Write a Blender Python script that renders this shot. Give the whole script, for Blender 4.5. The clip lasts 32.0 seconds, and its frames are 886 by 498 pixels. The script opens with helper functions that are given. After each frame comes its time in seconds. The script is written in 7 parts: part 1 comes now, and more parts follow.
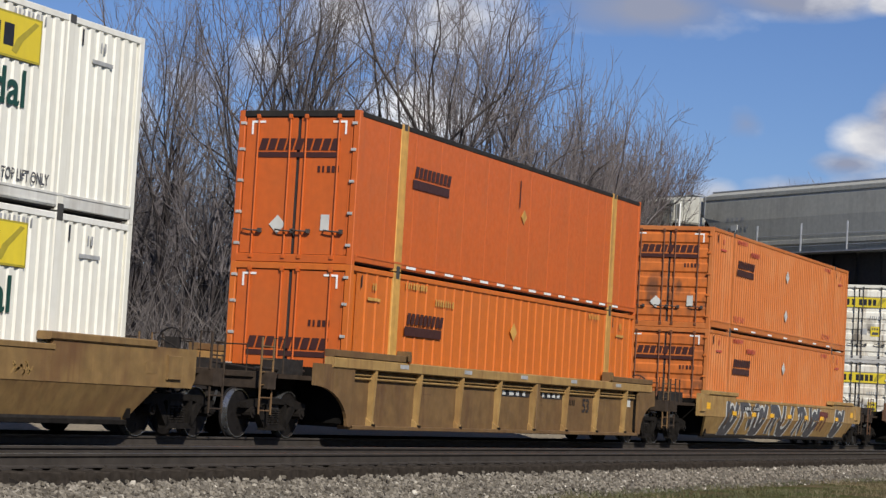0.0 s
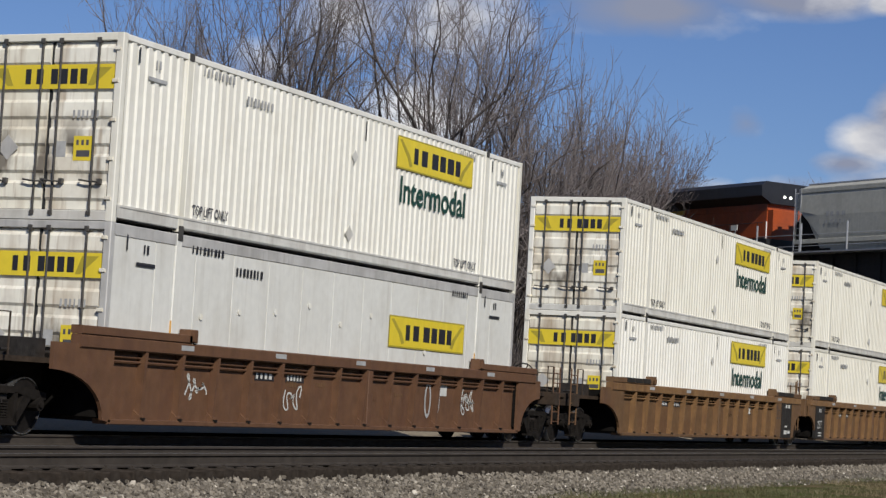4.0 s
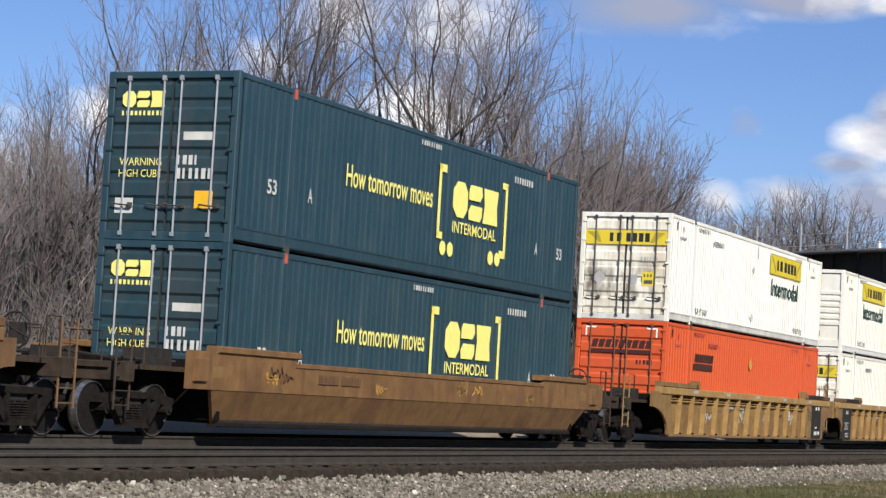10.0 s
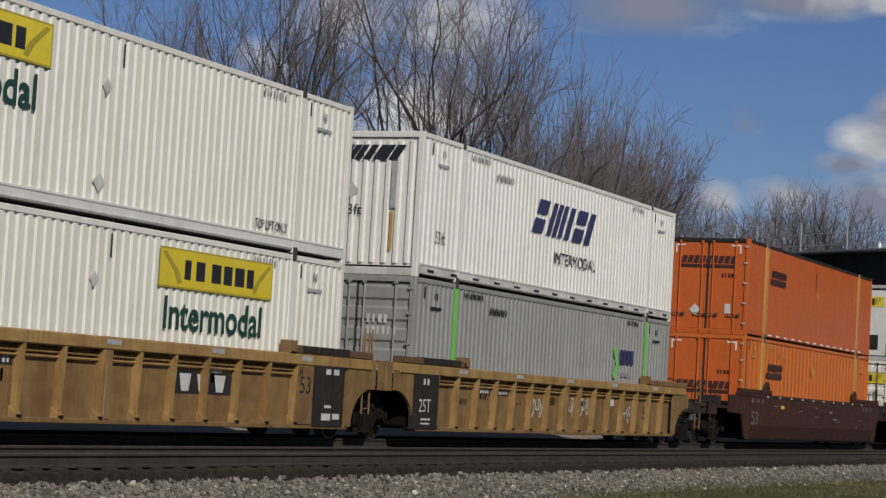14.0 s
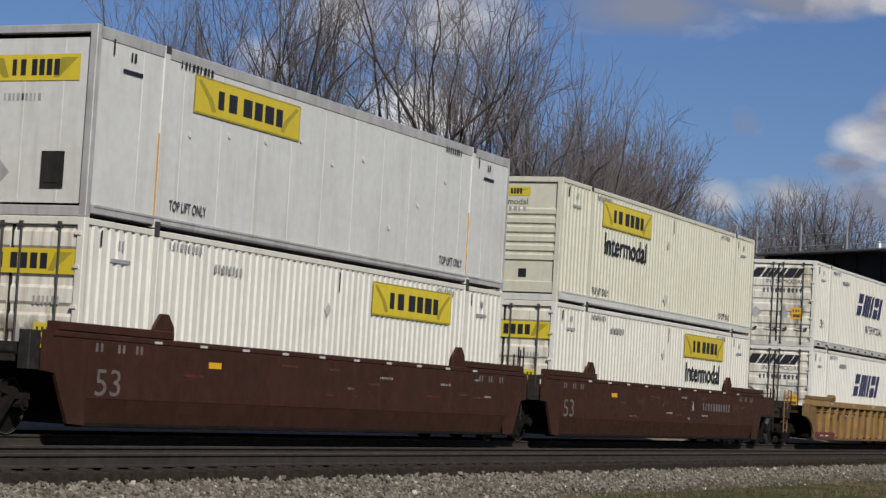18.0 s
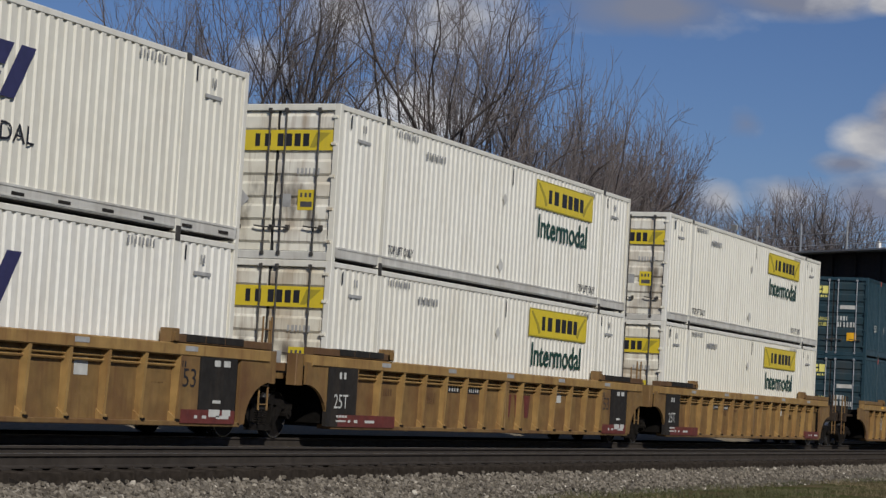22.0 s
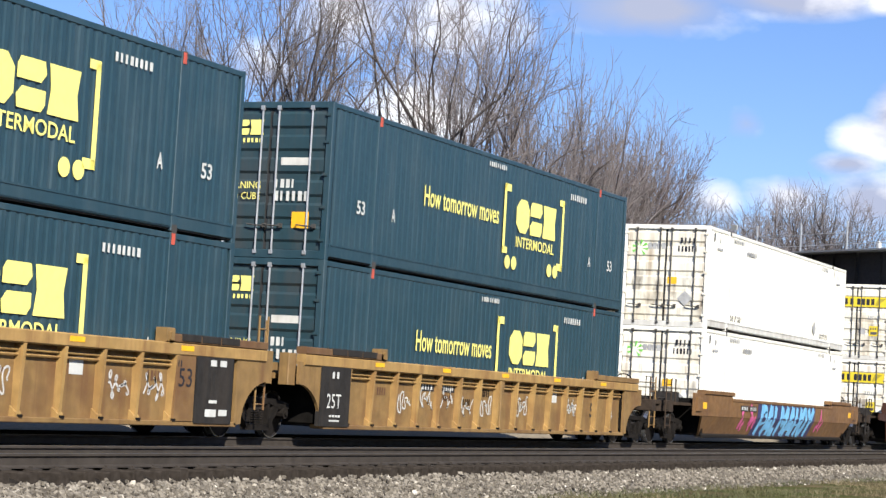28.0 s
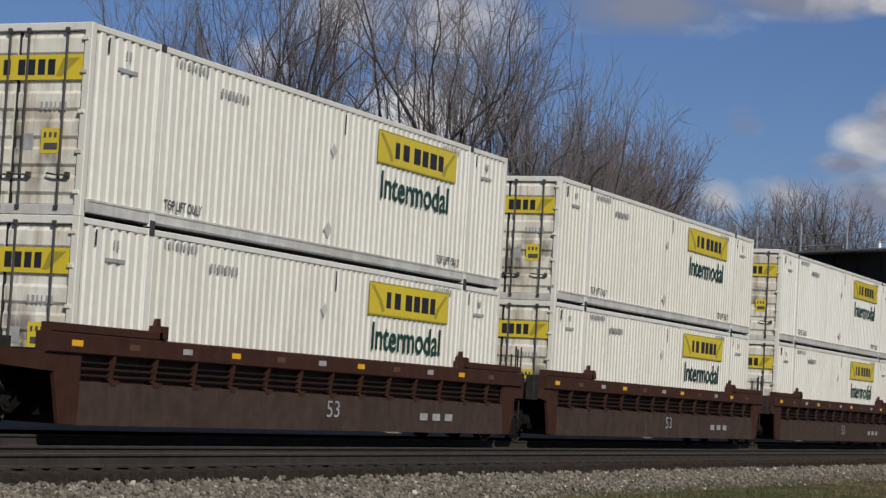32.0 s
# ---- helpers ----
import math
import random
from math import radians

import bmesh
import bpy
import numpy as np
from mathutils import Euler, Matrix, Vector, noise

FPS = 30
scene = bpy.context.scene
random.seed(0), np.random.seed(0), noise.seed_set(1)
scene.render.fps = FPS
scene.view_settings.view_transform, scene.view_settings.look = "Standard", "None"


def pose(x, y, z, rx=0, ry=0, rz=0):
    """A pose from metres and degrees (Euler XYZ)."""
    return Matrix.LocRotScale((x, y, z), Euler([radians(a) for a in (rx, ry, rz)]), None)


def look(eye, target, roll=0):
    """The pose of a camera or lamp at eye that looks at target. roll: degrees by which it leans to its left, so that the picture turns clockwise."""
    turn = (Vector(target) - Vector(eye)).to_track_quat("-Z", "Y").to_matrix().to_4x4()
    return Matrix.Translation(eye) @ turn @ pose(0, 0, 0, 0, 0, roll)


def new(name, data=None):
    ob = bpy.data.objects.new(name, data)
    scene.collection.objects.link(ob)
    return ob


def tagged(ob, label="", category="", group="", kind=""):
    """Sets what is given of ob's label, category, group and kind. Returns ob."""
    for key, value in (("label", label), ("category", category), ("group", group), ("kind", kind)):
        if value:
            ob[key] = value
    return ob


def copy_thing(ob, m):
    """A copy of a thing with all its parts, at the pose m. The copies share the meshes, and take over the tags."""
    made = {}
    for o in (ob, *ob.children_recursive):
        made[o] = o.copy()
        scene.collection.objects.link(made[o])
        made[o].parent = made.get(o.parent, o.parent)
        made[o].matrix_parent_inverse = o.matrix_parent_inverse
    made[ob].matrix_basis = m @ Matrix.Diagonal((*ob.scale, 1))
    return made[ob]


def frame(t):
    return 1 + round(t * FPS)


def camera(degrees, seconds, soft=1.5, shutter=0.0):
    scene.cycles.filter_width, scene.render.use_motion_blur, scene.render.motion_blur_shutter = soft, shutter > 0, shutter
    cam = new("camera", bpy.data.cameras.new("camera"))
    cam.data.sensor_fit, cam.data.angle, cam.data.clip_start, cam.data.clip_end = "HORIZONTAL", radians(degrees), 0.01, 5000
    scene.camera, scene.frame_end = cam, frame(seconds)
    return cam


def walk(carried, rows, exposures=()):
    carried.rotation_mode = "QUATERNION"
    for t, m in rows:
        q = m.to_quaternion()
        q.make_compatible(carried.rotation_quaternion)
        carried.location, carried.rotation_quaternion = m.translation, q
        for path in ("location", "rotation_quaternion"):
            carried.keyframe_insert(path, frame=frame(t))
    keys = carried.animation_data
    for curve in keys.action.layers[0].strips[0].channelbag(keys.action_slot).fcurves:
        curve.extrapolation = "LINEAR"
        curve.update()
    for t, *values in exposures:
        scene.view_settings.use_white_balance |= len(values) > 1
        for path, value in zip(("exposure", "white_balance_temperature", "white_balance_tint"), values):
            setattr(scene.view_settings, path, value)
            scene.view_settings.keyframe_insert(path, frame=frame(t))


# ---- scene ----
cam = camera(23.6, 32.0, soft=1.4)
EYE = pose(0, -19.11, 0.896, 94.0, -3.319, -65.794)
EXPOSURES = [(0, 0.2), (2, 0.34), (5, -0.25), (6, -0.42), (7, -0.36), (8, -0.38), (9, -0.1), (10, 0.58), (11, 0.42), (12, -0.22), (13, -0.35), (14, -0.38), (15, -0.05), (15.6, 0.18), (17, -0.1), (18, -0.2), (19, -0.3), (20, -0.3), (21, -0.28), (22, -0.42), (23.5, -0.38), (24.5, 0.05), (25.0, 0.47), (25.4, 0.84), (26, 0.98), (27.5, 1.04), (28, 1.0), (29, 0.32), (30, -0.16), (31, -0.46), (32, -0.3)]
walk(cam, [(0, EYE), (32, EYE)], EXPOSURES)

# ---- world and sun ----
SUN_AZ = math.atan2(-0.69, -0.724)   # towards the sun, seen from above
SUN_EL = radians(35)
sun_way = Vector((math.sin(SUN_AZ) * math.cos(SUN_EL), math.cos(SUN_AZ) * math.cos(SUN_EL), math.sin(SUN_EL)))
sun = new("sun", bpy.data.lights.new("sun", "SUN"))
sun.data.energy, sun.data.angle, sun.data.color = 4.35, radians(0.6), (1.0, 0.955, 0.89)
sun.matrix_world = look(sun_way * 200, (0, 0, 0))


def build_world():
    world = bpy.data.worlds.new("sky")
    scene.world = world
    world.use_nodes = True
    nt = world.node_tree
    nt.nodes.clear()
    N, L = nt.nodes.new, nt.links.new
    sky = N("ShaderNodeTexSky")
    sky.sky_type, sky.sun_disc, sky.sun_elevation = "NISHITA", False, SUN_EL
    sky.sun_rotation, sky.air_density, sky.dust_density, sky.ozone_density = SUN_AZ, 1.0, 0.1, 5.0
    co = N("ShaderNodeTexCoord")

    def math_node(op, a, b=None, clamp=False):
        m = N("ShaderNodeMath")
        m.operation, m.use_clamp = op, clamp
        for k, v in enumerate((a, b)):
            if v is None:
                continue
            if isinstance(v, (int, float)):
                m.inputs[k].default_value = v
            else:
                L(v, m.inputs[k])
        return m.outputs[0]

    # where banks of cloud stand: way to the middle, reach, weight, flattening
    banks = [((65.5, 10.15), 0.052, 1.15, 1.2, 0.15), ((62.66, 10.23), 0.045, 1.20, 1.2, 0.15), ((64.97, 7.79), 0.060, 1.20, 1.2, 0.10), ((60.47, 8.49), 0.032, 1.10, 1.6, 0.05), ((58.67, 7.98), 0.029, 1.00, 1.3, 0.10), ((54.54, 4.80), 0.064, 1.15, 1.3, 0.35),
             ((56.48, 6.91), 0.035, 1.00, 1.2, 0.20), ((62.01, 6.3), 0.065, 1.10, 1.2, 0.2), ((70.8, 10.75), 0.066, 1.15, 2.9, 1.0), ((74.59, 11.09), 0.069, 1.15, 5.0, 0.90), ((77.10, 11.03), 0.016, 1.20, 2.0, 0.10), ((77.75, 8.15), 0.027, 1.50, 1.0, 0.00), ((77.0, 7.5), 0.031, 1.30, 1.7, 0.55),
             ((76.28, 6.81), 0.029, 1.00, 3.0, 1.00), ((76.92, 5.78), 0.037, 1.10, 1.5, 0.55), ((73.54, 7.76), 0.017, 0.60, 1.3, 1.0), ((72.81, 5.68), 0.021, 1.05, 1.4, 0.20), ((74.83, 5.92), 0.035, 0.95, 2.2, 0.50), ((96.0, 8.0), 0.14, 0.9, 1.8, 0), ((40.0, 12.0), 0.2, 0.8, 1.8, 0),
             # unseen banks, added to make the fill light less blue
             ((140.0, 28.0), 0.5, 0.85, 1.2, 0.3), ((285.0, 35.0), 0.55, 0.85, 1.2, 0.3), ((20.0, 48.0), 0.4, 0.8, 1.2, 0.3)]
    total = shade = None
    for (az, el), reach, weight, flat, grey in banks:
        az, el = radians(az), radians(el)
        d = N("ShaderNodeVectorMath")
        d.operation = "SUBTRACT"
        L(co.outputs["Generated"], d.inputs[0])
        d.inputs[1].default_value = (math.sin(az) * math.cos(el), math.cos(az) * math.cos(el), math.sin(el))
        s = N("ShaderNodeVectorMath")
        s.operation = "MULTIPLY"
        L(d.outputs[0], s.inputs[0])
        s.inputs[1].default_value = (1, 1, flat)
        n = N("ShaderNodeVectorMath")
        n.operation = "LENGTH"
        L(s.outputs[0], n.inputs[0])
        v = math_node("MULTIPLY", math_node("SUBTRACT", 1.0, math_node("DIVIDE", n.outputs["Value"], reach), True), weight)
        total = v if total is None else math_node("MAXIMUM", total, v)
        if grey:
            w = math_node("MULTIPLY", v, grey)
            shade = w if shade is None else math_node("MAXIMUM", shade, w)
    st = N("ShaderNodeVectorMath")
    st.operation = "MULTIPLY"
    L(co.outputs["Generated"], st.inputs[0])
    st.inputs[1].default_value = (1, 1, 1.9)
    puffs = N("ShaderNodeTexNoise")
    L(st.outputs[0], puffs.inputs["Vector"])
    puffs.inputs["Scale"].default_value, puffs.inputs["Detail"].default_value, puffs.inputs["Roughness"].default_value = 13, 9, 0.55
    far = N("ShaderNodeTexNoise")
    L(st.outputs[0], far.inputs["Vector"])
    far.inputs["Scale"].default_value, far.inputs["Detail"].default_value = 3.1, 6
    cover = math_node("ADD", math_node("MULTIPLY", total, 0.62), math_node("MULTIPLY", math_node("SUBTRACT", puffs.outputs[0], 0.50), 0.75))
    cover = math_node("ADD", cover, math_node("MULTIPLY", math_node("SUBTRACT", far.outputs[0], 0.60), 0.35))
    ramp = N("ShaderNodeValToRGB")
    L(cover, ramp.inputs[0])
    ramp.color_ramp.elements[0].position, ramp.color_ramp.elements[1].position = 0.14, 0.52
    # cloud bodies: bright where the cloud thins out upwards, greyer below
    up = N("ShaderNodeVectorMath")
    up.operation = "ADD"
    L(st.outputs[0], up.inputs[0])
    up.inputs[1].default_value = (-0.012, -0.012, 0.040)
    puffs_up = N("ShaderNodeTexNoise")
    L(up.outputs[0], puffs_up.inputs["Vector"])
    puffs_up.inputs["Scale"].default_value, puffs_up.inputs["Detail"].default_value, puffs_up.inputs["Roughness"].default_value = 13, 5, 0.5
    lit = math_node("ADD", 0.42, math_node("MULTIPLY", math_node("SUBTRACT", puffs.outputs[0], puffs_up.outputs[0]), 2.6), True)
    lit = math_node("SUBTRACT", math_node("ADD", lit, 0.12), math_node("MULTIPLY", shade, 0.75), True)
    tone = N("ShaderNodeValToRGB")
    L(lit, tone.inputs[0])
    tone.color_ramp.elements[0].position, tone.color_ramp.elements[1].position = 0.05, 0.95
    tone.color_ramp.elements[0].color, tone.color_ramp.elements[1].color = (4.7, 5.2, 7.0, 1), (14.5, 14.4, 14.4, 1)
    mix = N("ShaderNodeMix")
    mix.data_type = "RGBA"
    L(ramp.outputs[0], mix.inputs["Factor"])
    tint = N("ShaderNodeMix")
    tint.data_type, tint.blend_type = "RGBA", "MULTIPLY"
    tint.inputs["Factor"].default_value = 1.0
    tint.inputs["B"].default_value = (0.93, 1.0, 1.29, 1)
    L(sky.outputs[0], tint.inputs["A"])
    L(tint.outputs["Result"], mix.inputs["A"])
    L(tone.outputs[0], mix.inputs["B"])
    bg = N("ShaderNodeBackground")
    L(mix.outputs["Result"], bg.inputs[0])
    bg.inputs[1].default_value = 0.055
    out = N("ShaderNodeOutputWorld")
    L(bg.outputs[0], out.inputs[0])


build_world()


# ---- materials ----
def mat(name, base, rough=0.6, metal=0.0, vary=0.12, grain=6.0, streak=0.0, streak_colour=(0.05, 0.04, 0.03), stain=0.0, stain_colour=(0.12, 0.06, 0.03), bump=0.0, bump_scale=40.0, tint=0.0, second=None, emit=0.0, spec=0.5, smear=0.0):
    """Painted or natural surface: base colour with fine grain, broad stains, downward streaks and relief."""
    m = bpy.data.materials.new(name)
    m.use_nodes = True
    nt = m.node_tree
    b = nt.nodes["Principled BSDF"]
    N, L = nt.nodes.new, nt.links.new
    b.inputs["Roughness"].default_value, b.inputs["Metallic"].default_value = rough, metal
    b.inputs["Specular IOR Level"].default_value = spec
    co, info = N("ShaderNodeTexCoord"), N("ShaderNodeObjectInfo")
    off = N("ShaderNodeVectorMath")
    off.operation = "MULTIPLY_ADD"
    off.inputs[1].default_value = (37, 19, 11)
    L(info.outputs["Random"], off.inputs[0])
    L(co.outputs["Object"], off.inputs[2])

    def noise_of(scale, detail=4, stretch=(1, 1, 1)):
        mp = N("ShaderNodeVectorMath")
        mp.operation = "MULTIPLY"
        mp.inputs[1].default_value = stretch
        L(off.outputs[0], mp.inputs[0])
        n = N("ShaderNodeTexNoise")
        n.inputs["Scale"].default_value, n.inputs["Detail"].default_value = scale, detail
        L(mp.outputs[0], n.inputs["Vector"])
        return n.outputs[0]

    def ramp_of(value, lo, hi, a=(0, 0, 0, 1), c=(1, 1, 1, 1)):
        r = N("ShaderNodeValToRGB")
        r.color_ramp.elements[0].position, r.color_ramp.elements[1].position = lo, hi
        r.color_ramp.elements[0].color, r.color_ramp.elements[1].color = a, c
        L(value, r.inputs[0])
        return r.outputs[0]

    def blend(fac, a, c, mode="MIX"):
        x = N("ShaderNodeMix")
        x.data_type, x.blend_type = "RGBA", mode
        for key, v in (("Factor", fac), ("A", a), ("B", c)):
            if isinstance(v, (int, float)):
                x.inputs[key].default_value = v
            elif isinstance(v, tuple):
                x.inputs[key].default_value = (*v, 1)
            else:
                L(v, x.inputs[key])
        return x.outputs["Result"]

    colour = ramp_of(noise_of(grain, 6), 0.3, 0.7, tuple(c * (1 - vary) for c in base) + (1,), tuple(min(1, c * (1 + vary)) for c in base) + (1,))
    if second:
        colour = blend(ramp_of(noise_of(grain * 0.3, 3), 0.42, 0.62), colour, second)
    if tint:
        t = N("ShaderNodeMath")
        t.operation = "MULTIPLY"
        t.inputs[1].default_value = tint
        L(info.outputs["Random"], t.inputs[0])
        colour = blend(t.outputs[0], colour, tuple(c * k for c, k in zip(base, (0.82, 0.78, 0.62))))
    if stain:
        s = N("ShaderNodeMath")
        s.operation = "MULTIPLY"
        s.inputs[1].default_value = stain
        L(ramp_of(noise_of(0.9, 7), 0.5, 0.72), s.inputs[0])
        colour = blend(s.outputs[0], colour, stain_colour)
    if streak:
        s = N("ShaderNodeMath")
        s.operation = "MULTIPLY"
        s.inputs[1].default_value = streak
        L(ramp_of(noise_of(3.0, 5, (1, 1, 0.12)), 0.5, 0.75), s.inputs[0])
        colour = blend(s.outputs[0], colour, streak_colour)
        fine = N("ShaderNodeMath")
        fine.operation = "MULTIPLY"
        fine.inputs[1].default_value = streak * 0.8
        L(ramp_of(noise_of(11.0, 4, (1, 1, 0.07)), 0.54, 0.74), fine.inputs[0])
        colour = blend(fine.outputs[0], colour, streak_colour)
    if smear:
        # greasy patches round the handles of a door, a metre above its foot
        sep, far = N("ShaderNodeSeparateXYZ"), N("ShaderNodeMath")
        L(co.outputs["Object"], sep.inputs[0])
        far.operation = "SUBTRACT"
        far.inputs[1].default_value = 1.0
        L(sep.outputs[2], far.inputs[0])
        gap = N("ShaderNodeMath")
        gap.operation = "ABSOLUTE"
        L(far.outputs[0], gap.inputs[0])
        near = ramp_of(gap.outputs[0], 0.25, 0.75, (1, 1, 1, 1), (0, 0, 0, 1))
        both = N("ShaderNodeMath")
        both.operation = "MULTIPLY"
        L(near, both.inputs[0])
        L(ramp_of(noise_of(2.6, 5, (1, 1, 0.45)), 0.48, 0.64), both.inputs[1])
        s = N("ShaderNodeMath")
        s.operation = "MULTIPLY"
        s.inputs[1].default_value = smear
        L(both.outputs[0], s.inputs[0])
        colour = blend(s.outputs[0], colour, (0.06, 0.04, 0.025))
    L(colour, b.inputs["Base Color"])
    L(ramp_of(noise_of(grain * 1.7, 3), 0.2, 0.8, (max(0, rough - 0.12),) * 3 + (1,), (min(1, rough + 0.12),) * 3 + (1,)), b.inputs["Roughness"])
    if bump:
        bp = N("ShaderNodeBump")
        bp.inputs["Strength"].default_value, bp.inputs["Distance"].default_value = bump, 0.02
        L(noise_of(bump_scale, 5), bp.inputs["Height"])
        L(bp.outputs[0], b.inputs["Normal"])
    if emit:
        b.inputs["Emission Color"].default_value, b.inputs["Emission Strength"].default_value = (*base, 1), emit
    return m


WHITE = mat("white_paint", (0.74, 0.725, 0.655), 0.5, vary=0.04, streak=0.24, streak_colour=(0.40, 0.35, 0.26), stain=0.14, stain_colour=(0.45, 0.41, 0.30), tint=0.35)
WHITE_SMOOTH = mat("white_smooth_panel", (0.655, 0.65, 0.595), 0.4, vary=0.05, streak=0.28, streak_colour=(0.38, 0.35, 0.29), stain=0.2, stain_colour=(0.40, 0.37, 0.30))
DOOR_WHITE = mat("soiled_white_door_paint", (0.78, 0.755, 0.655), 0.55, vary=0.06, streak=0.7, streak_colour=(0.24, 0.15, 0.075), stain=0.45, stain_colour=(0.36, 0.25, 0.12), tint=0.3, smear=0.8)
ALU = mat("dull_aluminium", (0.48, 0.47, 0.44), 0.55, 0.2, vary=0.14, grain=3, streak=0.35, streak_colour=(0.22, 0.19, 0.16))
GREY_RAIL = mat("grey_rail_paint", (0.56, 0.55, 0.50), 0.55, vary=0.14, grain=3, streak=0.3, streak_colour=(0.25, 0.2, 0.15), stain=0.3, stain_colour=(0.25, 0.2, 0.15))
CREAM = mat("yellowed_white_paint", (0.62, 0.60, 0.47), 0.55, vary=0.05, streak=0.25, streak_colour=(0.40, 0.36, 0.24), stain=0.15, stain_colour=(0.45, 0.41, 0.28))
RUST = mat("rusty_orange_brown_paint", (0.168, 0.088, 0.032), 0.6, vary=0.2, grain=4, streak=0.55, streak_colour=(0.08, 0.037, 0.018), stain=0.7, stain_colour=(0.085, 0.042, 0.021), bump=0.15)
ORANGE = mat("orange_paint", (0.55, 0.135, 0.018), 0.45, vary=0.07, streak=0.25, streak_colour=(0.30, 0.08, 0.025), stain=0.15, stain_colour=(0.38, 0.13, 0.04))
ORANGE_PALE = mat("faded_orange_paint", (0.46, 0.132, 0.026), 0.55, vary=0.08, streak=0.3, streak_colour=(0.52, 0.22, 0.08), stain=0.35, stain_colour=(0.54, 0.25, 0.095))
ORANGE_DEEP = mat("deep_orange_panel", (0.53, 0.108, 0.016), 0.45, vary=0.07, streak=0.25, streak_colour=(0.32, 0.08, 0.02), stain=0.3, stain_colour=(0.40, 0.12, 0.03))
ORANGE_RED = mat("red_orange_paint", (0.53, 0.080, 0.020), 0.5, vary=0.06, streak=0.25, streak_colour=(0.4, 0.07, 0.03), stain=0.12, stain_colour=(0.5, 0.12, 0.05))
ORANGE_DOOR = mat("soiled_orange_door_paint", (0.55, 0.145, 0.024), 0.55, vary=0.1, streak=0.4, streak_colour=(0.12, 0.05, 0.025), stain=0.35, stain_colour=(0.20, 0.08, 0.03), smear=0.75)
ORANGE_ROD = mat("grimy_orange_rod", (0.16, 0.055, 0.02), 0.6, vary=0.2, streak=0.4)
OCHRE = mat("ochre_post_paint", (0.55, 0.30, 0.07), 0.55, vary=0.15, streak=0.5, streak_colour=(0.2, 0.09, 0.03))
TEAL = mat("dark_teal_paint", (0.0165, 0.045, 0.060), 0.42, vary=0.08, streak=0.3, streak_colour=(0.07, 0.10, 0.11), stain=0.15, stain_colour=(0.06, 0.08, 0.08))
TEAL_DOOR = mat("soiled_teal_door_paint", (0.016, 0.042, 0.052), 0.5, vary=0.1, streak=0.45, streak_colour=(0.06, 0.055, 0.05), stain=0.3, stain_colour=(0.06, 0.05, 0.045))
GREY = mat("grey_paint", (0.265, 0.265, 0.245), 0.5, vary=0.07, streak=0.3, streak_colour=(0.15, 0.145, 0.13), stain=0.2, stain_colour=(0.17, 0.15, 0.12))
GREEN = mat("bright_green_paint", (0.17, 0.50, 0.09), 0.5, vary=0.06)
YELLOW = mat("yellow_vinyl", (0.70, 0.545, 0.035), 0.45, vary=0.05, streak=0.25, streak_colour=(0.45, 0.36, 0.06), tint=0.5)
YELLOW_LOGO = mat("yellow_lettering", (0.82, 0.74, 0.20), 0.5, vary=0.05)
OLIVE = mat("dull_gold_print", (0.36, 0.29, 0.03), 0.5, vary=0.1)
BLACK = mat("black_lettering", (0.018, 0.018, 0.022), 0.5, vary=0.15)
FADED = mat("faded_grey_lettering", (0.34, 0.34, 0.33), 0.6, vary=0.2)
GREEN_TEXT = mat("dark_green_lettering", (0.012, 0.055, 0.04), 0.5, vary=0.1)
NAVY = mat("navy_lettering", (0.035, 0.035, 0.10), 0.5, vary=0.12)
BROWN_INK = mat("dark_brown_lettering", (0.05, 0.016, 0.012), 0.5, vary=0.1)
PALE_INK = mat("pale_lettering", (0.52, 0.52, 0.48), 0.6, vary=0.12)
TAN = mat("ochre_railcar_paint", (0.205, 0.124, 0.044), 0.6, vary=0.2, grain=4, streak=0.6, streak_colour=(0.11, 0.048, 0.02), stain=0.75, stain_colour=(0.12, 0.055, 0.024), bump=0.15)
TAN_PALE = mat("pale_ochre_paint", (0.33, 0.205, 0.070), 0.55, vary=0.18, grain=4, streak=0.6, streak_colour=(0.15, 0.065, 0.025), stain=0.45, stain_colour=(0.19, 0.09, 0.03), bump=0.12)
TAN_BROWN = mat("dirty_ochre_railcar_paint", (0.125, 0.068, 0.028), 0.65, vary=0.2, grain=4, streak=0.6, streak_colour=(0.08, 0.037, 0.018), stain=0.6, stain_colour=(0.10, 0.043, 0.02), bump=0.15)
DIRTY_PALE = mat("pale_dirty_ochre_paint", (0.19, 0.104, 0.040), 0.6, vary=0.18, grain=4, streak=0.6, streak_colour=(0.09, 0.042, 0.02), stain=0.45, stain_colour=(0.11, 0.05, 0.024), bump=0.12)
BROWN = mat("oxide_brown_railcar_paint", (0.112, 0.054, 0.025), 0.65, vary=0.18, grain=4, streak=0.5, streak_colour=(0.08, 0.036, 0.02), stain=0.5, stain_colour=(0.10, 0.045, 0.024), bump=0.15)
MAROON = mat("dark_maroon_railcar_paint", (0.048, 0.0178, 0.0098), 0.6, vary=0.2, grain=4, streak=0.35, streak_colour=(0.072, 0.034, 0.022), stain=0.45, stain_colour=(0.030, 0.014, 0.010), bump=0.12, spec=0.3)
DUST_MAROON = mat("dusty_maroon_paint", (0.058, 0.038, 0.029), 0.7, vary=0.2, grain=4, streak=0.4, streak_colour=(0.085, 0.062, 0.048), stain=0.4, stain_colour=(0.035, 0.022, 0.017), spec=0.2)
OCHRE_BROWN = mat("brown_ochre_panel", (0.150, 0.086, 0.032), 0.62, vary=0.2, grain=4, streak=0.6, streak_colour=(0.085, 0.040, 0.018), stain=0.6, stain_colour=(0.10, 0.048, 0.02), bump=0.15)
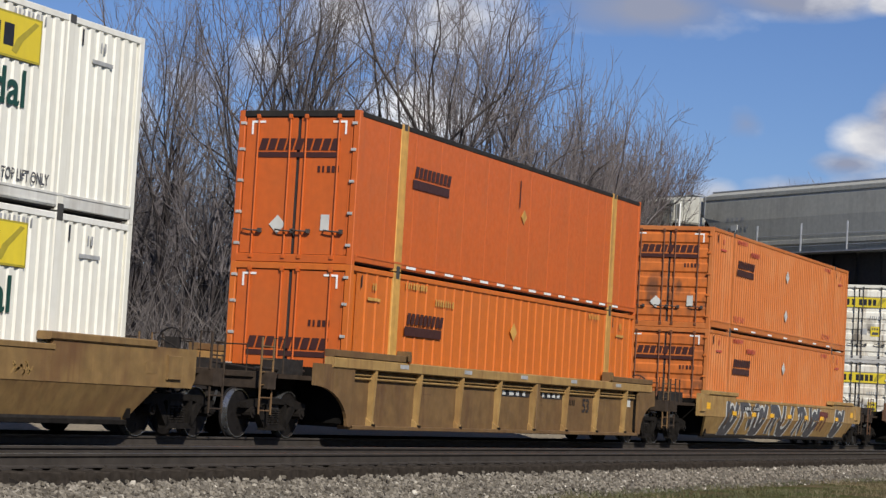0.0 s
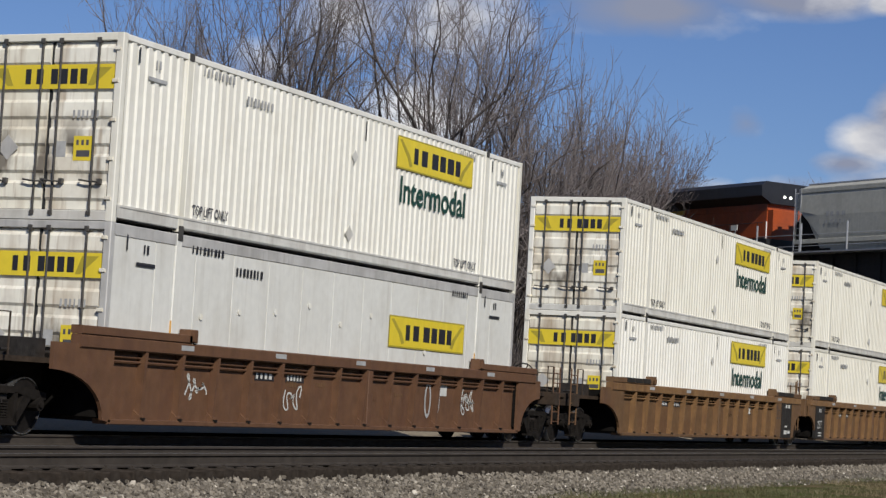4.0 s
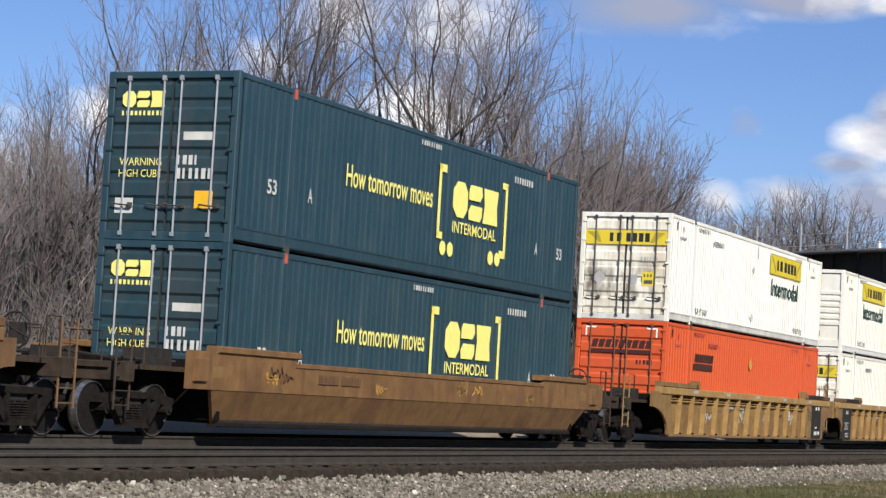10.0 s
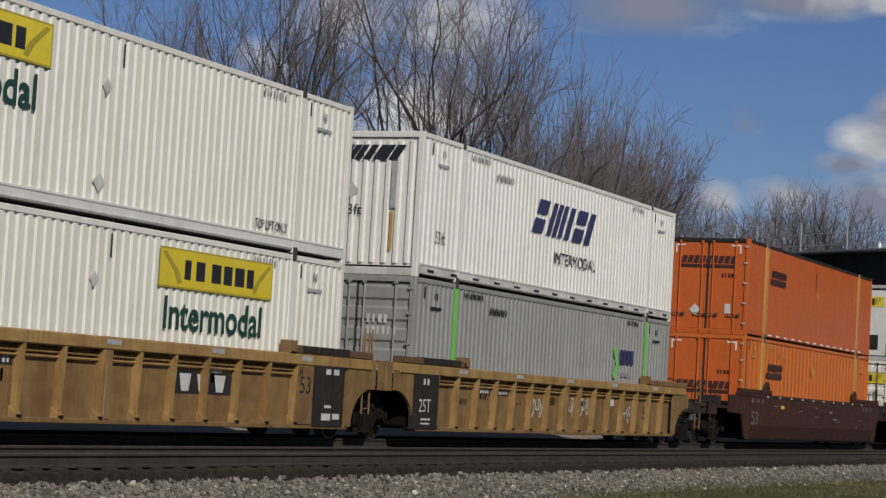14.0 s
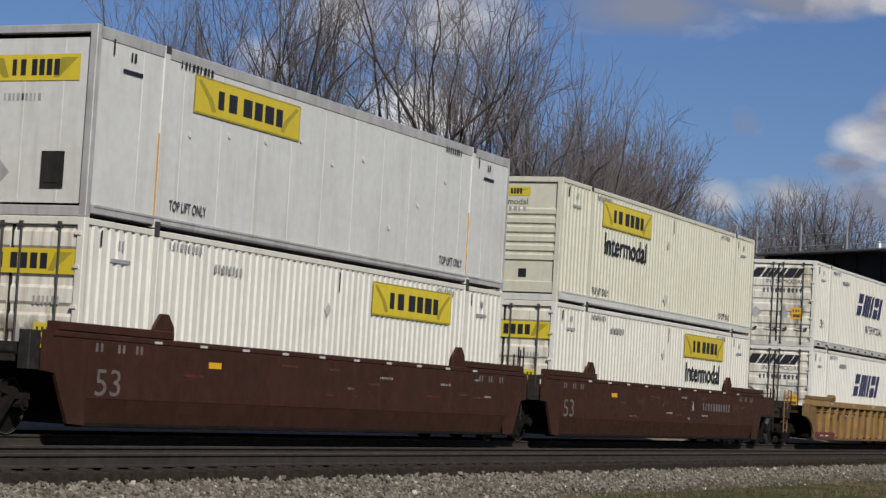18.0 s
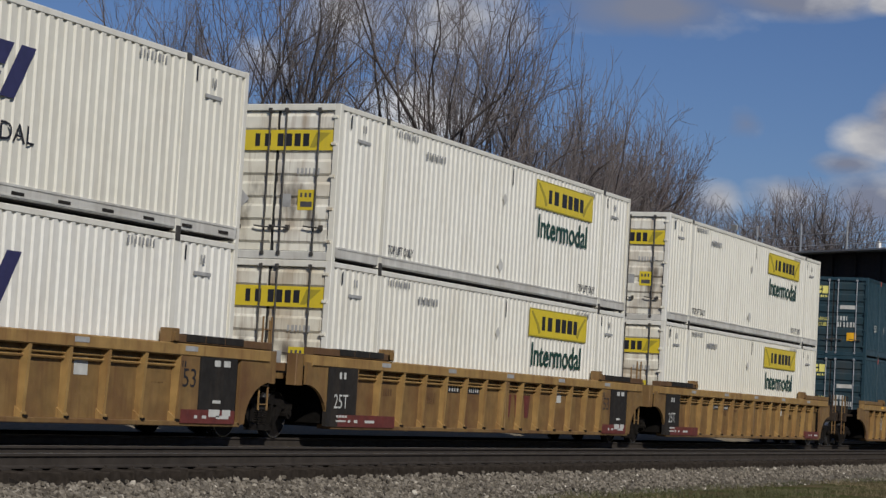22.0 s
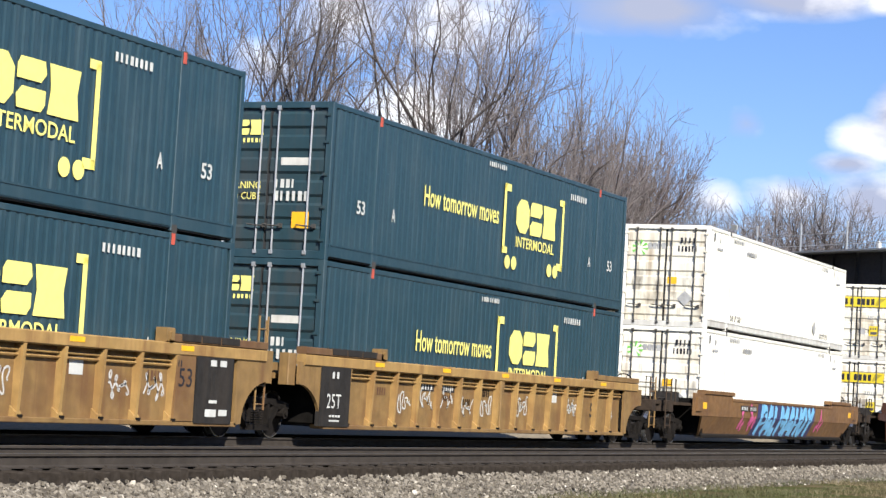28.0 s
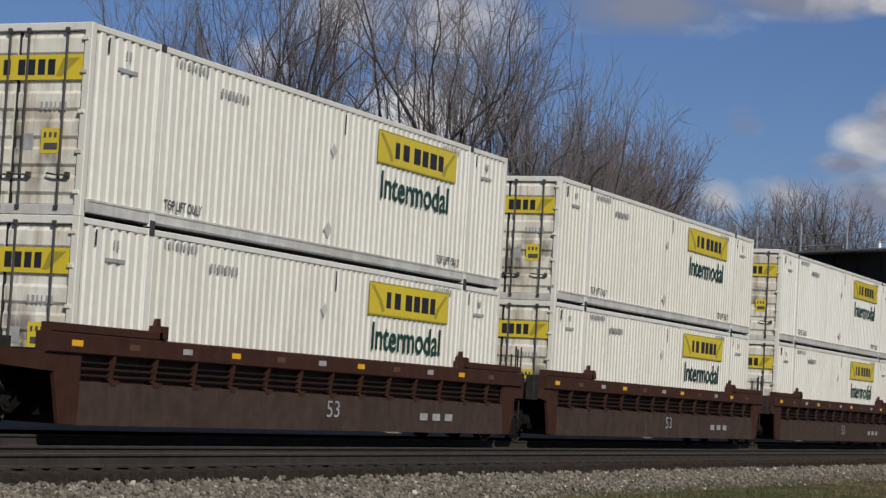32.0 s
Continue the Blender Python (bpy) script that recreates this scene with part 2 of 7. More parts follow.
SOOT = mat("sooty_black_panel", (0.024, 0.022, 0.020), 0.7, vary=0.2, streak=0.35, streak_colour=(0.06, 0.046, 0.034), spec=0.15)
IRON = mat("dirty_black_iron", (0.030, 0.027, 0.025), 0.7, 0.2, vary=0.3, grain=9, stain=0.4, stain_colour=(0.07, 0.045, 0.03), bump=0.3, spec=0.15)
TRUCK = mat("dusty_brown_iron", (0.0125, 0.0105, 0.0088), 0.8, 0.0, vary=0.35, grain=9, stain=0.4, stain_colour=(0.026, 0.020, 0.016), bump=0.3, spec=0.1)
GRIME = mat("grimy_brown_iron", (0.040, 0.029, 0.021), 0.75, vary=0.3, grain=7, stain=0.4, stain_colour=(0.075, 0.045, 0.025), bump=0.2, spec=0.15)
# wheel iron darkened to carry the shade below the cars
WHEEL = mat("shaded_wheel_iron", (0.014, 0.012, 0.011), 0.6, 0.2, vary=0.3, grain=9, spec=0.2)
FAINT_INK = mat("faint_grey_lettering", (0.15, 0.125, 0.115), 0.6, vary=0.25)
# greasy black with the shade inside the wheel arches put into it
PIT = mat("shaded_greasy_black", (0.009, 0.008, 0.007), 0.85, vary=0.3, spec=0.05)
TREAD = mat("worn_bright_steel", (0.42, 0.42, 0.42), 0.3, 0.9, vary=0.1)
ROD = mat("galvanised_rod", (0.33, 0.33, 0.31), 0.5, 0.3, vary=0.2, streak=0.3)
ROD_DARK = mat("dark_rod", (0.075, 0.07, 0.062), 0.55, 0.3, vary=0.25, streak=0.3)
RUBBER = mat("black_rubber", (0.02, 0.02, 0.02), 0.8, vary=0.2)
RED_MARK = mat("faded_red_paint", (0.45, 0.08, 0.05), 0.6, vary=0.15)
RED_PATCH = mat("maroon_patch_paint", (0.13, 0.030, 0.024), 0.6, vary=0.2, streak=0.3)
REFLECT = mat("white_reflector_tape", (0.82, 0.80, 0.76), 0.35, vary=0.06)
AMBER = mat("amber_reflector", (0.80, 0.42, 0.02), 0.4, vary=0.1)
RAIL = mat("rail_side_rust", (0.056, 0.047, 0.039), 0.75, 0.2, vary=0.2, grain=5, bump=0.2, spec=0.15)
RAIL_TOP = mat("polished_rail_head", (0.16, 0.155, 0.15), 0.38, 0.7, vary=0.1, grain=3)
TIE = mat("weathered_tie_wood", (0.040, 0.033, 0.027), 0.9, vary=0.3, grain=12, streak=0.3, bump=0.6, bump_scale=25, spec=0.0)
BALLAST = mat("limestone_ballast", (0.155, 0.142, 0.115), 0.9, vary=0.45, grain=22, bump=1.0, bump_scale=26, second=(0.095, 0.083, 0.066), spec=0.0)
PALE_BALLAST = mat("fresh_pale_ballast", (0.26, 0.22, 0.16), 0.9, vary=0.3, grain=18, bump=1.0, bump_scale=24, spec=0.0)
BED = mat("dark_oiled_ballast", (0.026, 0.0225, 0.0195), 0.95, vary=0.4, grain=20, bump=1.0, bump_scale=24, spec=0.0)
# litter colour holds the train's shade, to blacken the view under the cars
LITTER_SHADE = mat("shaded_leaf_litter", (0.030, 0.025, 0.017), 0.95, vary=0.35, grain=2.5, bump=0.8, bump_scale=8, spec=0.0)
EARTH = mat("grassy_earth", (0.10, 0.080, 0.045), 0.95, vary=0.3, grain=1.5, bump=0.8, bump_scale=8, second=(0.065, 0.072, 0.027), spec=0.0)
GRASS = mat("winter_grass", (0.068, 0.076, 0.028), 0.8, vary=0.35, grain=0.9, second=(0.16, 0.125, 0.065))
BARK = mat("grey_brown_bark", (0.055, 0.046, 0.044), 0.9, vary=0.3, grain=8, bump=0.4, bump_scale=20, tint=0.5, spec=0.15)
TWIG = mat("bare_twig_bark", (0.150, 0.132, 0.130), 0.9, vary=0.3, grain=1.2, tint=0.5, spec=0.15)
TWIG_RED = mat("reddish_twig_bark", (0.145, 0.118, 0.115), 0.9, vary=0.3, grain=1.2, tint=0.4, spec=0.15)
# haze of distance mixed into the twig colour: paler and bluer
TWIG_FAR = mat("hazed_far_twig_bark", (0.165, 0.148, 0.152), 0.9, vary=0.25, grain=1.2, tint=0.4)
BRUSH = mat("dry_brush", (0.150, 0.130, 0.117), 0.9, vary=0.4, grain=2, spec=0.15)
CONCRETE = mat("stained_concrete", (0.32, 0.30, 0.27), 0.85, vary=0.12, grain=2, streak=0.4, stain=0.25, bump=0.3)
GIRDER = mat("black_girder_paint", (0.022, 0.022, 0.024), 0.6, vary=0.2, streak=0.3, streak_colour=(0.05, 0.035, 0.025), bump=0.1)
GALV = mat("galvanised_steel", (0.42, 0.43, 0.44), 0.45, 0.5, vary=0.1)
HOPPER = mat("grey_hopper_paint", (0.44, 0.43, 0.365), 0.5, vary=0.08, streak=0.35, streak_colour=(0.26, 0.24, 0.21), stain=0.25, stain_colour=(0.3, 0.28, 0.23))
LOCO_ORANGE = mat("locomotive_orange", (0.31, 0.058, 0.013), 0.4, vary=0.1, streak=0.4, streak_colour=(0.13, 0.04, 0.02), stain=0.3, stain_colour=(0.16, 0.05, 0.02))
LOCO_BLACK = mat("locomotive_black", (0.016, 0.016, 0.018), 0.4, vary=0.2, streak=0.2, streak_colour=(0.05, 0.045, 0.04))
LOCO_YELLOW = mat("locomotive_yellow", (0.62, 0.36, 0.03), 0.4, vary=0.08)
GLASS_DARK = mat("dark_window_glass", (0.02, 0.024, 0.028), 0.08, vary=0.05)
LAMP_GLOW = mat("headlight_lens", (1.0, 0.95, 0.85), 0.3, vary=0.0, emit=4.0)
SKY_BLUE_PAINT = mat("sky_blue_spray_paint", (0.16, 0.42, 0.66), 0.55, vary=0.2, grain=3)
PINK_PAINT = mat("pink_spray_paint", (0.55, 0.10, 0.25), 0.6, vary=0.25)
SILVER_PAINT = mat("silver_spray_paint", (0.50, 0.49, 0.46), 0.5, vary=0.2)
GRAPHITE_PAINT = mat("dark_grey_spray_paint", (0.075, 0.072, 0.075), 0.55, vary=0.2)


# ---- mesh making ----
class Shape:
    """Collects solids as vertices and faces, and makes one mesh of them."""

    def __init__(self):
        self.v, self.f = [], []

    def add(self, verts, faces):
        k = len(self.v)
        self.v += [tuple(p) for p in verts]
        self.f += [tuple(i + k for i in q) for q in faces]
        return self

    def box(self, x0, x1, y0, y1, z0, z1):
        p = [(x, y, z) for z in (z0, z1) for y in (y0, y1) for x in (x0, x1)]
        return self.add(p, [(0, 2, 3, 1), (4, 5, 7, 6), (0, 1, 5, 4), (2, 6, 7, 3), (0, 4, 6, 2), (1, 3, 7, 5)])

    def cbox(self, x0, x1, y0, y1, z0, z1, c=0.012):
        """A box with its long edges, those along its longest side, cut at a slant."""
        size = (x1 - x0, y1 - y0, z1 - z0)
        a = size.index(max(size))
        lo, hi = (x0, y0, z0), (x1, y1, z1)
        b, d = [k for k in range(3) if k != a]
        ring = [(lo[b] + c, lo[d]), (hi[b] - c, lo[d]), (hi[b], lo[d] + c), (hi[b], hi[d] - c), (hi[b] - c, hi[d]), (lo[b] + c, hi[d]), (lo[b], hi[d] - c), (lo[b], lo[d] + c)]
        pts = []
        for e in (lo[a], hi[a]):
            for u, w in ring:
                p = [0, 0, 0]
                p[a], p[b], p[d] = e, u, w
                pts.append(p)
        n = 8
        return self.add(pts, [(i, (i + 1) % n, n + (i + 1) % n, n + i) for i in range(n)] + [tuple(range(n))[::-1], tuple(range(n, 2 * n))])

    def slab(self, ring, y0, y1, axis=1):
        """A flat outline (x, z) pushed from y0 to y1; axis 0: an outline (y, z) pushed along x; axis 2: (x, y) along z."""
        n, pts = len(ring), []
        for e in (y0, y1):
            for u, w in ring:
                pts.append((u, e, w) if axis == 1 else (e, u, w) if axis == 0 else (u, w, e))
        return self.add(pts, [(i, (i + 1) % n, n + (i + 1) % n, n + i) for i in range(n)] + [tuple(range(n))[::-1], tuple(range(n, 2 * n))])

    def tube(self, points, radii, n=6):
        rings = []
        for i, p in enumerate(points):
            a, c = Vector(points[max(0, i - 1)]), Vector(points[min(len(points) - 1, i + 1)])
            d = (c - a).normalized()
            s = d.cross(Vector((0, 0, 1)) if abs(d.z) < 0.9 else Vector((1, 0, 0))).normalized()
            u = d.cross(s)
            r = radii if isinstance(radii, (int, float)) else radii[i]
            rings.append([Vector(p) + (s * math.cos(6.2832 * k / n) + u * math.sin(6.2832 * k / n)) * r for k in range(n)])
        pts = [q for ring in rings for q in ring]
        faces = [(i * n + k, i * n + (k + 1) % n, (i + 1) * n + (k + 1) % n, (i + 1) * n + k) for i in range(len(points) - 1) for k in range(n)]
        faces += [tuple(range(n))[::-1], tuple(range((len(points) - 1) * n, len(points) * n))]
        return self.add(pts, faces)

    def disc(self, x, z, r, y0, y1, n=16):
        return self.slab([(x + r * math.cos(6.2832 * k / n), z + r * math.sin(6.2832 * k / n)) for k in range(n)], y0, y1)

    def mesh(self, name, material, smooth=False):
        me = bpy.data.meshes.new(name)
        me.from_pydata(self.v, [], self.f)
        bm = bmesh.new()
        bm.from_mesh(me)
        bmesh.ops.recalc_face_normals(bm, faces=bm.faces)
        bm.to_mesh(me)
        bm.free()
        me.materials.append(material)
        if smooth:
            for q in me.polygons:
                q.use_smooth = True
        return me


def part(name, shape, material, parent, label="", smooth=False):
    """Links a shape, or a mesh already made, as one object under a thing or part."""
    me = shape if isinstance(shape, bpy.types.Mesh) else shape.mesh(name, material, smooth)
    ob = new(name, me)
    ob.parent = parent
    if label:
        ob["label"] = label
    if name in ("number_mark", "stencil_mark", "sign_drawing", "spray_dots"):
        ob["kind"] = "stuff"
    return ob


def thing(name, label, category, group="", kind="", at=None):
    ob = new(name)
    ob.empty_display_size = 0.3
    if at is not None:
        ob.matrix_basis = at
    return tagged(ob, label, category, group, kind)


LETTERS = {}


def lettering(text, width, height, material, bold=0.0):
    """Letters as a thin mesh, scaled to width and height, lower left at the origin, in the x-z plane, facing -y."""
    key = (text, width, height, material.name)
    if key not in LETTERS:
        cu = bpy.data.curves.new("letters", "FONT")
        cu.body, cu.size, cu.extrude, cu.offset, cu.resolution_u = text, 1, 0.0, bold, 3
        ob = new("letters", cu)
        me = bpy.data.meshes.new_from_object(ob.evaluated_get(bpy.context.evaluated_depsgraph_get()))
        bpy.data.objects.remove(ob)
        bpy.data.curves.remove(cu)
        xs, ys = [v.co.x for v in me.vertices], [v.co.y for v in me.vertices]
        x0, x1, y0, y1 = min(xs), max(xs), min(ys), max(ys)
        for v in me.vertices:
            v.co = ((v.co.x - x0) / (x1 - x0) * width, 0, (v.co.y - y0) / (y1 - y0) * height)
        me.materials.clear()
        me.materials.append(material)
        LETTERS[key] = me
    return LETTERS[key]


def words(parent, text, x, z, width, height, y, material, label="", bold=0.0):
    ob = part("lettering", lettering(text, width, height, material, bold), material, parent, label)
    ob.location = (x, y, z)
    return ob


def end_words(parent, text, y, z, width, height, x, material, label=""):
    """Letters on a wall that faces -x, starting at y and running towards -y."""
    ob = part("lettering", lettering(text, width, height, material), material, parent, label)
    ob.matrix_basis = pose(x, y, z, 0, 0, -90)
    return ob


def block_mark(parent, material, pattern, x0, x1, z0, z1, y, lean=0.0, gap=0.16, end=None):
    """A word mark as plain slanted blocks, one part for each letter; the pattern gives their relative widths. end: the x of an end wall that carries it."""
    total, x, k = sum(abs(w) for w in pattern), x0, (x1 - x0)
    for w in pattern:
        d = abs(w) / total * k
        if w > 0:
            g = d * gap * 0.5
            for f0, f1 in ((0.0, 0.43), (0.57, 1.0)) if w >= 0.9 and z1 - z0 > 0.4 else ((0.0, 1.0),):
                a0, a1, h0, h1 = lean * f0, lean * f1, z0 + (z1 - z0) * f0, z0 + (z1 - z0) * f1
                s = Shape().slab([(x + g + a0, h0), (x + d - g + a0, h0), (x + d - g + a1, h1), (x + g + a1, h1)], y - 0.003, y)
                part("letter_block", s if end is None else turn_end(s, end), material, parent)
        x += d


def bars(x0, x1, z0, z1, y, n, gap=0.64):
    """A line of small writing as plain bars of uneven width."""
    s, d = Shape(), (x1 - x0) / n
    rng = random.Random(int(abs(x0) * 97 + z0 * 31) + n)
    for i in range(n):
        w = (1 - gap) * rng.uniform(0.9, 1.9) if gap > 0.5 else 1 - gap
        s.box(x0 + i * d, x0 + (i + min(w, 0.86)) * d, y - 0.002, y, z0, z1)
    return s


def turn_end(shape, x):
    """Turns a shape drawn for the side (x right, y depth 0) onto an end wall that faces -x: drawn x runs towards -y."""
    shape.v = [(x + py, -px, pz) for px, py, pz in shape.v]
    return shape


# ---- containers ----
CL, CW, CH, POST = 16.154, 2.591, 2.896, 6.096
HX, HY = CL / 2, CW / 2
CACHE = {}


def shared(key, make, material, smooth=False):
    """One mesh for all parts that look alike."""
    k = (key, material.name)
    if k not in CACHE:
        CACHE[k] = make().mesh(key, material, smooth)
    return CACHE[k]


def corrugated(side, z0, z1, depth=0.046, pitch=0.2286):
    """A pressed wall: flat crests and troughs, between the corner posts."""
    s, pts = Shape(), []
    n = int((CL - 0.24) / pitch)
    x = -n * pitch / 2
    if pitch > 0.4:   # flat sheets with a narrow ridge between them
        for _ in range(n):
            for dx, dy in ((0, depth), (pitch - 0.085, depth), (pitch - 0.055, 0), (pitch - 0.03, 0)):
                pts.append((x + dx, side * (HY - 0.012 - dy)))
            x += pitch
        n = 0
    for _ in range(n):
        for dx, dy in ((0, depth), (0.062, depth), (0.095, 0), (0.196, 0)):
            pts.append((x + dx, side * (HY - 0.012 - dy)))
        x += pitch
    pts.append((x, side * (HY - 0.012 - depth)))
    k = len(pts)
    s.v = [(px, py, z0) for px, py in pts] + [(px, py, z1) for px, py in pts]
    s.f = [(i, i + 1, k + i + 1, k + i) for i in range(k - 1)]
    s.box(-HX + 0.05, HX - 0.05, side * (HY - 0.075), side * (HY - 0.06), z0, z1)
    return s


def plain_wall(side, z0, z1, depth=0, pitch=0):
    """The flat wall behind the sheets of a smooth container."""
    return Shape().box(-HX + 0.06, HX - 0.06, *sorted((side * (HY - 0.05), side * (HY - 0.024))), z0, z1)


def door_leaf(y0, y1):
    """One pressed door leaf on the end that faces -x, folded in shallow ribs lying across."""
    x, ring = -HX + 0.055, [(-HX + 0.105, 2.76), (-HX + 0.105, 0.17), (-HX + 0.055, 0.17)]
    for z in (0.30, 0.72, 1.14, 1.56, 1.98, 2.40):
        ring += [(x, z), (x - 0.034, z + 0.05), (x - 0.034, z + 0.26), (x, z + 0.31)]
    return Shape().slab(ring + [(x, 2.76)], y0 + 0.02, y1 - 0.02)


def flat_leaf(y0, y1):
    """One flat plate door leaf with a turned edge."""
    return Shape().cbox(-HX + 0.03, -HX + 0.10, y0 + 0.02, y1 - 0.02, 0.17, 2.76, 0.012).box(-HX + 0.024, -HX + 0.04, y0 + 0.02, y0 + 0.06, 0.18, 2.75)


def rod_shape():
    return Shape().tube([(0, 0, 0.10), (0, 0, 2.82)], 0.019, 8).box(-0.03, 0.03, -0.035, 0.035, 0.08, 0.15).box(-0.03, 0.03, -0.035, 0.035, 2.74, 2.82)


def handle_shape():
    return Shape().tube([(0, 0, 0), (-0.05, -0.02, 0), (-0.06, -0.16, -0.02), (-0.05, -0.36, -0.03)], 0.016, 6).box(-0.05, 0.01, -0.40, -0.33, -0.06, 0.02)


def front_wall():
    """The closed end that faces -x, folded: a flat upper panel over six pressed slats."""
    x = -HX + 0.05
    ring = [(x + 0.05, 2.76), (x + 0.05, 0.2), (x - 0.03, 0.2), (x - 0.03, 0.44), (x, 0.46)]
    for i in range(6):
        z = 0.92 + i * 0.215
        ring += [(x, z), (x - 0.04, z + 0.035), (x - 0.04, z + 0.14), (x, z + 0.175)]
    return Shape().slab(ring + [(x, 2.76)], -HY + 0.13, HY - 0.13)


def ribbed_front():
    """The closed end that faces -x, pressed in upright ribs."""
    x = -HX + 0.05
    s = Shape().box(x, x + 0.05, -HY + 0.12, HY - 0.12, 0.2, 2.76)
    for i in range(9):
        y = -HY + 0.20 + i * 0.255
        s.slab([(x, y), (x - 0.04, y + 0.03), (x - 0.04, y + 0.10), (x, y + 0.13)], 0.25, 2.70, axis=2)
    return s


def flat_front():
    x = -HX + 0.05
    s = Shape().box(x, x + 0.05, -HY + 0.12, HY - 0.12, 0.2, 2.70)
    for y in (-0.7, 0.0, 0.7):
        s.box(x - 0.006, x, y - 0.02, y + 0.02, 0.22, 2.68)
    return s


def container(paint, door_paint, label, side="corr", depth=0.028, end="door", rail=None, rail_h=0.27, post_paint=None, rods=ROD, edge=None, top_h=0.11, pitch=0.2286):
    """A 53-foot domestic container, bottom centre at the origin, the end with the doors or front wall towards -x."""
    rail, post_paint, edge = rail or paint, post_paint or paint, edge or paint
    c = thing("shipping_container", label, "container", "containers on the train")
    wall = corrugated if side == "corr" else plain_wall
    for sgn in (-1, 1):
        if side == "plate" and sgn < 0:
            for k in range(13):
                sheet_part = part("wall_sheet", shared(f"sheet_{rail_h}_{top_h}", lambda: Shape().cbox(0.006, (CL - 0.2) / 13 - 0.006, -HY + 0.014, -HY + 0.05, rail_h - 0.02, CH - top_h + 0.02, 0.004), paint), paint, c)
                sheet_part.location = (-HX + 0.1 + k * (CL - 0.2) / 13, 0, 0)
        part("side_panel", shared(f"{side}_wall_{sgn}_{rail_h}_{top_h}_{depth}_{pitch}", lambda: wall(sgn, rail_h - 0.02, CH - top_h + 0.02, depth, pitch), paint), paint, c)
        o, i = sgn * HY, sgn * (HY - 0.09)
        part("top_rail", shared(f"top_rail_{sgn}_{top_h}", lambda: Shape().cbox(-HX + 0.1, HX - 0.1, min(o, i), max(o, i), CH - top_h, CH - 0.008), edge), edge, c)

        def bottom_rail():
            s = Shape().cbox(-HX + 0.1, HX - 0.1, min(o, i), max(o, i), 0.06, rail_h)
            a, b = sorted((sgn * (HY + 0.012), sgn * (HY - 0.02)))
            return s.box(-HX + 0.2, HX - 0.2, a, b, rail_h - 0.035, rail_h).box(-POST + 0.1, POST - 0.1, a, b, 0.09, 0.115)
        part("bottom_rail", shared(f"bottom_rail_{sgn}_{rail_h}", bottom_rail, rail), rail, c)
        for x in (-POST, POST):
            a, b = sorted((sgn * (HY + 0.006), sgn * (HY - 0.1)))
            part("lift_post", shared(f"post_{sgn}_{x}", lambda: Shape().cbox(x - (0.16 if post_paint is OCHRE else 0.085), x + (0.16 if post_paint is OCHRE else 0.085), a, b, 0.02, CH - 0.004), post_paint), post_paint, c)
            a, b = sorted((sgn * (HY + 0.012), sgn * (HY - 0.15)))
            for z0, z1 in ((0.0, 0.12), (CH - 0.12, CH + 0.006)):
                part("corner_casting", shared(f"casting_{sgn}_{x}_{z0}", lambda: Shape().cbox(x - 0.06, x + 0.09, a, b, z0, z1), ROD_DARK), ROD_DARK, c, "dark steel lifting casting")
        for x in (-HX, HX):
            a, b = sorted((sgn * HY, sgn * (HY - 0.13)))
            lo, hi = (x, x + 0.13) if x < 0 else (x - 0.13, x)
            part("corner_post", shared(f"corner_{sgn}_{x}", lambda: Shape().cbox(lo, hi, a, b, 0.0, CH), paint if edge is SOOT else edge), paint if edge is SOOT else edge, c)
    part("roof", shared("roof", lambda: Shape().box(-HX + 0.02, HX - 0.02, -HY + 0.02, HY - 0.02, CH - 0.06, CH - 0.015), paint), paint, c)
    part("underframe", shared("underframe", lambda: Shape().box(-HX + 0.05, HX - 0.05, -HY + 0.03, HY - 0.03, 0.04, 0.16), IRON), IRON, c)
    part("rear_wall", shared("rear_wall", lambda: Shape().box(HX - 0.08, HX - 0.02, -HY + 0.12, HY - 0.12, 0.1, CH - 0.06), paint), paint, c)
    part("header", shared("header", lambda: Shape().cbox(-HX, -HX + 0.09, -HY + 0.12, HY - 0.12, 2.77, CH), edge), edge, c)
    part("sill", shared("sill", lambda: Shape().cbox(-HX, -HX + 0.09, -HY + 0.12, HY - 0.12, 0.0, 0.16), rail), rail, c)
    if end == "door":
        for y0, y1 in ((0.015, HY - 0.13), (-HY + 0.13, -0.015)):
            leaf = part("door", shared(f"door_{y0:.2f}", lambda: flat_leaf(y0, y1) if door_paint is ORANGE_DEEP else door_leaf(y0, y1), door_paint), door_paint, c)
            for y in (y0 + 0.30, y1 - 0.30) if y0 > 0 else (y0 + 0.30, y1 - 0.30):
                y = y + (0.16 if y < (y0 + y1) / 2 and y0 > 0 else -0.16 if y > (y0 + y1) / 2 and y0 < 0 else 0) * -0.9
                rod = part("lock_rod", shared("lock_rod", rod_shape, rods), rods, leaf)
                rod.location = (-HX + 0.005, y, 0)
                grip = part("door_handle", shared("door_handle", handle_shape, ROD_DARK), ROD_DARK, leaf)
                grip.location = (-HX + 0.005, y + (0.2 if y0 > 0 else 0.2), 0.62)
            for z in (0.35, 0.95, 1.55, 2.15, 2.65):
                edge_y = y1 if y0 > 0 else y0
                iron = ALU if door_paint is ORANGE_DEEP else door_paint
                hinge = part("hinge", shared("hinge", lambda: Shape().cbox(-0.022, 0.05, -0.05, 0.05, -0.028, 0.028, 0.006), iron), iron, leaf)
                hinge.location = (-HX, edge_y + (0.03 if y0 > 0 else -0.03), z)
        part("door_seal", shared("door_seal", lambda: Shape().box(-HX + 0.06, -HX + 0.10, -HY + 0.11, HY - 0.11, 0.16, 2.77), RUBBER), RUBBER, c)
    else:
        make = {"front": front_wall, "ribbed": ribbed_front, "flat": flat_front}[end]
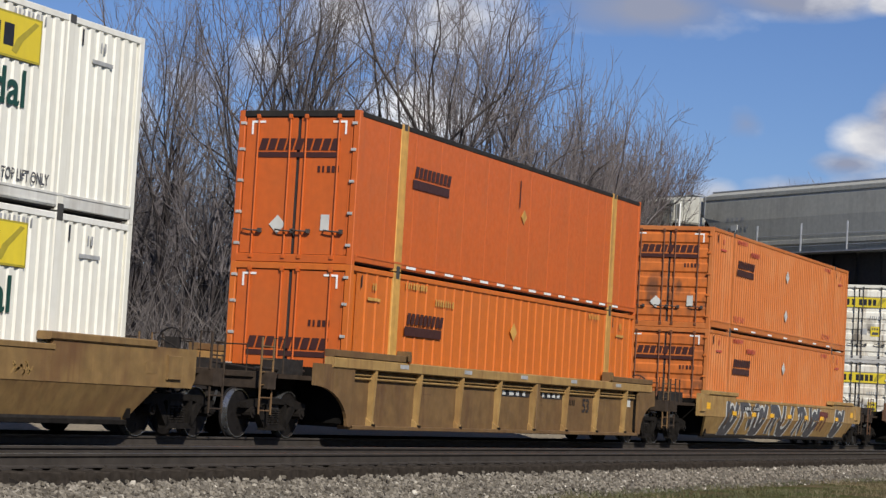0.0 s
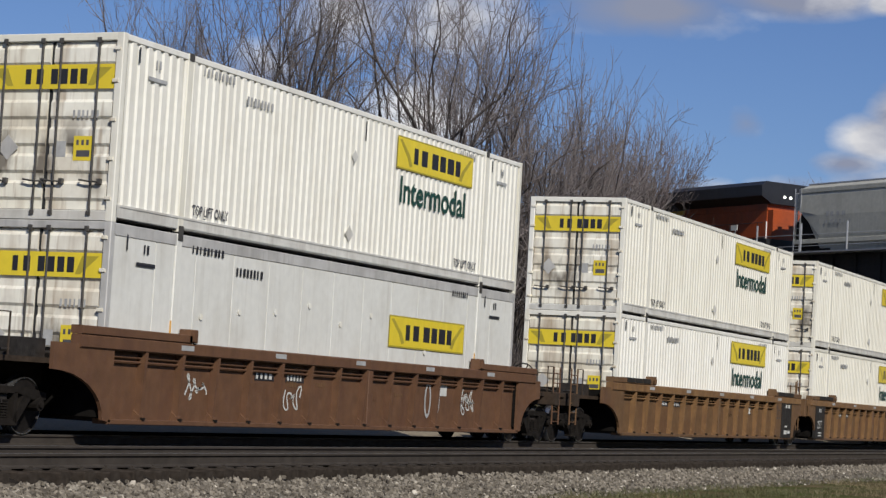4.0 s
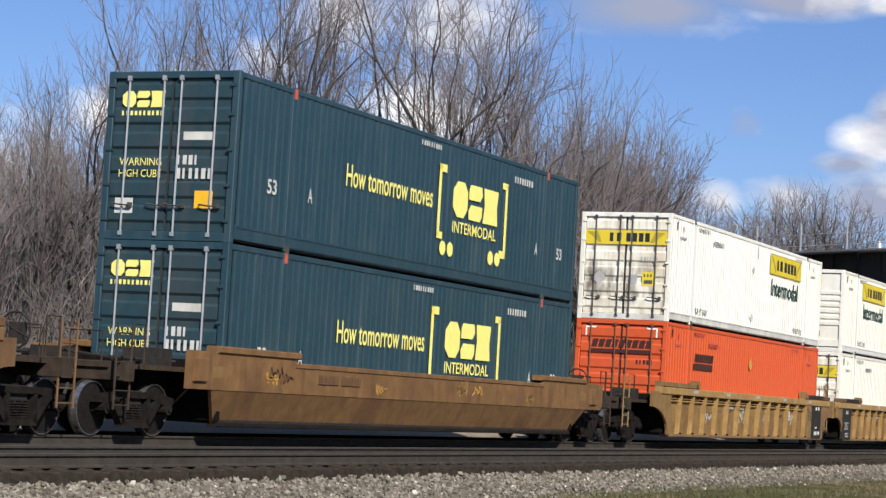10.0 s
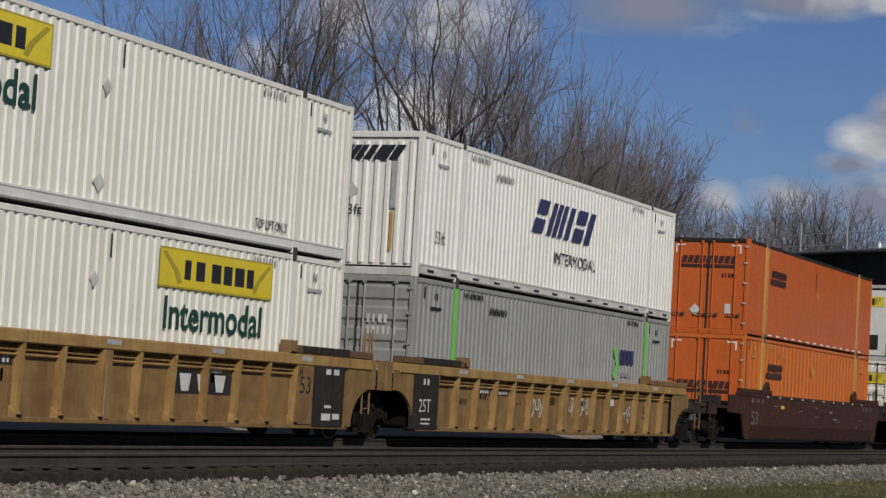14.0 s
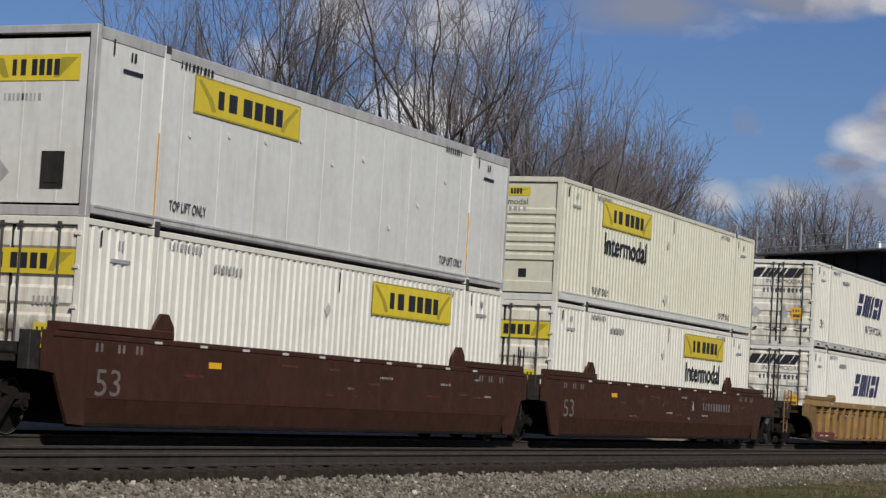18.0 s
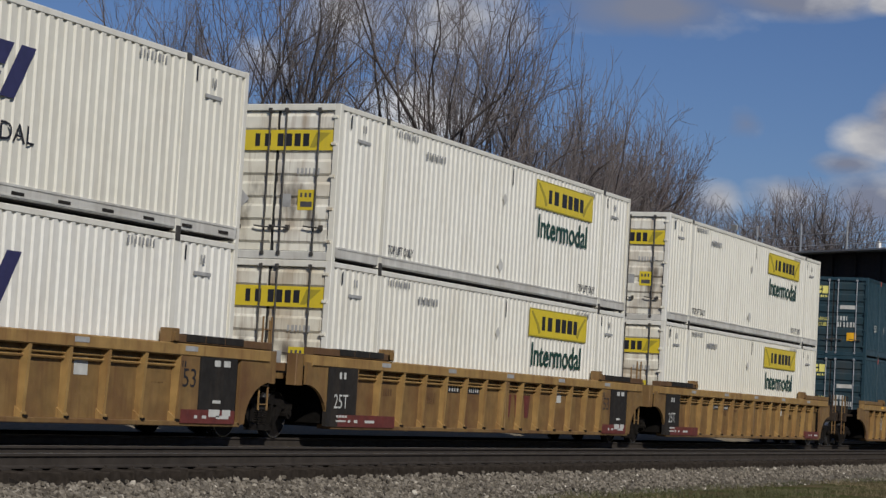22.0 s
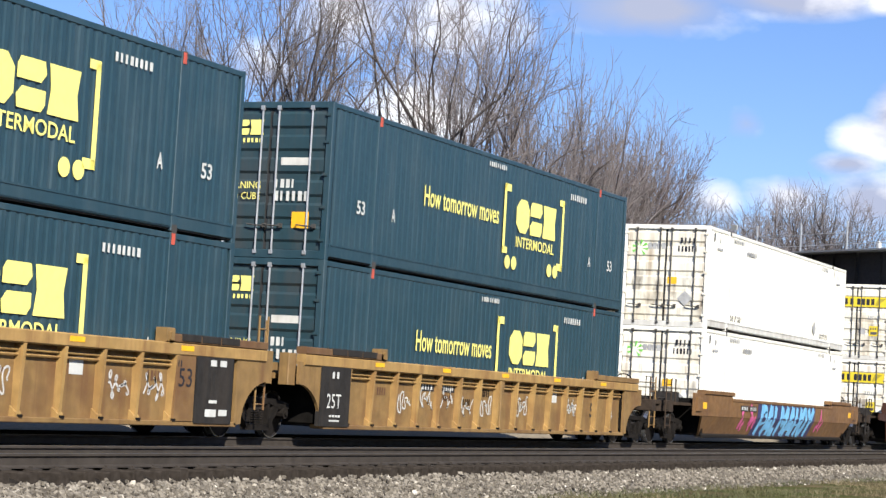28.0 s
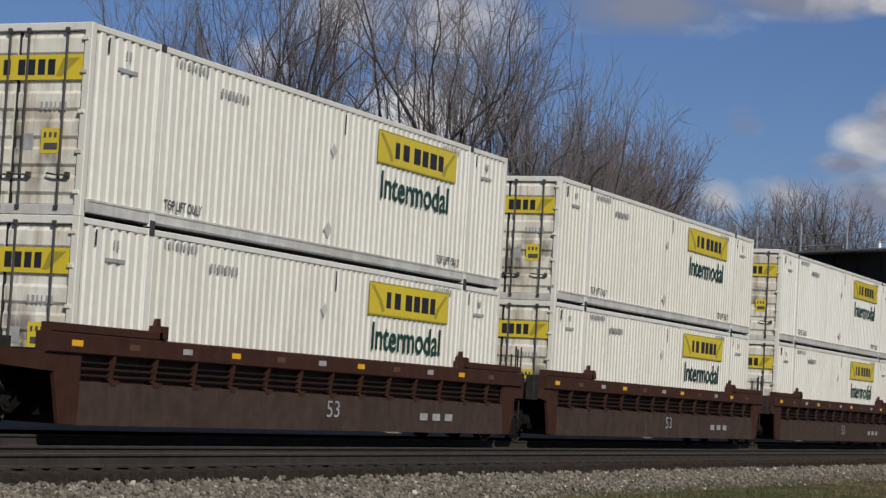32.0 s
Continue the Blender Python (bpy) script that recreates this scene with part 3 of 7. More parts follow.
        part("front_wall", shared(end, make, door_paint), door_paint, c)
    return c


def haulier_sign(c, x0, z0, w, h, y=-HY - 0.004, word=False, word_paint=GREEN_TEXT):
    """The yellow side panel with dark frame lines, a row of plain letter blocks and two faded corner drawings."""
    part("sign_border", Shape().box(x0, x0 + w, y - 0.003, y, z0, z0 + h), OLIVE, c)
    part("sign_panel", Shape().box(x0 + 0.03, x0 + w - 0.03, y - 0.006, y - 0.003, z0 + 0.03, z0 + h - 0.03), YELLOW, c, "yellow sign panel")
    s = Shape()
    for k in (0, 1):
        a, d = (x0 + 0.08, 1) if k == 0 else (x0 + w - 0.08, -1)
        s.slab([(a, z0 + h - 0.08), (a + d * 0.10, z0 + h - 0.06), (a + d * 0.50, z0 + h * 0.45), (a + d * 0.62, z0 + 0.10), (a + d * 0.50, z0 + 0.07), (a + d * 0.36, z0 + h * 0.42)], y - 0.009, y - 0.006)
    part("sign_drawing", s, OLIVE, c)
    block_mark(c, BLACK, (0.7, -0.25, 1, -0.35, 1.1, 1.0, 1.15, 0.85), x0 + w * 0.20, x0 + w * 0.83, z0 + h * 0.25, z0 + h * 0.74, y - 0.006, 0.0, 0.24)
    if word:
        words(c, "Intermodal", x0 + 0.22, z0 - 0.66, 3.16, 0.53, y - 0.003, word_paint, "dark green word on the side", 0.017)


def end_sign(c, y_left, z0, w, h, x=-HX + 0.012):
    """The same panel on the end wall, starting at y_left and running towards -y."""
    part("sign_panel", turn_end(Shape().box(-y_left, -y_left + w, -0.003, 0, z0, z0 + h), x), YELLOW, c, "yellow sign panel on the door")
    s = Shape()
    for a, d in ((-y_left + 0.05, 1), (-y_left + w - 0.05, -1)):
        s.slab([(a, z0 + h - 0.05), (a + d * 0.3, z0 + h - 0.05), (a + d * 0.42, z0 + 0.05), (a + d * 0.32, z0 + 0.05)], -0.005, -0.003)
    part("sign_drawing", turn_end(s, x), OLIVE, c)
    block_mark(c, BLACK, (0.8, -0.3, 1, -0.5, 1, 1, 1, 1), -y_left + w * 0.29, -y_left + w * 0.80, z0 + h * 0.2, z0 + h * 0.82, -0.004, 0, 0.30, end=x)


def side_marks(c, ink=FADED, lift=True):
    """Small stencils: handling words, number bars and little signs round the posts."""
    y = -HY - 0.004
    if lift:
        words(c, "TOP LIFT ONLY", -HX + 2.3, 0.33, 1.15, 0.17, y - 0.003, GRAPHITE_PAINT if ink is FADED or ink is BLACK else ink, "", 0.016)
        words(c, "TOP LIFT ONLY", -HX + 12.70, 0.33, 1.15, 0.17, y - 0.003, GRAPHITE_PAINT if ink is FADED or ink is BLACK else ink, "", 0.016)
    part("stencil_mark", bars(-HX + 2.4, -HX + 3.45, 2.62, 2.74, y, 9), ink, c)
    part("number_mark", bars(-HX + 3.85, -HX + 4.8, 2.36, 2.50, y, 8), ink, c)
    part("number_mark", bars(-HX + 12.75, -HX + 13.6, 2.62, 2.74, y, 8), ink, c)
    for x in (0.95, 14.95):
        part("stencil_mark", bars(-HX + x, -HX + x + 0.18, 2.48, 2.62, y, 2).box(-HX + x - 0.2, -HX + x + 0.35, y - 0.002, y, 2.28, 2.34), ink, c)
        part("slot", Shape().box(-HX + x - 0.5, -HX + x - 0.46, y - 0.002, y, 2.5, 2.74), BLACK, c)


def diamond(c, x, z, r, ink, y=-HY - 0.005):
    return part("placard_holder", Shape().slab([(x, z - r), (x + r, z), (x, z + r), (x - r, z)], y - 0.006, y), ink, c)


def door_clutter(c, sign=True, ink=FADED):
    """Notices, rust runs and a document plate on the doors."""
    x = -HX + 0.020
    part("notice_plate", turn_end(Shape().box(0.50, 0.86, -0.004, 0, 0.92, 1.30), x), YELLOW if sign else AMBER, c, "yellow notice on the door")
    part("stencil_mark", turn_end(bars(0.55, 0.82, 1.16, 1.24, -0.005, 3).box(0.56, 0.80, -0.007, -0.005, 0.98, 1.08), x), GRAPHITE_PAINT, c)
    part("notice_plate", turn_end(Shape().box(0.14, 0.36, -0.004, 0, 0.98, 1.22), x), FADED, c)
    part("notice_plate", turn_end(Shape().slab([(-0.92, 1.12), (-0.72, 0.92), (-0.52, 1.12), (-0.72, 1.32)], -0.004, 0), x), ALU, c)
    part("number_mark", turn_end(bars(0.45, 0.95, 1.58, 1.70, 0.0, 6), x), ink, c)


def haulier_box(label, end="door", sign_left=False, seed=1, word=True, word_paint=GREEN_TEXT, shade=WHITE):
    c = container(shade, DOOR_WHITE if end == "door" else shade, label, end=end, rail=GREY_RAIL if end == "door" else WHITE_SMOOTH, rods=ROD_DARK)
    haulier_sign(c, -HX + (2.8 if sign_left else 9.75), 2.02, 3.68, 0.64, word=word, word_paint=word_paint)
    side_marks(c, FADED)
    diamond(c, -HX + 7.95, 2.0, 0.13, GREY_RAIL)
    diamond(c, -HX + 7.9, 0.55, 0.16, GREY_RAIL)
    part("slot", Shape().box(-HX + 8.35, -HX + 8.39, -HY - 0.006, -HY - 0.004, 2.35, 2.72), BLACK, c)
    if end == "door":
        end_sign(c, 1.16, 2.03, 2.32, 0.38)
        door_clutter(c)
    else:
        end_sign(c, 0.52, 2.45, 1.0, 0.21, x=-HX + 0.046)
        end_words(c, "Intermodal", 0.48, 2.24, 0.9, 0.14, -HX + 0.044, GREEN_TEXT)
        part("number_mark", turn_end(bars(-0.5, 0.45, 2.08, 2.19, 0.0, 8), -HX + 0.01), FADED, c)
        part("notice_plate", turn_end(Shape().box(-0.22, -0.06, -0.004, 0, 0.56, 0.70), -HX + 0.046), YELLOW, c)
        part("notice_plate", turn_end(Shape().box(0.28, 0.48, -0.004, 0, 0.54, 0.74), -HX + 0.046), BLACK, c)
    return c


def smooth_box(label, end="flat"):
    c = container(WHITE_SMOOTH, WHITE_SMOOTH if end == "flat" else DOOR_WHITE, label, side="plate", end=end, rail=ALU, rods=ROD_DARK, edge=ALU, top_h=0.2, rail_h=0.2, post_paint=WHITE_SMOOTH)
    haulier_sign(c, -HX + (2.85 if end == "flat" else 9.85), 1.98 if end == "flat" else 1.45, 3.6, 0.62)
    side_marks(c, BLACK)
    rng = random.Random(5)
    for i in range(9):
        s = Shape().disc(-HX + 2.8 + i * 1.25, 0.8 + rng.random() * 1.3, 0.055, -HY - 0.006, -HY + 0.0, 10)
        part("patch_disc", s, WHITE, c)
    for sx in (-POST, POST):
        part("rust_run", Shape().box(sx - 0.11, sx - 0.085, -HY - 0.004, -HY + 0.02, 0.2, 1.5), OCHRE, c, "rust-stained strip beside the post")
    if end == "flat":
        end_sign(c, 0.75, 2.05, 1.75, 0.40, x=-HX + 0.040)
        part("number_mark", turn_end(bars(-0.35, 0.35, 1.75, 1.86, 0, 9), -HX + 0.046), FADED, c)
        part("vent_box", turn_end(Shape().box(0.42, 0.82, -0.02, 0, 0.42, 0.98).box(0.50, 0.74, -0.03, 0, 0.5, 0.9), -HX + 0.05), SOOT, c, "dark framed service hatch")
        part("placard_holder", turn_end(Shape().slab([(-0.6, 0.66), (-0.38, 0.44), (-0.16, 0.66), (-0.38, 0.88)], -0.004, 0), -HX + 0.046), ALU, c)
    else:
        end_sign(c, 1.16, 2.03, 2.32, 0.38)
        door_clutter(c)
    return c


def trucker_box(paint, label, kind="corr"):
    """Orange container; kind: corr, or plate with ochre lift posts."""
    plate = kind == "plate"
    c = container(paint, ORANGE_DEEP if plate or kind == "posts" else ORANGE_RED if paint is ORANGE_RED else ORANGE_DOOR, label, side="plate" if plate else "corr", rail=paint, rods=ORANGE_DEEP if plate or kind == "posts" else ORANGE_ROD, edge=SOOT if plate else paint, post_paint=OCHRE if plate or kind == "posts" else paint, rail_h=0.2 if plate else 0.27, pitch=0.457 if kind == "posts" else 0.2286, depth=0.022 if kind == "posts" or paint is ORANGE_RED else 0.030)
    ink, y = BROWN_INK, -HY - 0.005
    block_mark(c, ink, (1,) * 9, -HX + 2.5, -HX + 4.25, 1.93, 2.15, y, 0.05, 0.25)
    part("mark_bar", Shape().box(-HX + 2.45, -HX + 4.2, y - 0.003, y, 1.70, 1.88), ink, c)
    x = -HX + 0.018
    z = 2.14 if paint is not ORANGE else 1.28
    block_mark(c, ink, (1,) * 9, -0.86, 0.86, z, z + 0.22, 0.0, 0.06, 0.2, end=x)
    part("mark_bar", turn_end(Shape().box(-0.9, 0.84, -0.003, 0, z - 0.14, z - 0.04), x), ink, c)
    for a, d in ((-1.02, 1), (1.02, -1)):
        part("reflector", turn_end(Shape().box(min(a, a + d * 0.30), max(a, a + d * 0.30), -0.003, 0, 2.66, 2.70).box(min(a, a + d * 0.04), max(a, a + d * 0.04), -0.003, 0, 2.44, 2.66), x), REFLECT, c)
    part("placard_holder", turn_end(Shape().slab([(-0.52, 0.72), (-0.34, 0.54), (-0.16, 0.72), (-0.34, 0.90)], -0.004, 0), x), GREY_RAIL, c)
    part("notice_plate", turn_end(Shape().box(0.58, 0.76, -0.006, 0, 0.62, 0.92), x), GREY_RAIL, c)
    part("number_mark", turn_end(bars(0.45, 0.95, 1.72, 1.84, 0, 5), x), ink, c)
    if kind != "posts" and paint is not ORANGE_RED:
        for i in range(14):
            a = -HX + 2.35 + i * 0.92
            if not plate and i % 2:
                continue
            part("reflector", shared(f"reflector_{i}", lambda: Shape().box(a, a + 0.42, -HY - 0.018, -HY - 0.013, 0.10, 0.15), REFLECT), REFLECT, c)
    if plate:
        part("slot", Shape().box(-HX + 8.0, -HX + 8.05, y - 0.002, y, 1.9, 2.5), BROWN_INK, c)
        diamond(c, -HX + 8.3, 1.72, 0.16, OCHRE)
    else:
        side_marks(c, mark_ink(paint))
        diamond(c, -HX + 8.05, 2.05, 0.2, SILVER_PAINT if paint is ORANGE_PALE else OCHRE)
        diamond(c, -HX + 8.05, 0.82, 0.2, SILVER_PAINT if paint is ORANGE_PALE else OCHRE)
    return c


def mark_ink(paint):
    return RED_MARK if paint is not ORANGE else OCHRE


def emblem(c, ink, x0, z0, w, h, y, end=None):
    """The railway's mark as three plain shapes: a round, two offset blocks and a waisted block."""
    a = w * 0.33
    ring = [(0.3, 0), (0.75, 0), (1, 0.25), (1, 0.75), (0.75, 1), (0.3, 1), (0, 0.75), (0, 0.25)]
    s = Shape().slab([(x0 + px * a * 0.94, z0 + pz * h) for px, pz in ring], y - 0.003, y)
    b, e = x0 + a * 1.02, x0 + a * 2.0
    shapes = [s, Shape().slab([(b, z0 + h * 0.57), (b + a * 0.74, z0 + h * 0.57), (b + a * 0.9, z0 + h * 0.75), (b + a * 0.84, z0 + h), (b + a * 0.1, z0 + h), (b, z0 + h * 0.85)], y - 0.003, y),
              Shape().slab([(b + a * 0.04, z0), (b + a * 0.78, z0), (b + a * 0.9, z0 + h * 0.15), (b + a * 0.9, z0 + h * 0.43), (b + a * 0.16, z0 + h * 0.43), (b, z0 + h * 0.25)], y - 0.003, y),
              Shape().slab([(e, z0), (e + a, z0), (e + a * 0.92, z0 + h * 0.5), (e + a, z0 + h), (e, z0 + h), (e + a * 0.08, z0 + h * 0.5)], y - 0.003, y)]
    for q in shapes:
        part("emblem_shape", q if end is None else turn_end(q, end), ink, c)


def railway_box(label):
    """Dark teal container with yellow marks."""
    c = container(TEAL, TEAL_DOOR, label, depth=0.015, rods=GALV, rail_h=0.30)
    y, ink = -HY - 0.005, YELLOW_LOGO
    emblem(c, ink, -HX + 8.95, 1.36, 2.4, 0.74, y)
    words(c, "INTERMODAL", -HX + 8.98, 1.03, 2.3, 0.24, y - 0.002, ink, "yellow word on the side", 0.012)
    words(c, "How tomorrow moves", -HX + 4.1, 1.42, 3.85, 0.42, y - 0.002, ink, "yellow slogan on the side", 0.012)
    left = Shape().box(-HX + 8.22, -HX + 8.34, y - 0.003, y, 0.88, 2.36).box(-HX + 8.22, -HX + 8.58, y - 0.003, y, 2.20, 2.36).box(-HX + 8.22, -HX + 8.5, y - 0.003, y, 0.84, 0.98)
    right = Shape().box(-HX + 11.72, -HX + 11.84, y - 0.003, y, 0.70, 2.30).box(-HX + 11.54, -HX + 11.84, y - 0.003, y, 2.20, 2.34).box(-HX + 11.5, -HX + 11.84, y - 0.003, y, 0.70, 0.86)
    part("bracket_mark", left, ink, c)
    part("bracket_mark", right, ink, c)
    for x in (8.55, 8.92, 11.05, 11.42):
        part("dot_mark", Shape().disc(-HX + x, 0.66, 0.15, y - 0.003, y, 14), ink, c)
    for x, mark in ((1.15, "53"), (2.65, "A"), (13.55, "A"), (14.90, "53")):
        words(c, mark, -HX + x, 0.95, 0.17 * len(mark), 0.26, y - 0.002, PALE_INK, "", 0.02)
    part("number_mark", bars(-HX + 12.2, -HX + 13.3, 2.42, 2.56, y, 8), PALE_INK, c)
    part("number_mark", bars(-HX + 7.3, -HX + 8.3, 2.62, 2.72, y, 9), PALE_INK, c)
    for x in (-POST, POST):
        part("post_mark", Shape().box(x - 0.05, x + 0.05, -HY - 0.016, -HY - 0.004, 2.70, 2.88), RED_MARK, c, "faded red mark on the post")
    x = -HX + 0.020
    emblem(c, ink, -1.0, 2.28, 0.86, 0.28, 0, x)
    part("stencil_mark", turn_end(bars(-1.0, -0.14, 2.14, 2.22, 0, 10), x), ink, c)
    end_words(c, "WARNING", 0.98, 1.28, 0.84, 0.13, x - 0.006, ink)
    end_words(c, "HIGH CUBE", 0.98, 1.08, 0.84, 0.13, x - 0.006, ink)
    part("number_mark", turn_end(bars(0.16, 0.62, 1.30, 1.46, 0, 4), x), PALE_INK, c)
    part("number_mark", turn_end(bars(0.16, 0.90, 1.06, 1.24, 0, 6), x), PALE_INK, c)
    part("notice_plate", turn_end(Shape().box(0.26, 0.86, -0.003, 0, 1.72, 1.86), x), GREY_RAIL, c)
    part("notice_plate", turn_end(Shape().box(0.55, 0.90, -0.004, 0, 0.56, 0.86), x), AMBER, c, "amber notice on the door")
    part("notice_plate", turn_end(Shape().box(-1.02, -0.66, -0.004, 0, 0.46, 0.72), x), PALE_INK, c)
    return c


def slant_mark_box(label, end="door", bottom_word=True):
    """White container with a slanted navy word mark."""
    c = container(WHITE, DOOR_WHITE if end == "door" else WHITE, label, end=end, rail=GREY_RAIL, rods=ROD_DARK)
    y = -HY - 0.005
    block_mark(c, NAVY, (0.9, -0.1, 0.36, 0.36, 0.36, -0.08, 0.4, -0.06, 0.9, 0.5, -0.2), -HX + 5.82, -HX + 9.85, 1.46, 2.24, y - 0.003, 0.45, 0.26)
    if bottom_word:
        words(c, "INTERMODAL", -HX + 7.4, 0.86, 2.75, 0.27, y - 0.002, BLACK, "black word on the side")
    side_marks(c, FADED, lift=False)
    words(c, "53 ft", -HX + 0.8, 0.72, 0.46, 0.26, y - 0.002, BLACK)
    for i in range(14):
        a = -HX + 0.5 + i * 1.15
        part("rail_slot", shared(f"rail_slot_{i}", lambda: Shape().box(a, a + 0.30, -HY - 0.015, -HY - 0.004, 0.12, 0.17), SOOT), SOOT, c)
    x = -HX + 0.020 if end == "door" else -HX + 0.008
    block_mark(c, BLACK, (0.8, -0.1, 0.36, 0.36, 0.36, -0.08, 0.4, -0.06, 0.8, 0.5, -0.2), -0.98, 0.82, 2.32, 2.62, 0, 0.2, 0.10, end=x)
    if end == "door":
        end_words(c, "INTERMODAL", 0.42, 2.10, 1.3, 0.15, x - 0.004, GRAPHITE_PAINT)
        part("number_mark", turn_end(bars(-0.5, 0.9, 1.80, 1.95, 0, 10), x), GRAPHITE_PAINT, c)
        door_clutter(c, sign=False)
    else:
        end_words(c, "53ft", 0.5, 1.2, 0.5, 0.22, x - 0.004, BLACK)
        part("number_mark", turn_end(Shape().box(0.62, 0.74, -0.003, 0, 1.35, 2.3), x), FADED, c)
        part("rust_run", turn_end(Shape().box(0.64, 0.70, -0.003, 0, 0.5, 1.3), x), OCHRE, c, "rust run on the end wall")
        diamond_part = turn_end(Shape().slab([(-0.45, 1.7), (-0.27, 1.52), (-0.09, 1.7), (-0.27, 1.88)], -0.004, 0), x)
        part("placard_holder", diamond_part, GREY_RAIL, c)
    return c


def plain_box(label, paint, door_paint, grey=False):
    c = container(paint, door_paint, label, rail=GREY_RAIL if not grey else paint, rods=ROD_DARK if not grey else ROD)
    side_marks(c, BLACK if grey else FADED, lift=not grey)
    y, x = -HY - 0.005, -HX + 0.020
    if grey:
        for sx in (-POST, POST):
            part("post_stripe", Shape().box(sx - 0.10, sx + 0.10, -HY - 0.016, -HY - 0.004, 0.1, 2.78), GREEN, c, "bright green stripe on the post")
        part("leaf_mark", Shape().slab([(-HX + 11.75, 1.35), (-HX + 12.0, 1.6), (-HX + 11.75, 1.95), (-HX + 11.95, 2.05), (-HX + 12.2, 1.6), (-HX + 11.95, 1.2)], y - 0.003, y), GREEN, c)
        block_mark(c, NAVY, (1, 1, 1, 1), -HX + 12.25, -HX + 13.3, 1.62, 1.98, y)
        part("stencil_mark", bars(-HX + 12.25, -HX + 13.3, 1.3, 1.45, y, 8), FADED, c)
        part("number_mark", turn_end(bars(0.25, 0.75, 1.95, 2.12, 0, 4), x), PALE_INK, c)
        part("number_mark", turn_end(bars(0.25, 0.95, 1.72, 1.88, 0, 6), x), PALE_INK, c)
    else:
        for k in range(7):
            a = -0.9 + k * 0.75
            part("leaf_mark", turn_end(Shape().slab([(-0.78 + 0.06 * math.cos(a), 2.22 + 0.06 * math.sin(a)), (-0.78 + 0.24 * math.cos(a - 0.16), 2.22 + 0.24 * math.sin(a - 0.16)), (-0.78 + 0.24 * math.cos(a + 0.16), 2.22 + 0.24 * math.sin(a + 0.16))], -0.003, 0), x), GREEN, c)
        block_mark(c, FADED, (1, 1, 1, 1), -0.55, 0.0, 2.20, 2.38, 0, end=x)
        part("number_mark", turn_end(bars(0.42, 0.92, 2.38, 2.54, 0, 4), x), BLACK, c)
        part("number_mark", turn_end(bars(0.36, 0.96, 2.14, 2.30, 0, 6), x), BLACK, c)
        part("placard_holder", turn_end(Shape().slab([(0.4, 0.82), (0.62, 0.60), (0.84, 0.82), (0.62, 1.04)], -0.004, 0), x), FADED, c)
        part("notice_plate", turn_end(Shape().box(0.08, 0.36, -0.003, 0, 1.22, 1.42), x), AMBER, c)
        diamond(c, -HX + 12.0, 0.62, 0.24, FADED)
    return c


# ---- well cars ----
SIDE = 1.52


def arch_ring(x_in, x_out, z_top, z_low, sgn):
    """Outline of the end of a side wall: straight top, low inner foot, arched cut over the wheels."""
    pts = [(x_in, z_low), (x_in, z_top), (x_out, z_top), (x_out, 0.98)]
    for k in range(9):
        a = math.pi / 2 * k / 8
        pts.append((x_out + (x_in + sgn * 0.22 - x_out) * math.sin(a), 0.98 - 0.72 * (1 - math.cos(a))))
    return pts


def scrawl(c, x, z, w, h, material, seed, y, label="sprayed scrawl"):
    """A thin sprayed line that loops along."""
    rng, s = random.Random(seed), Shape()
    a, b, ph = rng.uniform(5, 8), rng.uniform(0.4, 1.2), rng.random() * 6
    pts = [(x + w * (t + 0.09 * math.sin(a * 2 * t * 3.1 + ph)), z + h * (0.5 + 0.45 * math.sin(a * t * 3.1 + ph) * math.cos(b * t * 4))) for t in np.linspace(0, 1, 60)]
    r = 0.018
    for (x0, z0), (x1, z1) in zip(pts[:-1], pts[1:]):
        n = Vector((z0 - z1, x1 - x0)).normalized() * r
        s.add([(x0 + n.x, y, z0 + n.y), (x0 - n.x, y, z0 - n.y), (x1 - n.x, y, z1 - n.y), (x1 + n.x, y, z1 + n.y)], [(0, 1, 2, 3)])
    return part("spray_paint", s, material, c, label)


def rib_shape(z0, z1, sgn):
    o = sgn * SIDE
    s = Shape()
    ring = [(sgn * (SIDE - 0.17), z0), (sgn * (SIDE - 0.06), z0), (o, z1), (sgn * (SIDE - 0.17), z1)]
    s.slab(ring, -0.034, 0.034, axis=0)
    s.slab([(sgn * (SIDE - 0.17), z0), (sgn * (SIDE - 0.05), z0), (sgn * (SIDE - 0.05), z0 + 0.06), (sgn * (SIDE - 0.17), z0 + 0.16)], -0.075, 0.075, axis=0)
    return s


def wheel_shape():
    s = Shape()
    n, prof = 28, [(0.06, -0.05), (0.10, -0.06), (0.38, -0.03), (0.405, -0.055), (0.419, -0.055), (0.425, 0.05), (0.455, 0.062), (0.455, 0.082), (0.40, 0.082), (0.10, 0.06), (0.06, 0.06)]
    for k in range(n):
        a = 6.2832 * k / n
        s.v += [(r * math.cos(a), y, r * math.sin(a)) for r, y in prof]
    m = len(prof)
    for k in range(n):
        for j in range(m):
            s.f.append((k * m + j, ((k + 1) % n) * m + j, ((k + 1) % n) * m + (j + 1) % m, k * m + (j + 1) % m))
    for k in range(4):   # casting marks that show the turning
        a = 1.5708 * k
        s.box(0.24 * math.cos(a) - 0.02, 0.24 * math.cos(a) + 0.02, -0.055, -0.03, 0.24 * math.sin(a) - 0.02, 0.24 * math.sin(a) + 0.02)
    return s


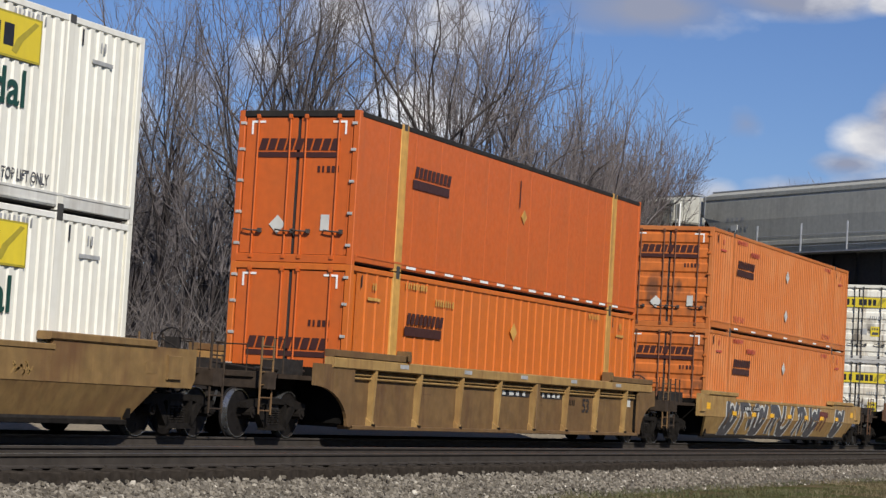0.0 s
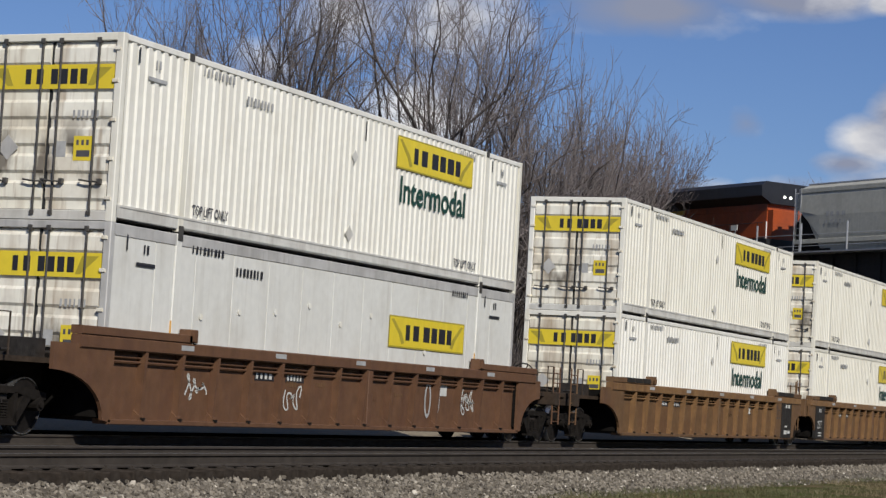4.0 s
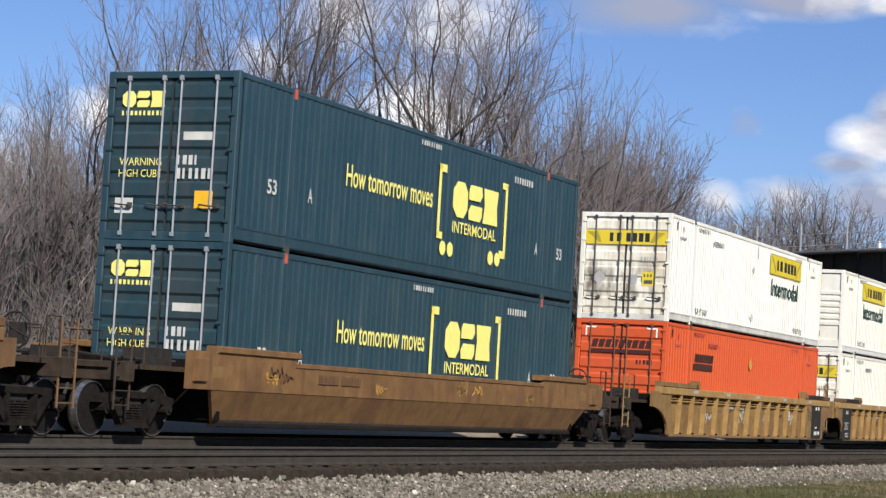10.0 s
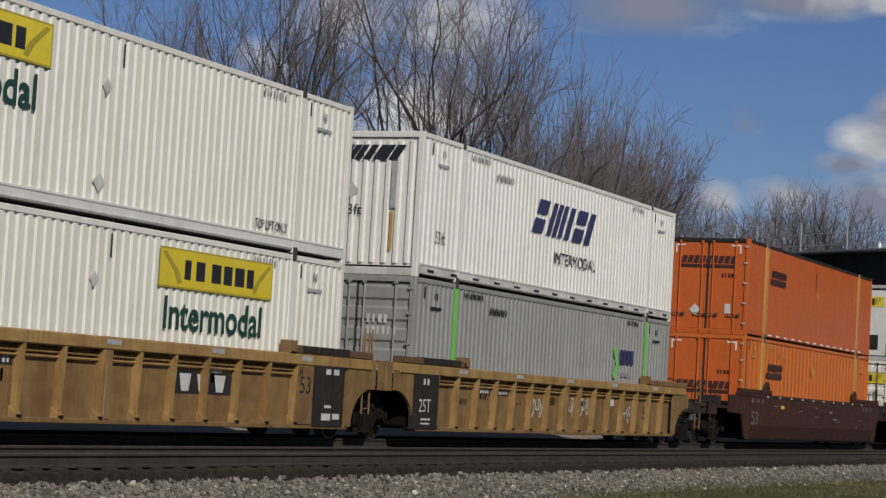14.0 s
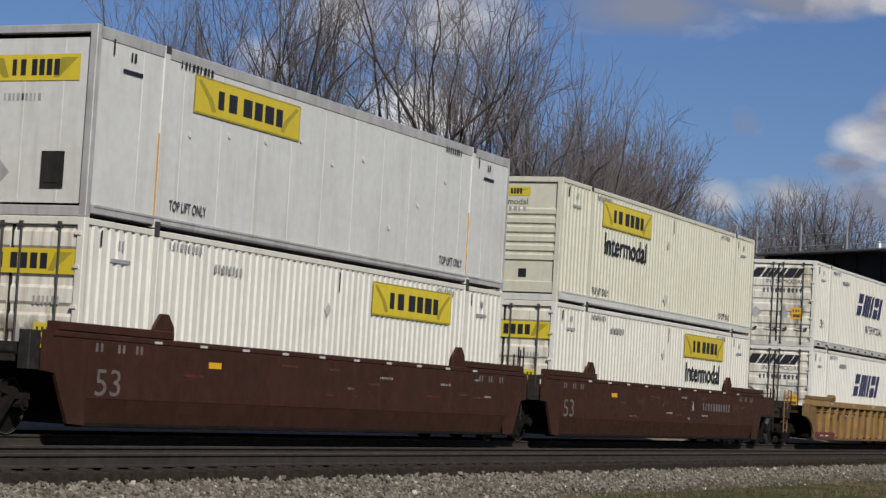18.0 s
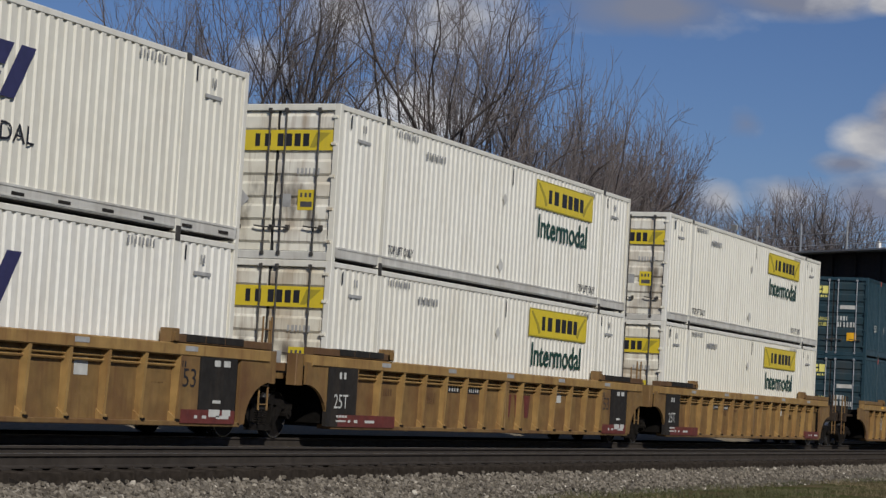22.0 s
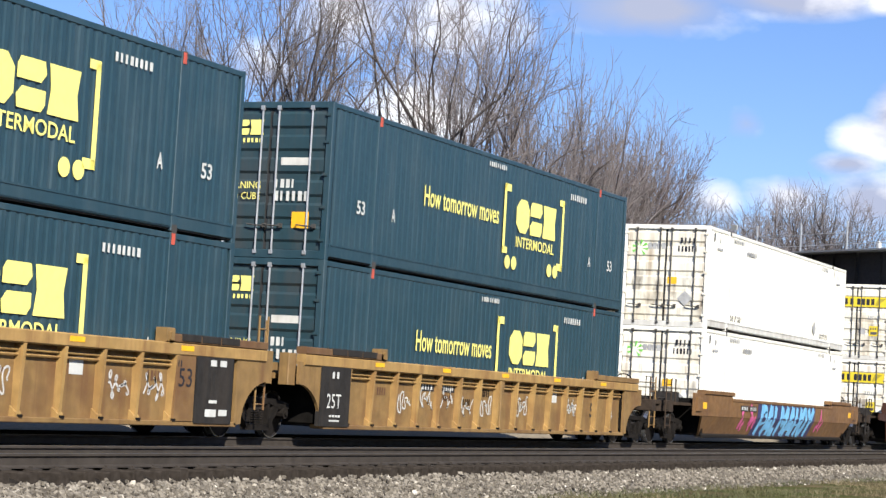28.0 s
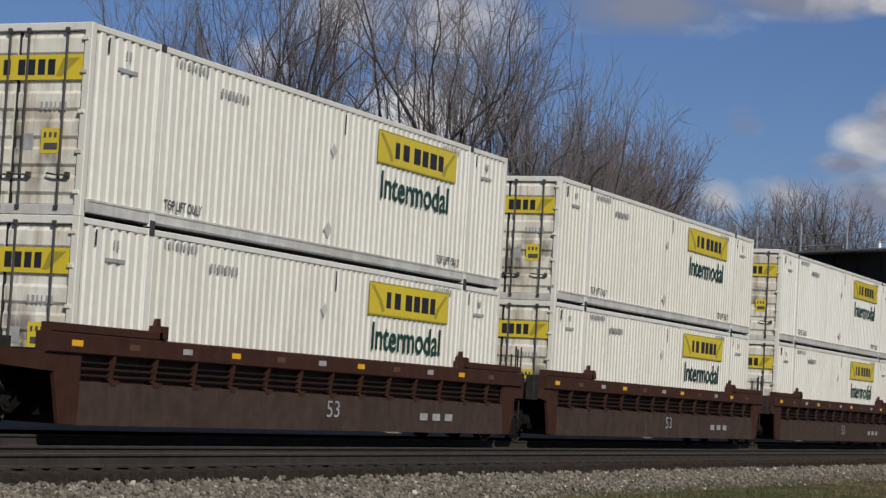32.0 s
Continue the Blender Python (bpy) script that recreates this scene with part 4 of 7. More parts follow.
def side_frame(sgn):
    y0, y1 = sorted((sgn * 0.93, sgn * 1.06))
    s = Shape()
    s.slab([(-1.08, 0.52), (-1.08, 0.62), (-0.62, 0.70), (0.62, 0.70), (1.08, 0.62), (1.08, 0.52), (0.72, 0.52), (0.42, 0.60), (-0.42, 0.60), (-0.72, 0.52)], y0, y1)
    s.slab([(-0.72, 0.54), (-0.52, 0.58), (-0.30, 0.24), (-0.38, 0.16)], y0, y1).slab([(0.72, 0.54), (0.52, 0.58), (0.30, 0.24), (0.38, 0.16)], y0, y1)
    s.box(-0.40, 0.40, y0, y1, 0.14, 0.24)
    for x in (-0.36, 0.32):
        s.box(x - 0.02, x + 0.06, y0, y1, 0.2, 0.62)
    return s


def spring_shape(sgn):
    s = Shape()
    for x in (-0.2, -0.02, 0.16):
        for k in range(7):
            s.disc(x, 0, 0.075, 0, 0.022, 10)
            for i in range(len(s.v) - 20, len(s.v)):
                px, py, pz = s.v[i]
                s.v[i] = (px, sgn * 0.98 + pz, 0.25 + k * 0.04 + py)
    return s


WHEELSETS = []


def truck(car, x, label="two-axle truck with grimy side frames"):
    t = new("truck")
    t.parent, t.location = car, (x, 0, 0)
    t["label"] = label
    for sgn in (-1, 1):
        part("side_frame", shared(f"side_frame_{sgn}", lambda: side_frame(sgn), TRUCK), TRUCK, t)
        tagged(part("spring_nest", shared(f"springs_{sgn}", lambda: spring_shape(sgn), TRUCK), TRUCK, t), kind="stuff")
        for ax in (-0.89, 0.89):
            cap = part("bearing_cap", shared(f"bearing_{sgn}", lambda: Shape().disc(0, 0.45, 0.10, *sorted((sgn * 0.92, sgn * 1.10)), 12).disc(0, 0.45, 0.05, *sorted((sgn * 0.92, sgn * 1.13)), 8), TRUCK), TRUCK, t)
            cap.location = (ax, 0, 0)
    part("bolster", shared("bolster", lambda: Shape().box(-0.2, 0.2, -1.0, 1.0, 0.45, 0.72), IRON), IRON, t)
    fresh = ("wheelset", WHEEL.name) not in CACHE
    wheels = shared("wheelset", wheelset_shape, WHEEL)
    if fresh:
        wheels.materials.append(TREAD)
        for q in wheels.polygons:
            q.material_index = 1 if 0.40 < math.hypot(q.center.x, q.center.z) < 0.428 and abs(q.center.y) > 0.72 else 0
    for ax in (-0.89, 0.89):
        w = part("wheelset", wheels, WHEEL, t, "pair of steel wheels on an axle")
        w.location = (ax, 0, 0.42)
        WHEELSETS.append(w)
    return t


def wheelset_shape():
    s = Shape()
    a = wheel_shape()
    for sgn in (-1, 1):
        s.add([(x, sgn * (0.76 - y), z) for x, y, z in ((p[0], p[1], p[2]) for p in a.v)], a.f)
    return s.tube([(0, -0.9, 0), (0, 0.9, 0)], 0.08, 10)


def coupler(car, x, sgn, material=IRON):
    part("draft_sill", Shape().box(*sorted((sgn * (x - 2.9), sgn * (x - 0.25))), -0.33, 0.33, 0.68, 1.08), material, car)
    s = Shape().box(*sorted((sgn * (x - 0.4), sgn * (x + 0.12))), -0.09, 0.09, 0.80, 0.98)
    s.slab([(sgn * (x + 0.08), -0.16), (sgn * (x + 0.36), -0.17), (sgn * (x + 0.40), -0.04), (sgn * (x + 0.22), -0.02), (sgn * (x + 0.24), 0.10), (sgn * (x + 0.40), 0.12), (sgn * (x + 0.34), 0.20), (sgn * (x + 0.08), 0.15)], 0.74, 1.04, axis=2)
    part("coupler", s, IRON, car, "knuckle coupler")
    s = Shape()
    hose = [(sgn * (x - 0.1), -0.35, 0.78), (sgn * (x + 0.05), -0.38, 0.55), (sgn * (x + 0.25), -0.38, 0.42), (sgn * (x + 0.45), -0.36, 0.50)]
    part("air_hose", s.tube(hose, 0.028, 6), RUBBER, car, "black air hose")


def ladder(car, x, y, z0, z1, w, material, rungs):
    s = Shape().tube([(x, y, z0), (x, y, z1)], 0.02, 6).tube([(x + w, y, z0), (x + w, y, z1)], 0.02, 6)
    for i in range(rungs):
        z = z0 + (z1 - z0) * (i + 0.3) / rungs
        s.tube([(x, y, z), (x + w, y, z)], 0.013, 5)
    return part("ladder", s, material, car)


def brake_wheel(car, x, y, z, material):
    s = Shape()
    ring = [(x, y + 0.27 * math.cos(6.2832 * k / 16), z + 0.27 * math.sin(6.2832 * k / 16)) for k in range(17)]
    s.tube(ring, 0.018, 6)
    for k in range(4):
        a = 6.2832 * k / 4 + 0.4
        s.tube([(x, y, z), (x, y + 0.26 * math.cos(a), z + 0.26 * math.sin(a))], 0.012, 5)
    s.box(x, x + 0.12, y - 0.12, y + 0.12, z - 0.2, z + 0.12)
    return part("brake_wheel", s, material, car)


def guide(car, x0, x1, paint, z=1.64, dark=None, hex_plate=False):
    """The raised container guide along the top of the side, with a stop at its inner end."""
    dark = dark or paint
    for sgn in (-1, 1):
        a, b = sorted((sgn * 1.33, sgn * (SIDE + 0.02)))
        part("container_guide", Shape().cbox(x0, x1, a, b, z, z + 0.13), dark, car)
        inner = x1 if x0 < 0 else x0
        d = 1 if x0 < 0 else -1
        if hex_plate:
            a, b = sorted((sgn * 1.36, sgn * 1.42))
            part("guide_plate", Shape().slab([(inner - 0.38, z), (inner - 0.38, z + 0.2), (inner - 0.2, z + 0.40), (inner + 0.0, z + 0.40), (inner + 0.18, z + 0.2), (inner + 0.18, z)], a, b), paint, car, "upright hexagonal guide plate")
        else:
            if dark is TAN_BROWN:
                for k in range(3):
                    p0 = inner - d * (0.34 + 0.62 * k)
                    part("guide_pad", Shape().cbox(*sorted((p0, p0 - d * 0.58)), a - 0.012, b + 0.012, z + 0.02, z + 0.142, 0.01), SOOT, car, "black wear pad on the guide")
            part("guide_stop", Shape().cbox(inner - 0.12, inner + 0.12, a, b, z, z + 0.22).cbox(inner - 0.05, inner + 0.05, a - 0.04, b + 0.04, z + 0.02, z + 0.16), paint, car)


def ends(car, left, right, paint, art_x=9.68, low=None):
    """Platforms, beams, ladders and couplers beyond the well. left, right: 'coupled', 'joint' (carries the shared truck) or 'rest' (rests on the neighbour's)."""
    low = low or paint
    for sgn, kind in ((-1, left), (1, right)):
        def xs(a, b):
            return sorted((sgn * a, sgn * b))
        # added black panel and end wall: painted shade that hides the sunlit far plate
        part("inner_apron", Shape().box(*xs(8.28, 10.0 if kind == "coupled" else 9.35), 1.28, 1.34, 0.25, 1.30), PIT, car, "black panel added inside the end in place of shade")
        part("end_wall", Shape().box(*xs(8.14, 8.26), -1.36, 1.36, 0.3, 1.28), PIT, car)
        if kind == "coupled":
            part("end_platform", Shape().box(*xs(8.2, 11.1), -1.05, 1.05, 1.06, 1.14), GRIME, car)
            part("end_beam", Shape().cbox(*xs(10.75, 11.05), -1.32, 1.32, 0.86, 1.16), GRIME, car)
            part("centre_sill", Shape().box(*xs(8.2, 10.9), -0.36, 0.36, 0.74, 1.06), IRON, car)
            coupler(car, 11.2, sgn)
            truck(car, sgn * 10.2)
            for y in (-1.25, 1.25):
                ladder(car, sgn * 10.98 - 0.2, y, 0.42, 1.75, 0.42, low, 6)
                part("grab_iron", Shape().tube([(sgn * 10.4, y, 1.14), (sgn * 10.4, y, 1.75), (sgn * 10.75, y, 1.75), (sgn * 10.75, y, 1.14)], 0.018, 6), GRIME, car)
            for y in (-0.5, 0.6):
                part("hand_rail", Shape().tube([(sgn * 10.9, y - 0.3, 1.12), (sgn * 10.9, y - 0.3, 1.62), (sgn * 10.9, y + 0.3, 1.62), (sgn * 10.9, y + 0.3, 1.12)], 0.018, 6), GRIME, car)
            part("brake_gear", Shape().box(*xs(9.0, 9.7), -0.9, -0.4, 1.14, 1.42).tube([(sgn * 8.6, -0.7, 1.22), (sgn * 10.6, -0.8, 1.22)], 0.035, 6).box(*xs(9.9, 10.4), 0.3, 0.9, 1.14, 1.36).tube([(sgn * 8.4, 0.2, 1.2), (sgn * 10.7, 0.1, 1.3)], 0.025, 6), IRON, car)
            if sgn > 0:
                brake_wheel(car, 10.62, -0.55, 1.52, IRON)
        else:
            part("end_platform", Shape().box(*xs(8.2, 9.5), -1.1, 1.1, 1.06, 1.16), low, car)
            part("centre_sill", Shape().box(*xs(8.2, 9.65), -0.4, 0.4, 0.72, 1.06), IRON, car)
            part("joint_post", Shape().cbox(*xs(9.15, 9.42), -1.42, -1.22, 0.96, 1.52).cbox(*xs(9.15, 9.42), 1.22, 1.42, 0.96, 1.52).box(*xs(9.2, 9.36), -1.3, 1.3, 1.2, 1.34), low, car)
            if kind == "joint":
                truck(car, sgn * art_x)
                ladder(car, sgn * 9.1 - 0.2, -1.40, 0.5, 2.1, 0.30, low, 5)
                part("grab_iron", Shape().tube([(sgn * 9.5, -1.2, 1.16), (sgn * 9.5, -1.2, 2.05)], 0.02, 6).tube([(sgn * 9.62, -1.0, 1.16), (sgn * 9.62, -1.0, 1.95)], 0.02, 6), low, car)


def ribbed_car(label, paint, left, right, ribs=17, dark_ends=True, seed=1):
    """Well car with upright ribs on its sides under a wide top chord."""
    c = thing("well_car", label, "railcar", "well cars of the train")
    top, low = 1.515, 0.23
    # chord, pipes and ribs of ochre cars are paler than the side plate
    rib_paint = {TAN: TAN_PALE, TAN_BROWN: DIRTY_PALE}.get(paint, paint)
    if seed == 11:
        rib_paint = TAN_PALE
    for sgn in (-1, 1):
        a, b = sorted((sgn * (SIDE - 0.16), sgn * (SIDE - 0.185)))
        part("side_plate", Shape().box(-8.1, 8.1, a, b, low, top - 0.04), paint, c)
        a, b = sorted((sgn * (SIDE + 0.012), sgn * 1.34))
        part("top_chord", Shape().cbox(-9.0, 9.0, a, b, top - 0.2, top, 0.02), rib_paint, c)
        for z in (top - 0.29, top - 0.36):
            part("air_pipe", Shape().tube([(-8.0, sgn * (SIDE - 0.11), z), (8.0, sgn * (SIDE - 0.11), z)], 0.02, 6), rib_paint, c)
        a, b = sorted((sgn * (SIDE - 0.02), sgn * 1.22))
        part("bottom_sill", Shape().cbox(-8.12, 8.12, a, b, low - 0.03, low + 0.05), paint, c)
        if sgn > 0:
            rest = Shape()
            for i in range(ribs):
                r = rib_shape(low + 0.05, top - 0.13, sgn)
                rest.add([(q[0] - 7.16 + i * 14.32 / (ribs - 1), q[1], q[2]) for q in r.v], r.f)
            tagged(part("rib_row", rest, paint, c), kind="stuff")
        for i in range(ribs if sgn < 0 else 0):
            x = -7.16 + i * 14.32 / (ribs - 1)
            wide = i in (ribs // 2,)
            r = part("rib", shared(f"rib_{sgn}", lambda: rib_shape(low + 0.05, top - 0.13, sgn), rib_paint), rib_paint, c)
            r.location = (x, 0, 0)
            if wide:
                a, b = sorted((sgn * (SIDE - 0.012), sgn * (SIDE - 0.1)))
                part("splice_plate", Shape().cbox(x + 0.06, x + 0.24, a, b, low + 0.05, top - 0.15), paint, c)
            a, b = sorted((sgn * (SIDE - 0.0), sgn * (SIDE - 0.09)))
            f = part("rib_foot", shared(f"rib_foot_{sgn}", lambda: Shape().box(-0.03, 0.04, a, b, low + 0.045, low + 0.085), TRUCK), TRUCK, c)
            f.location = (x, 0, 0)
        for e, kind in ((-1, left), (1, right)):
            a, b = sorted((sgn * (SIDE - 0.02), sgn * (SIDE - 0.08)))
            reach = (9.65 if e < 0 else 9.35) if kind == "coupled" else 9.15
            part("end_plate", Shape().slab(arch_ring(e * 8.06, e * reach, top - 0.14, low, e), a, b), paint, c)
            if sgn < 0:
                # bulkhead coloured black for the shade behind the arch
                part("well_bulkhead", Shape().box(*sorted((e * 8.07, e * 8.13)), -SIDE + 0.09, SIDE - 0.09, 0.34, top - 0.2), PIT, c, "end wall of the well, shade put into its black")
            if dark_ends:
                x0, x1 = (-8.34, -7.18) if e < 0 else (6.74, 7.90)
                a2, b2 = sorted((sgn * (SIDE + 0.004), sgn * (SIDE - 0.09)))
                if kind != "coupled":
                    part("end_panel", Shape().box(x0, x1, a2, b2, low + 0.02, top - 0.18), SOOT, c, "sooty black end panel with white stencils")
    part("well_floor", Shape().box(-8.1, 8.1, -1.3, 1.3, low, 0.33), IRON, c)
    guide(c, -9.0, -5.85, paint, top + 0.004, TAN_BROWN if dark_ends and left != "coupled" else paint)
    guide(c, 5.85, 9.0, paint, top + 0.004, TAN_BROWN if dark_ends and right != "coupled" else paint)
    ends(c, left, right, paint)
    for k in range(5):
        x = -6.2 + k * 3.1
        part("reflector", Shape().box(x, x + 0.38, -SIDE - 0.018, -SIDE - 0.011, top - 0.12, top - 0.04), AMBER if seed > 13 and seed < 17 else FADED, c)
    if seed in (9, 10, 13):
        for x0, x1 in ((-7.9, -5.5), (6.2, 7.9)):
            part("repaint_patch", Shape().box(x0, x1, -SIDE - 0.006, -SIDE + 0.10, low + 0.02, low + 0.24), RED_PATCH, c, "maroon repaint patch along the sill")
            part("stencil_mark", bars(x0 + 0.4, x0 + 0.9, low + 0.10, low + 0.15, -SIDE - 0.008, 2).box(x0 + 1.1, x0 + 1.5, -SIDE - 0.01, -SIDE - 0.008, low + 0.10, low + 0.15), PALE_INK, c)
    rng, y = random.Random(seed), -SIDE - 0.008
    if dark_ends:
        if left != "coupled":
            words(c, "25T", -8.10, 0.58, 0.56, 0.26, y, PALE_INK, "white stencil")
            part("stencil_mark", bars(-7.98, -7.53, 0.42, 0.46, y, 4, 0.2).box(-7.98, -7.58, y - 0.002, y, 0.34, 0.37), PALE_INK, c)
            part("stencil_mark", bars(-7.93, -7.58, 1.12, 1.24, y, 2, 0.5), PALE_INK, c)
        if right != "coupled":
            part("stencil_mark", bars(7.15, 7.75, 0.58, 0.63, y, 1).box(7.05, 7.4, y - 0.002, y, 0.36, 0.48).box(7.48, 7.75, y - 0.002, y, 0.38, 0.48), PALE_INK, c)
            part("stencil_mark", bars(7.15, 7.75, 1.18, 1.28, y, 2, 0.6), PALE_INK, c)
    yy = -SIDE + 0.155
    if right != "coupled" and dark_ends:
        part("end_gusset", Shape().box(6.12, 6.70, -SIDE + 0.004, -SIDE + 0.16, low + 0.05, top - 0.2), paint, c)
        words(c, "53", 6.20, 0.82, 0.40, 0.30, -SIDE + 0.001, BLACK)
        part("stencil_mark", bars(6.16, 6.3, 1.14, 1.24, -SIDE + 0.002, 2), BLACK, c)
    if seed == 11:
        words(c, "53", 4.35, 0.72, 0.46, 0.34, yy - 0.002, BLACK, "black stencil", 0.02)
    if right == "coupled" and dark_ends:
        words(c, "53", 5.98, 0.62, 0.44, 0.34, yy - 0.002, BLACK, "black stencil", 0.02)
        part("notice_frame", Shape().box(7.25, 7.55, yy - 0.002, yy + 0.001, 0.62, 0.66).box(7.25, 7.55, yy - 0.002, yy + 0.001, 0.96, 1.0).box(7.25, 7.29, yy - 0.002, yy + 0.001, 0.66, 0.96).box(7.51, 7.55, yy - 0.002, yy + 0.001, 0.66, 0.96), PALE_INK, c, "pale notice frame")
    step = 14.32 / (ribs - 1)
    if seed in (7, 10):
        a, ink = -7.16 + step * (9 if seed == 7 else 7) + 0.34, PALE_INK if seed == 7 else RED_PATCH
        if seed == 7:
            part("mark_panel", Shape().box(a - 0.1, a + 1.7, yy - 0.001, yy + 0.002, 0.72, 1.08), BLACK, c, "black panel with pale blocks")
        for k in range(3):
            part("letter_block", Shape().slab([(a + 0.55 * k + 0.08, 0.76 if seed == 7 else 0.55), (a + 0.55 * k + 0.3, 0.76 if seed == 7 else 0.55), (a + 0.55 * k + 0.36, 1.04), (a + 0.55 * k, 1.04)], yy - 0.004, yy - 0.001), ink, c, "painted block")
    k = rng.choice((2, 3, 4))
    x = -7.16 + step * k + 0.36
    part("number_panel", Shape().box(x, x + step - 0.42, yy - 0.001, yy + 0.002, 1.0, 1.16), BLACK, c)
    part("number_panel", Shape().box(x + step, x + 2 * step - 0.42, yy - 0.001, yy + 0.002, 1.0, 1.16), BLACK, c)
    part("number_mark", bars(x + 0.04, x + step - 0.46, 1.03, 1.13, yy - 0.003, 4), PALE_INK, c)
    part("number_mark", bars(x + step + 0.05, x + 2 * step - 0.46, 1.03, 1.13, yy - 0.003, 5), PALE_INK, c)
    x = -7.16 + step * (ribs // 2 + 3) + 0.3
    part("notice_panel", Shape().box(x, x + 0.36, yy - 0.001, yy + 0.002, 0.92, 1.18), PALE_INK, c)
    for i in range(5):
        x = -7.16 + step * rng.randint(1, ribs - 3) + 0.4
        part("stencil_mark", bars(x, x + 0.4, 0.75 + 0.3 * rng.random(), 0.80 + 0.3 * rng.random() + 0.02, yy, 4), rng.choice((TAN_BROWN, BROWN, TRUCK)), c)
    if seed in (12, 6, 8, 14, 15, 16):
        for k in range(8 if seed in (15, 16) else 4):
            x = -7.16 + step * rng.randint(1, ribs - 3) + 0.34
            scrawl(c, x, 0.45 + 0.2 * rng.random(), step * 0.55, 0.5, PALE_INK if seed != 15 else SILVER_PAINT, seed * 10 + k, yy - 0.002, "pale sprayed scrawl")
    if seed == 12:
        for k in (0, 1):
            ring = [(3.6 + k * 0.42 + 0.16 * math.cos(6.2832 * q / 20), 0.82 + 0.36 * math.sin(6.2832 * q / 20)) for q in range(21)]
            s = Shape()
            for (x0, z0), (x1, z1) in zip(ring[:-1], ring[1:]):
                s.add([(x0, yy - 0.004, z0), (x1, yy - 0.004, z1), (3.6 + k * 0.42 + (x1 - 3.6 - k * 0.42) * 0.6, yy - 0.004, 0.82 + (z1 - 0.82) * 0.78), (3.6 + k * 0.42 + (x0 - 3.6 - k * 0.42) * 0.6, yy - 0.004, 0.82 + (z0 - 0.82) * 0.78)], [(0, 1, 2, 3)])
            part("spray_paint", s, FADED, c, "faded white sprayed oval")
    return c


def lean_in(shape, depth=0.25, crease=0.82, low=0.24):
    """Lets the lower half of a flank lean inwards below the crease."""
    shape.v = [(x, y - math.copysign(depth * max(0.0, (crease - z) / (crease - low)), y), z) for x, y, z in shape.v]
    return shape


def stroke(s, pts, w, y):
    """Adds a flat brush stroke of half width w along (x, z) points."""
    k, n = len(s.v), len(pts)
    for i in range(n):
        (xa, za), (xb, zb) = pts[max(0, i - 1)], pts[min(n - 1, i + 1)]
        d = math.hypot(xb - xa, zb - za) or 1.0
        nx, nz = -(zb - za) / d * w, (xb - xa) / d * w
        s.v += [(pts[i][0] + nx, y, pts[i][1] + nz), (pts[i][0] - nx, y, pts[i][1] - nz)]
    s.f += [(k + 2 * i, k + 2 * i + 1, k + 2 * i + 3, k + 2 * i + 2) for i in range(n - 1)]
    return s


def fine_line(pts, n=8):
    out = []
    for (xa, za), (xb, zb) in zip(pts[:-1], pts[1:]):
        out += [(xa + (xb - xa) * i / n, za + (zb - za) * i / n) for i in range(n)]
    return out + [pts[-1]]


# block letters as strokes in a unit box
GLYPHS = {"P": [[(0.15, 0), (0.15, 1)], [(0.15, 0.9), (0.75, 0.85), (0.8, 0.55), (0.2, 0.42)]], "A": [[(0.02, 0), (0.45, 1)], [(0.5, 1), (0.92, 0)], [(0.2, 0.33), (0.8, 0.33)]], "L": [[(0.15, 1), (0.15, 0.05)], [(0.15, 0.12), (0.8, 0.12)]],
          "M": [[(0.1, 0), (0.12, 1)], [(0.15, 0.95), (0.5, 0.4), (0.85, 0.95)], [(0.88, 1), (0.9, 0)]], "H": [[(0.13, 0), (0.13, 1)], [(0.85, 0), (0.85, 1)], [(0.15, 0.5), (0.85, 0.5)]],
          "O": [[(0.5 + 0.36 * math.cos(a * 0.5236), 0.5 + 0.4 * math.sin(a * 0.5236)) for a in range(13)]], "Y": [[(0.05, 1), (0.48, 0.5)], [(0.95, 1), (0.48, 0.5), (0.46, 0)]]}


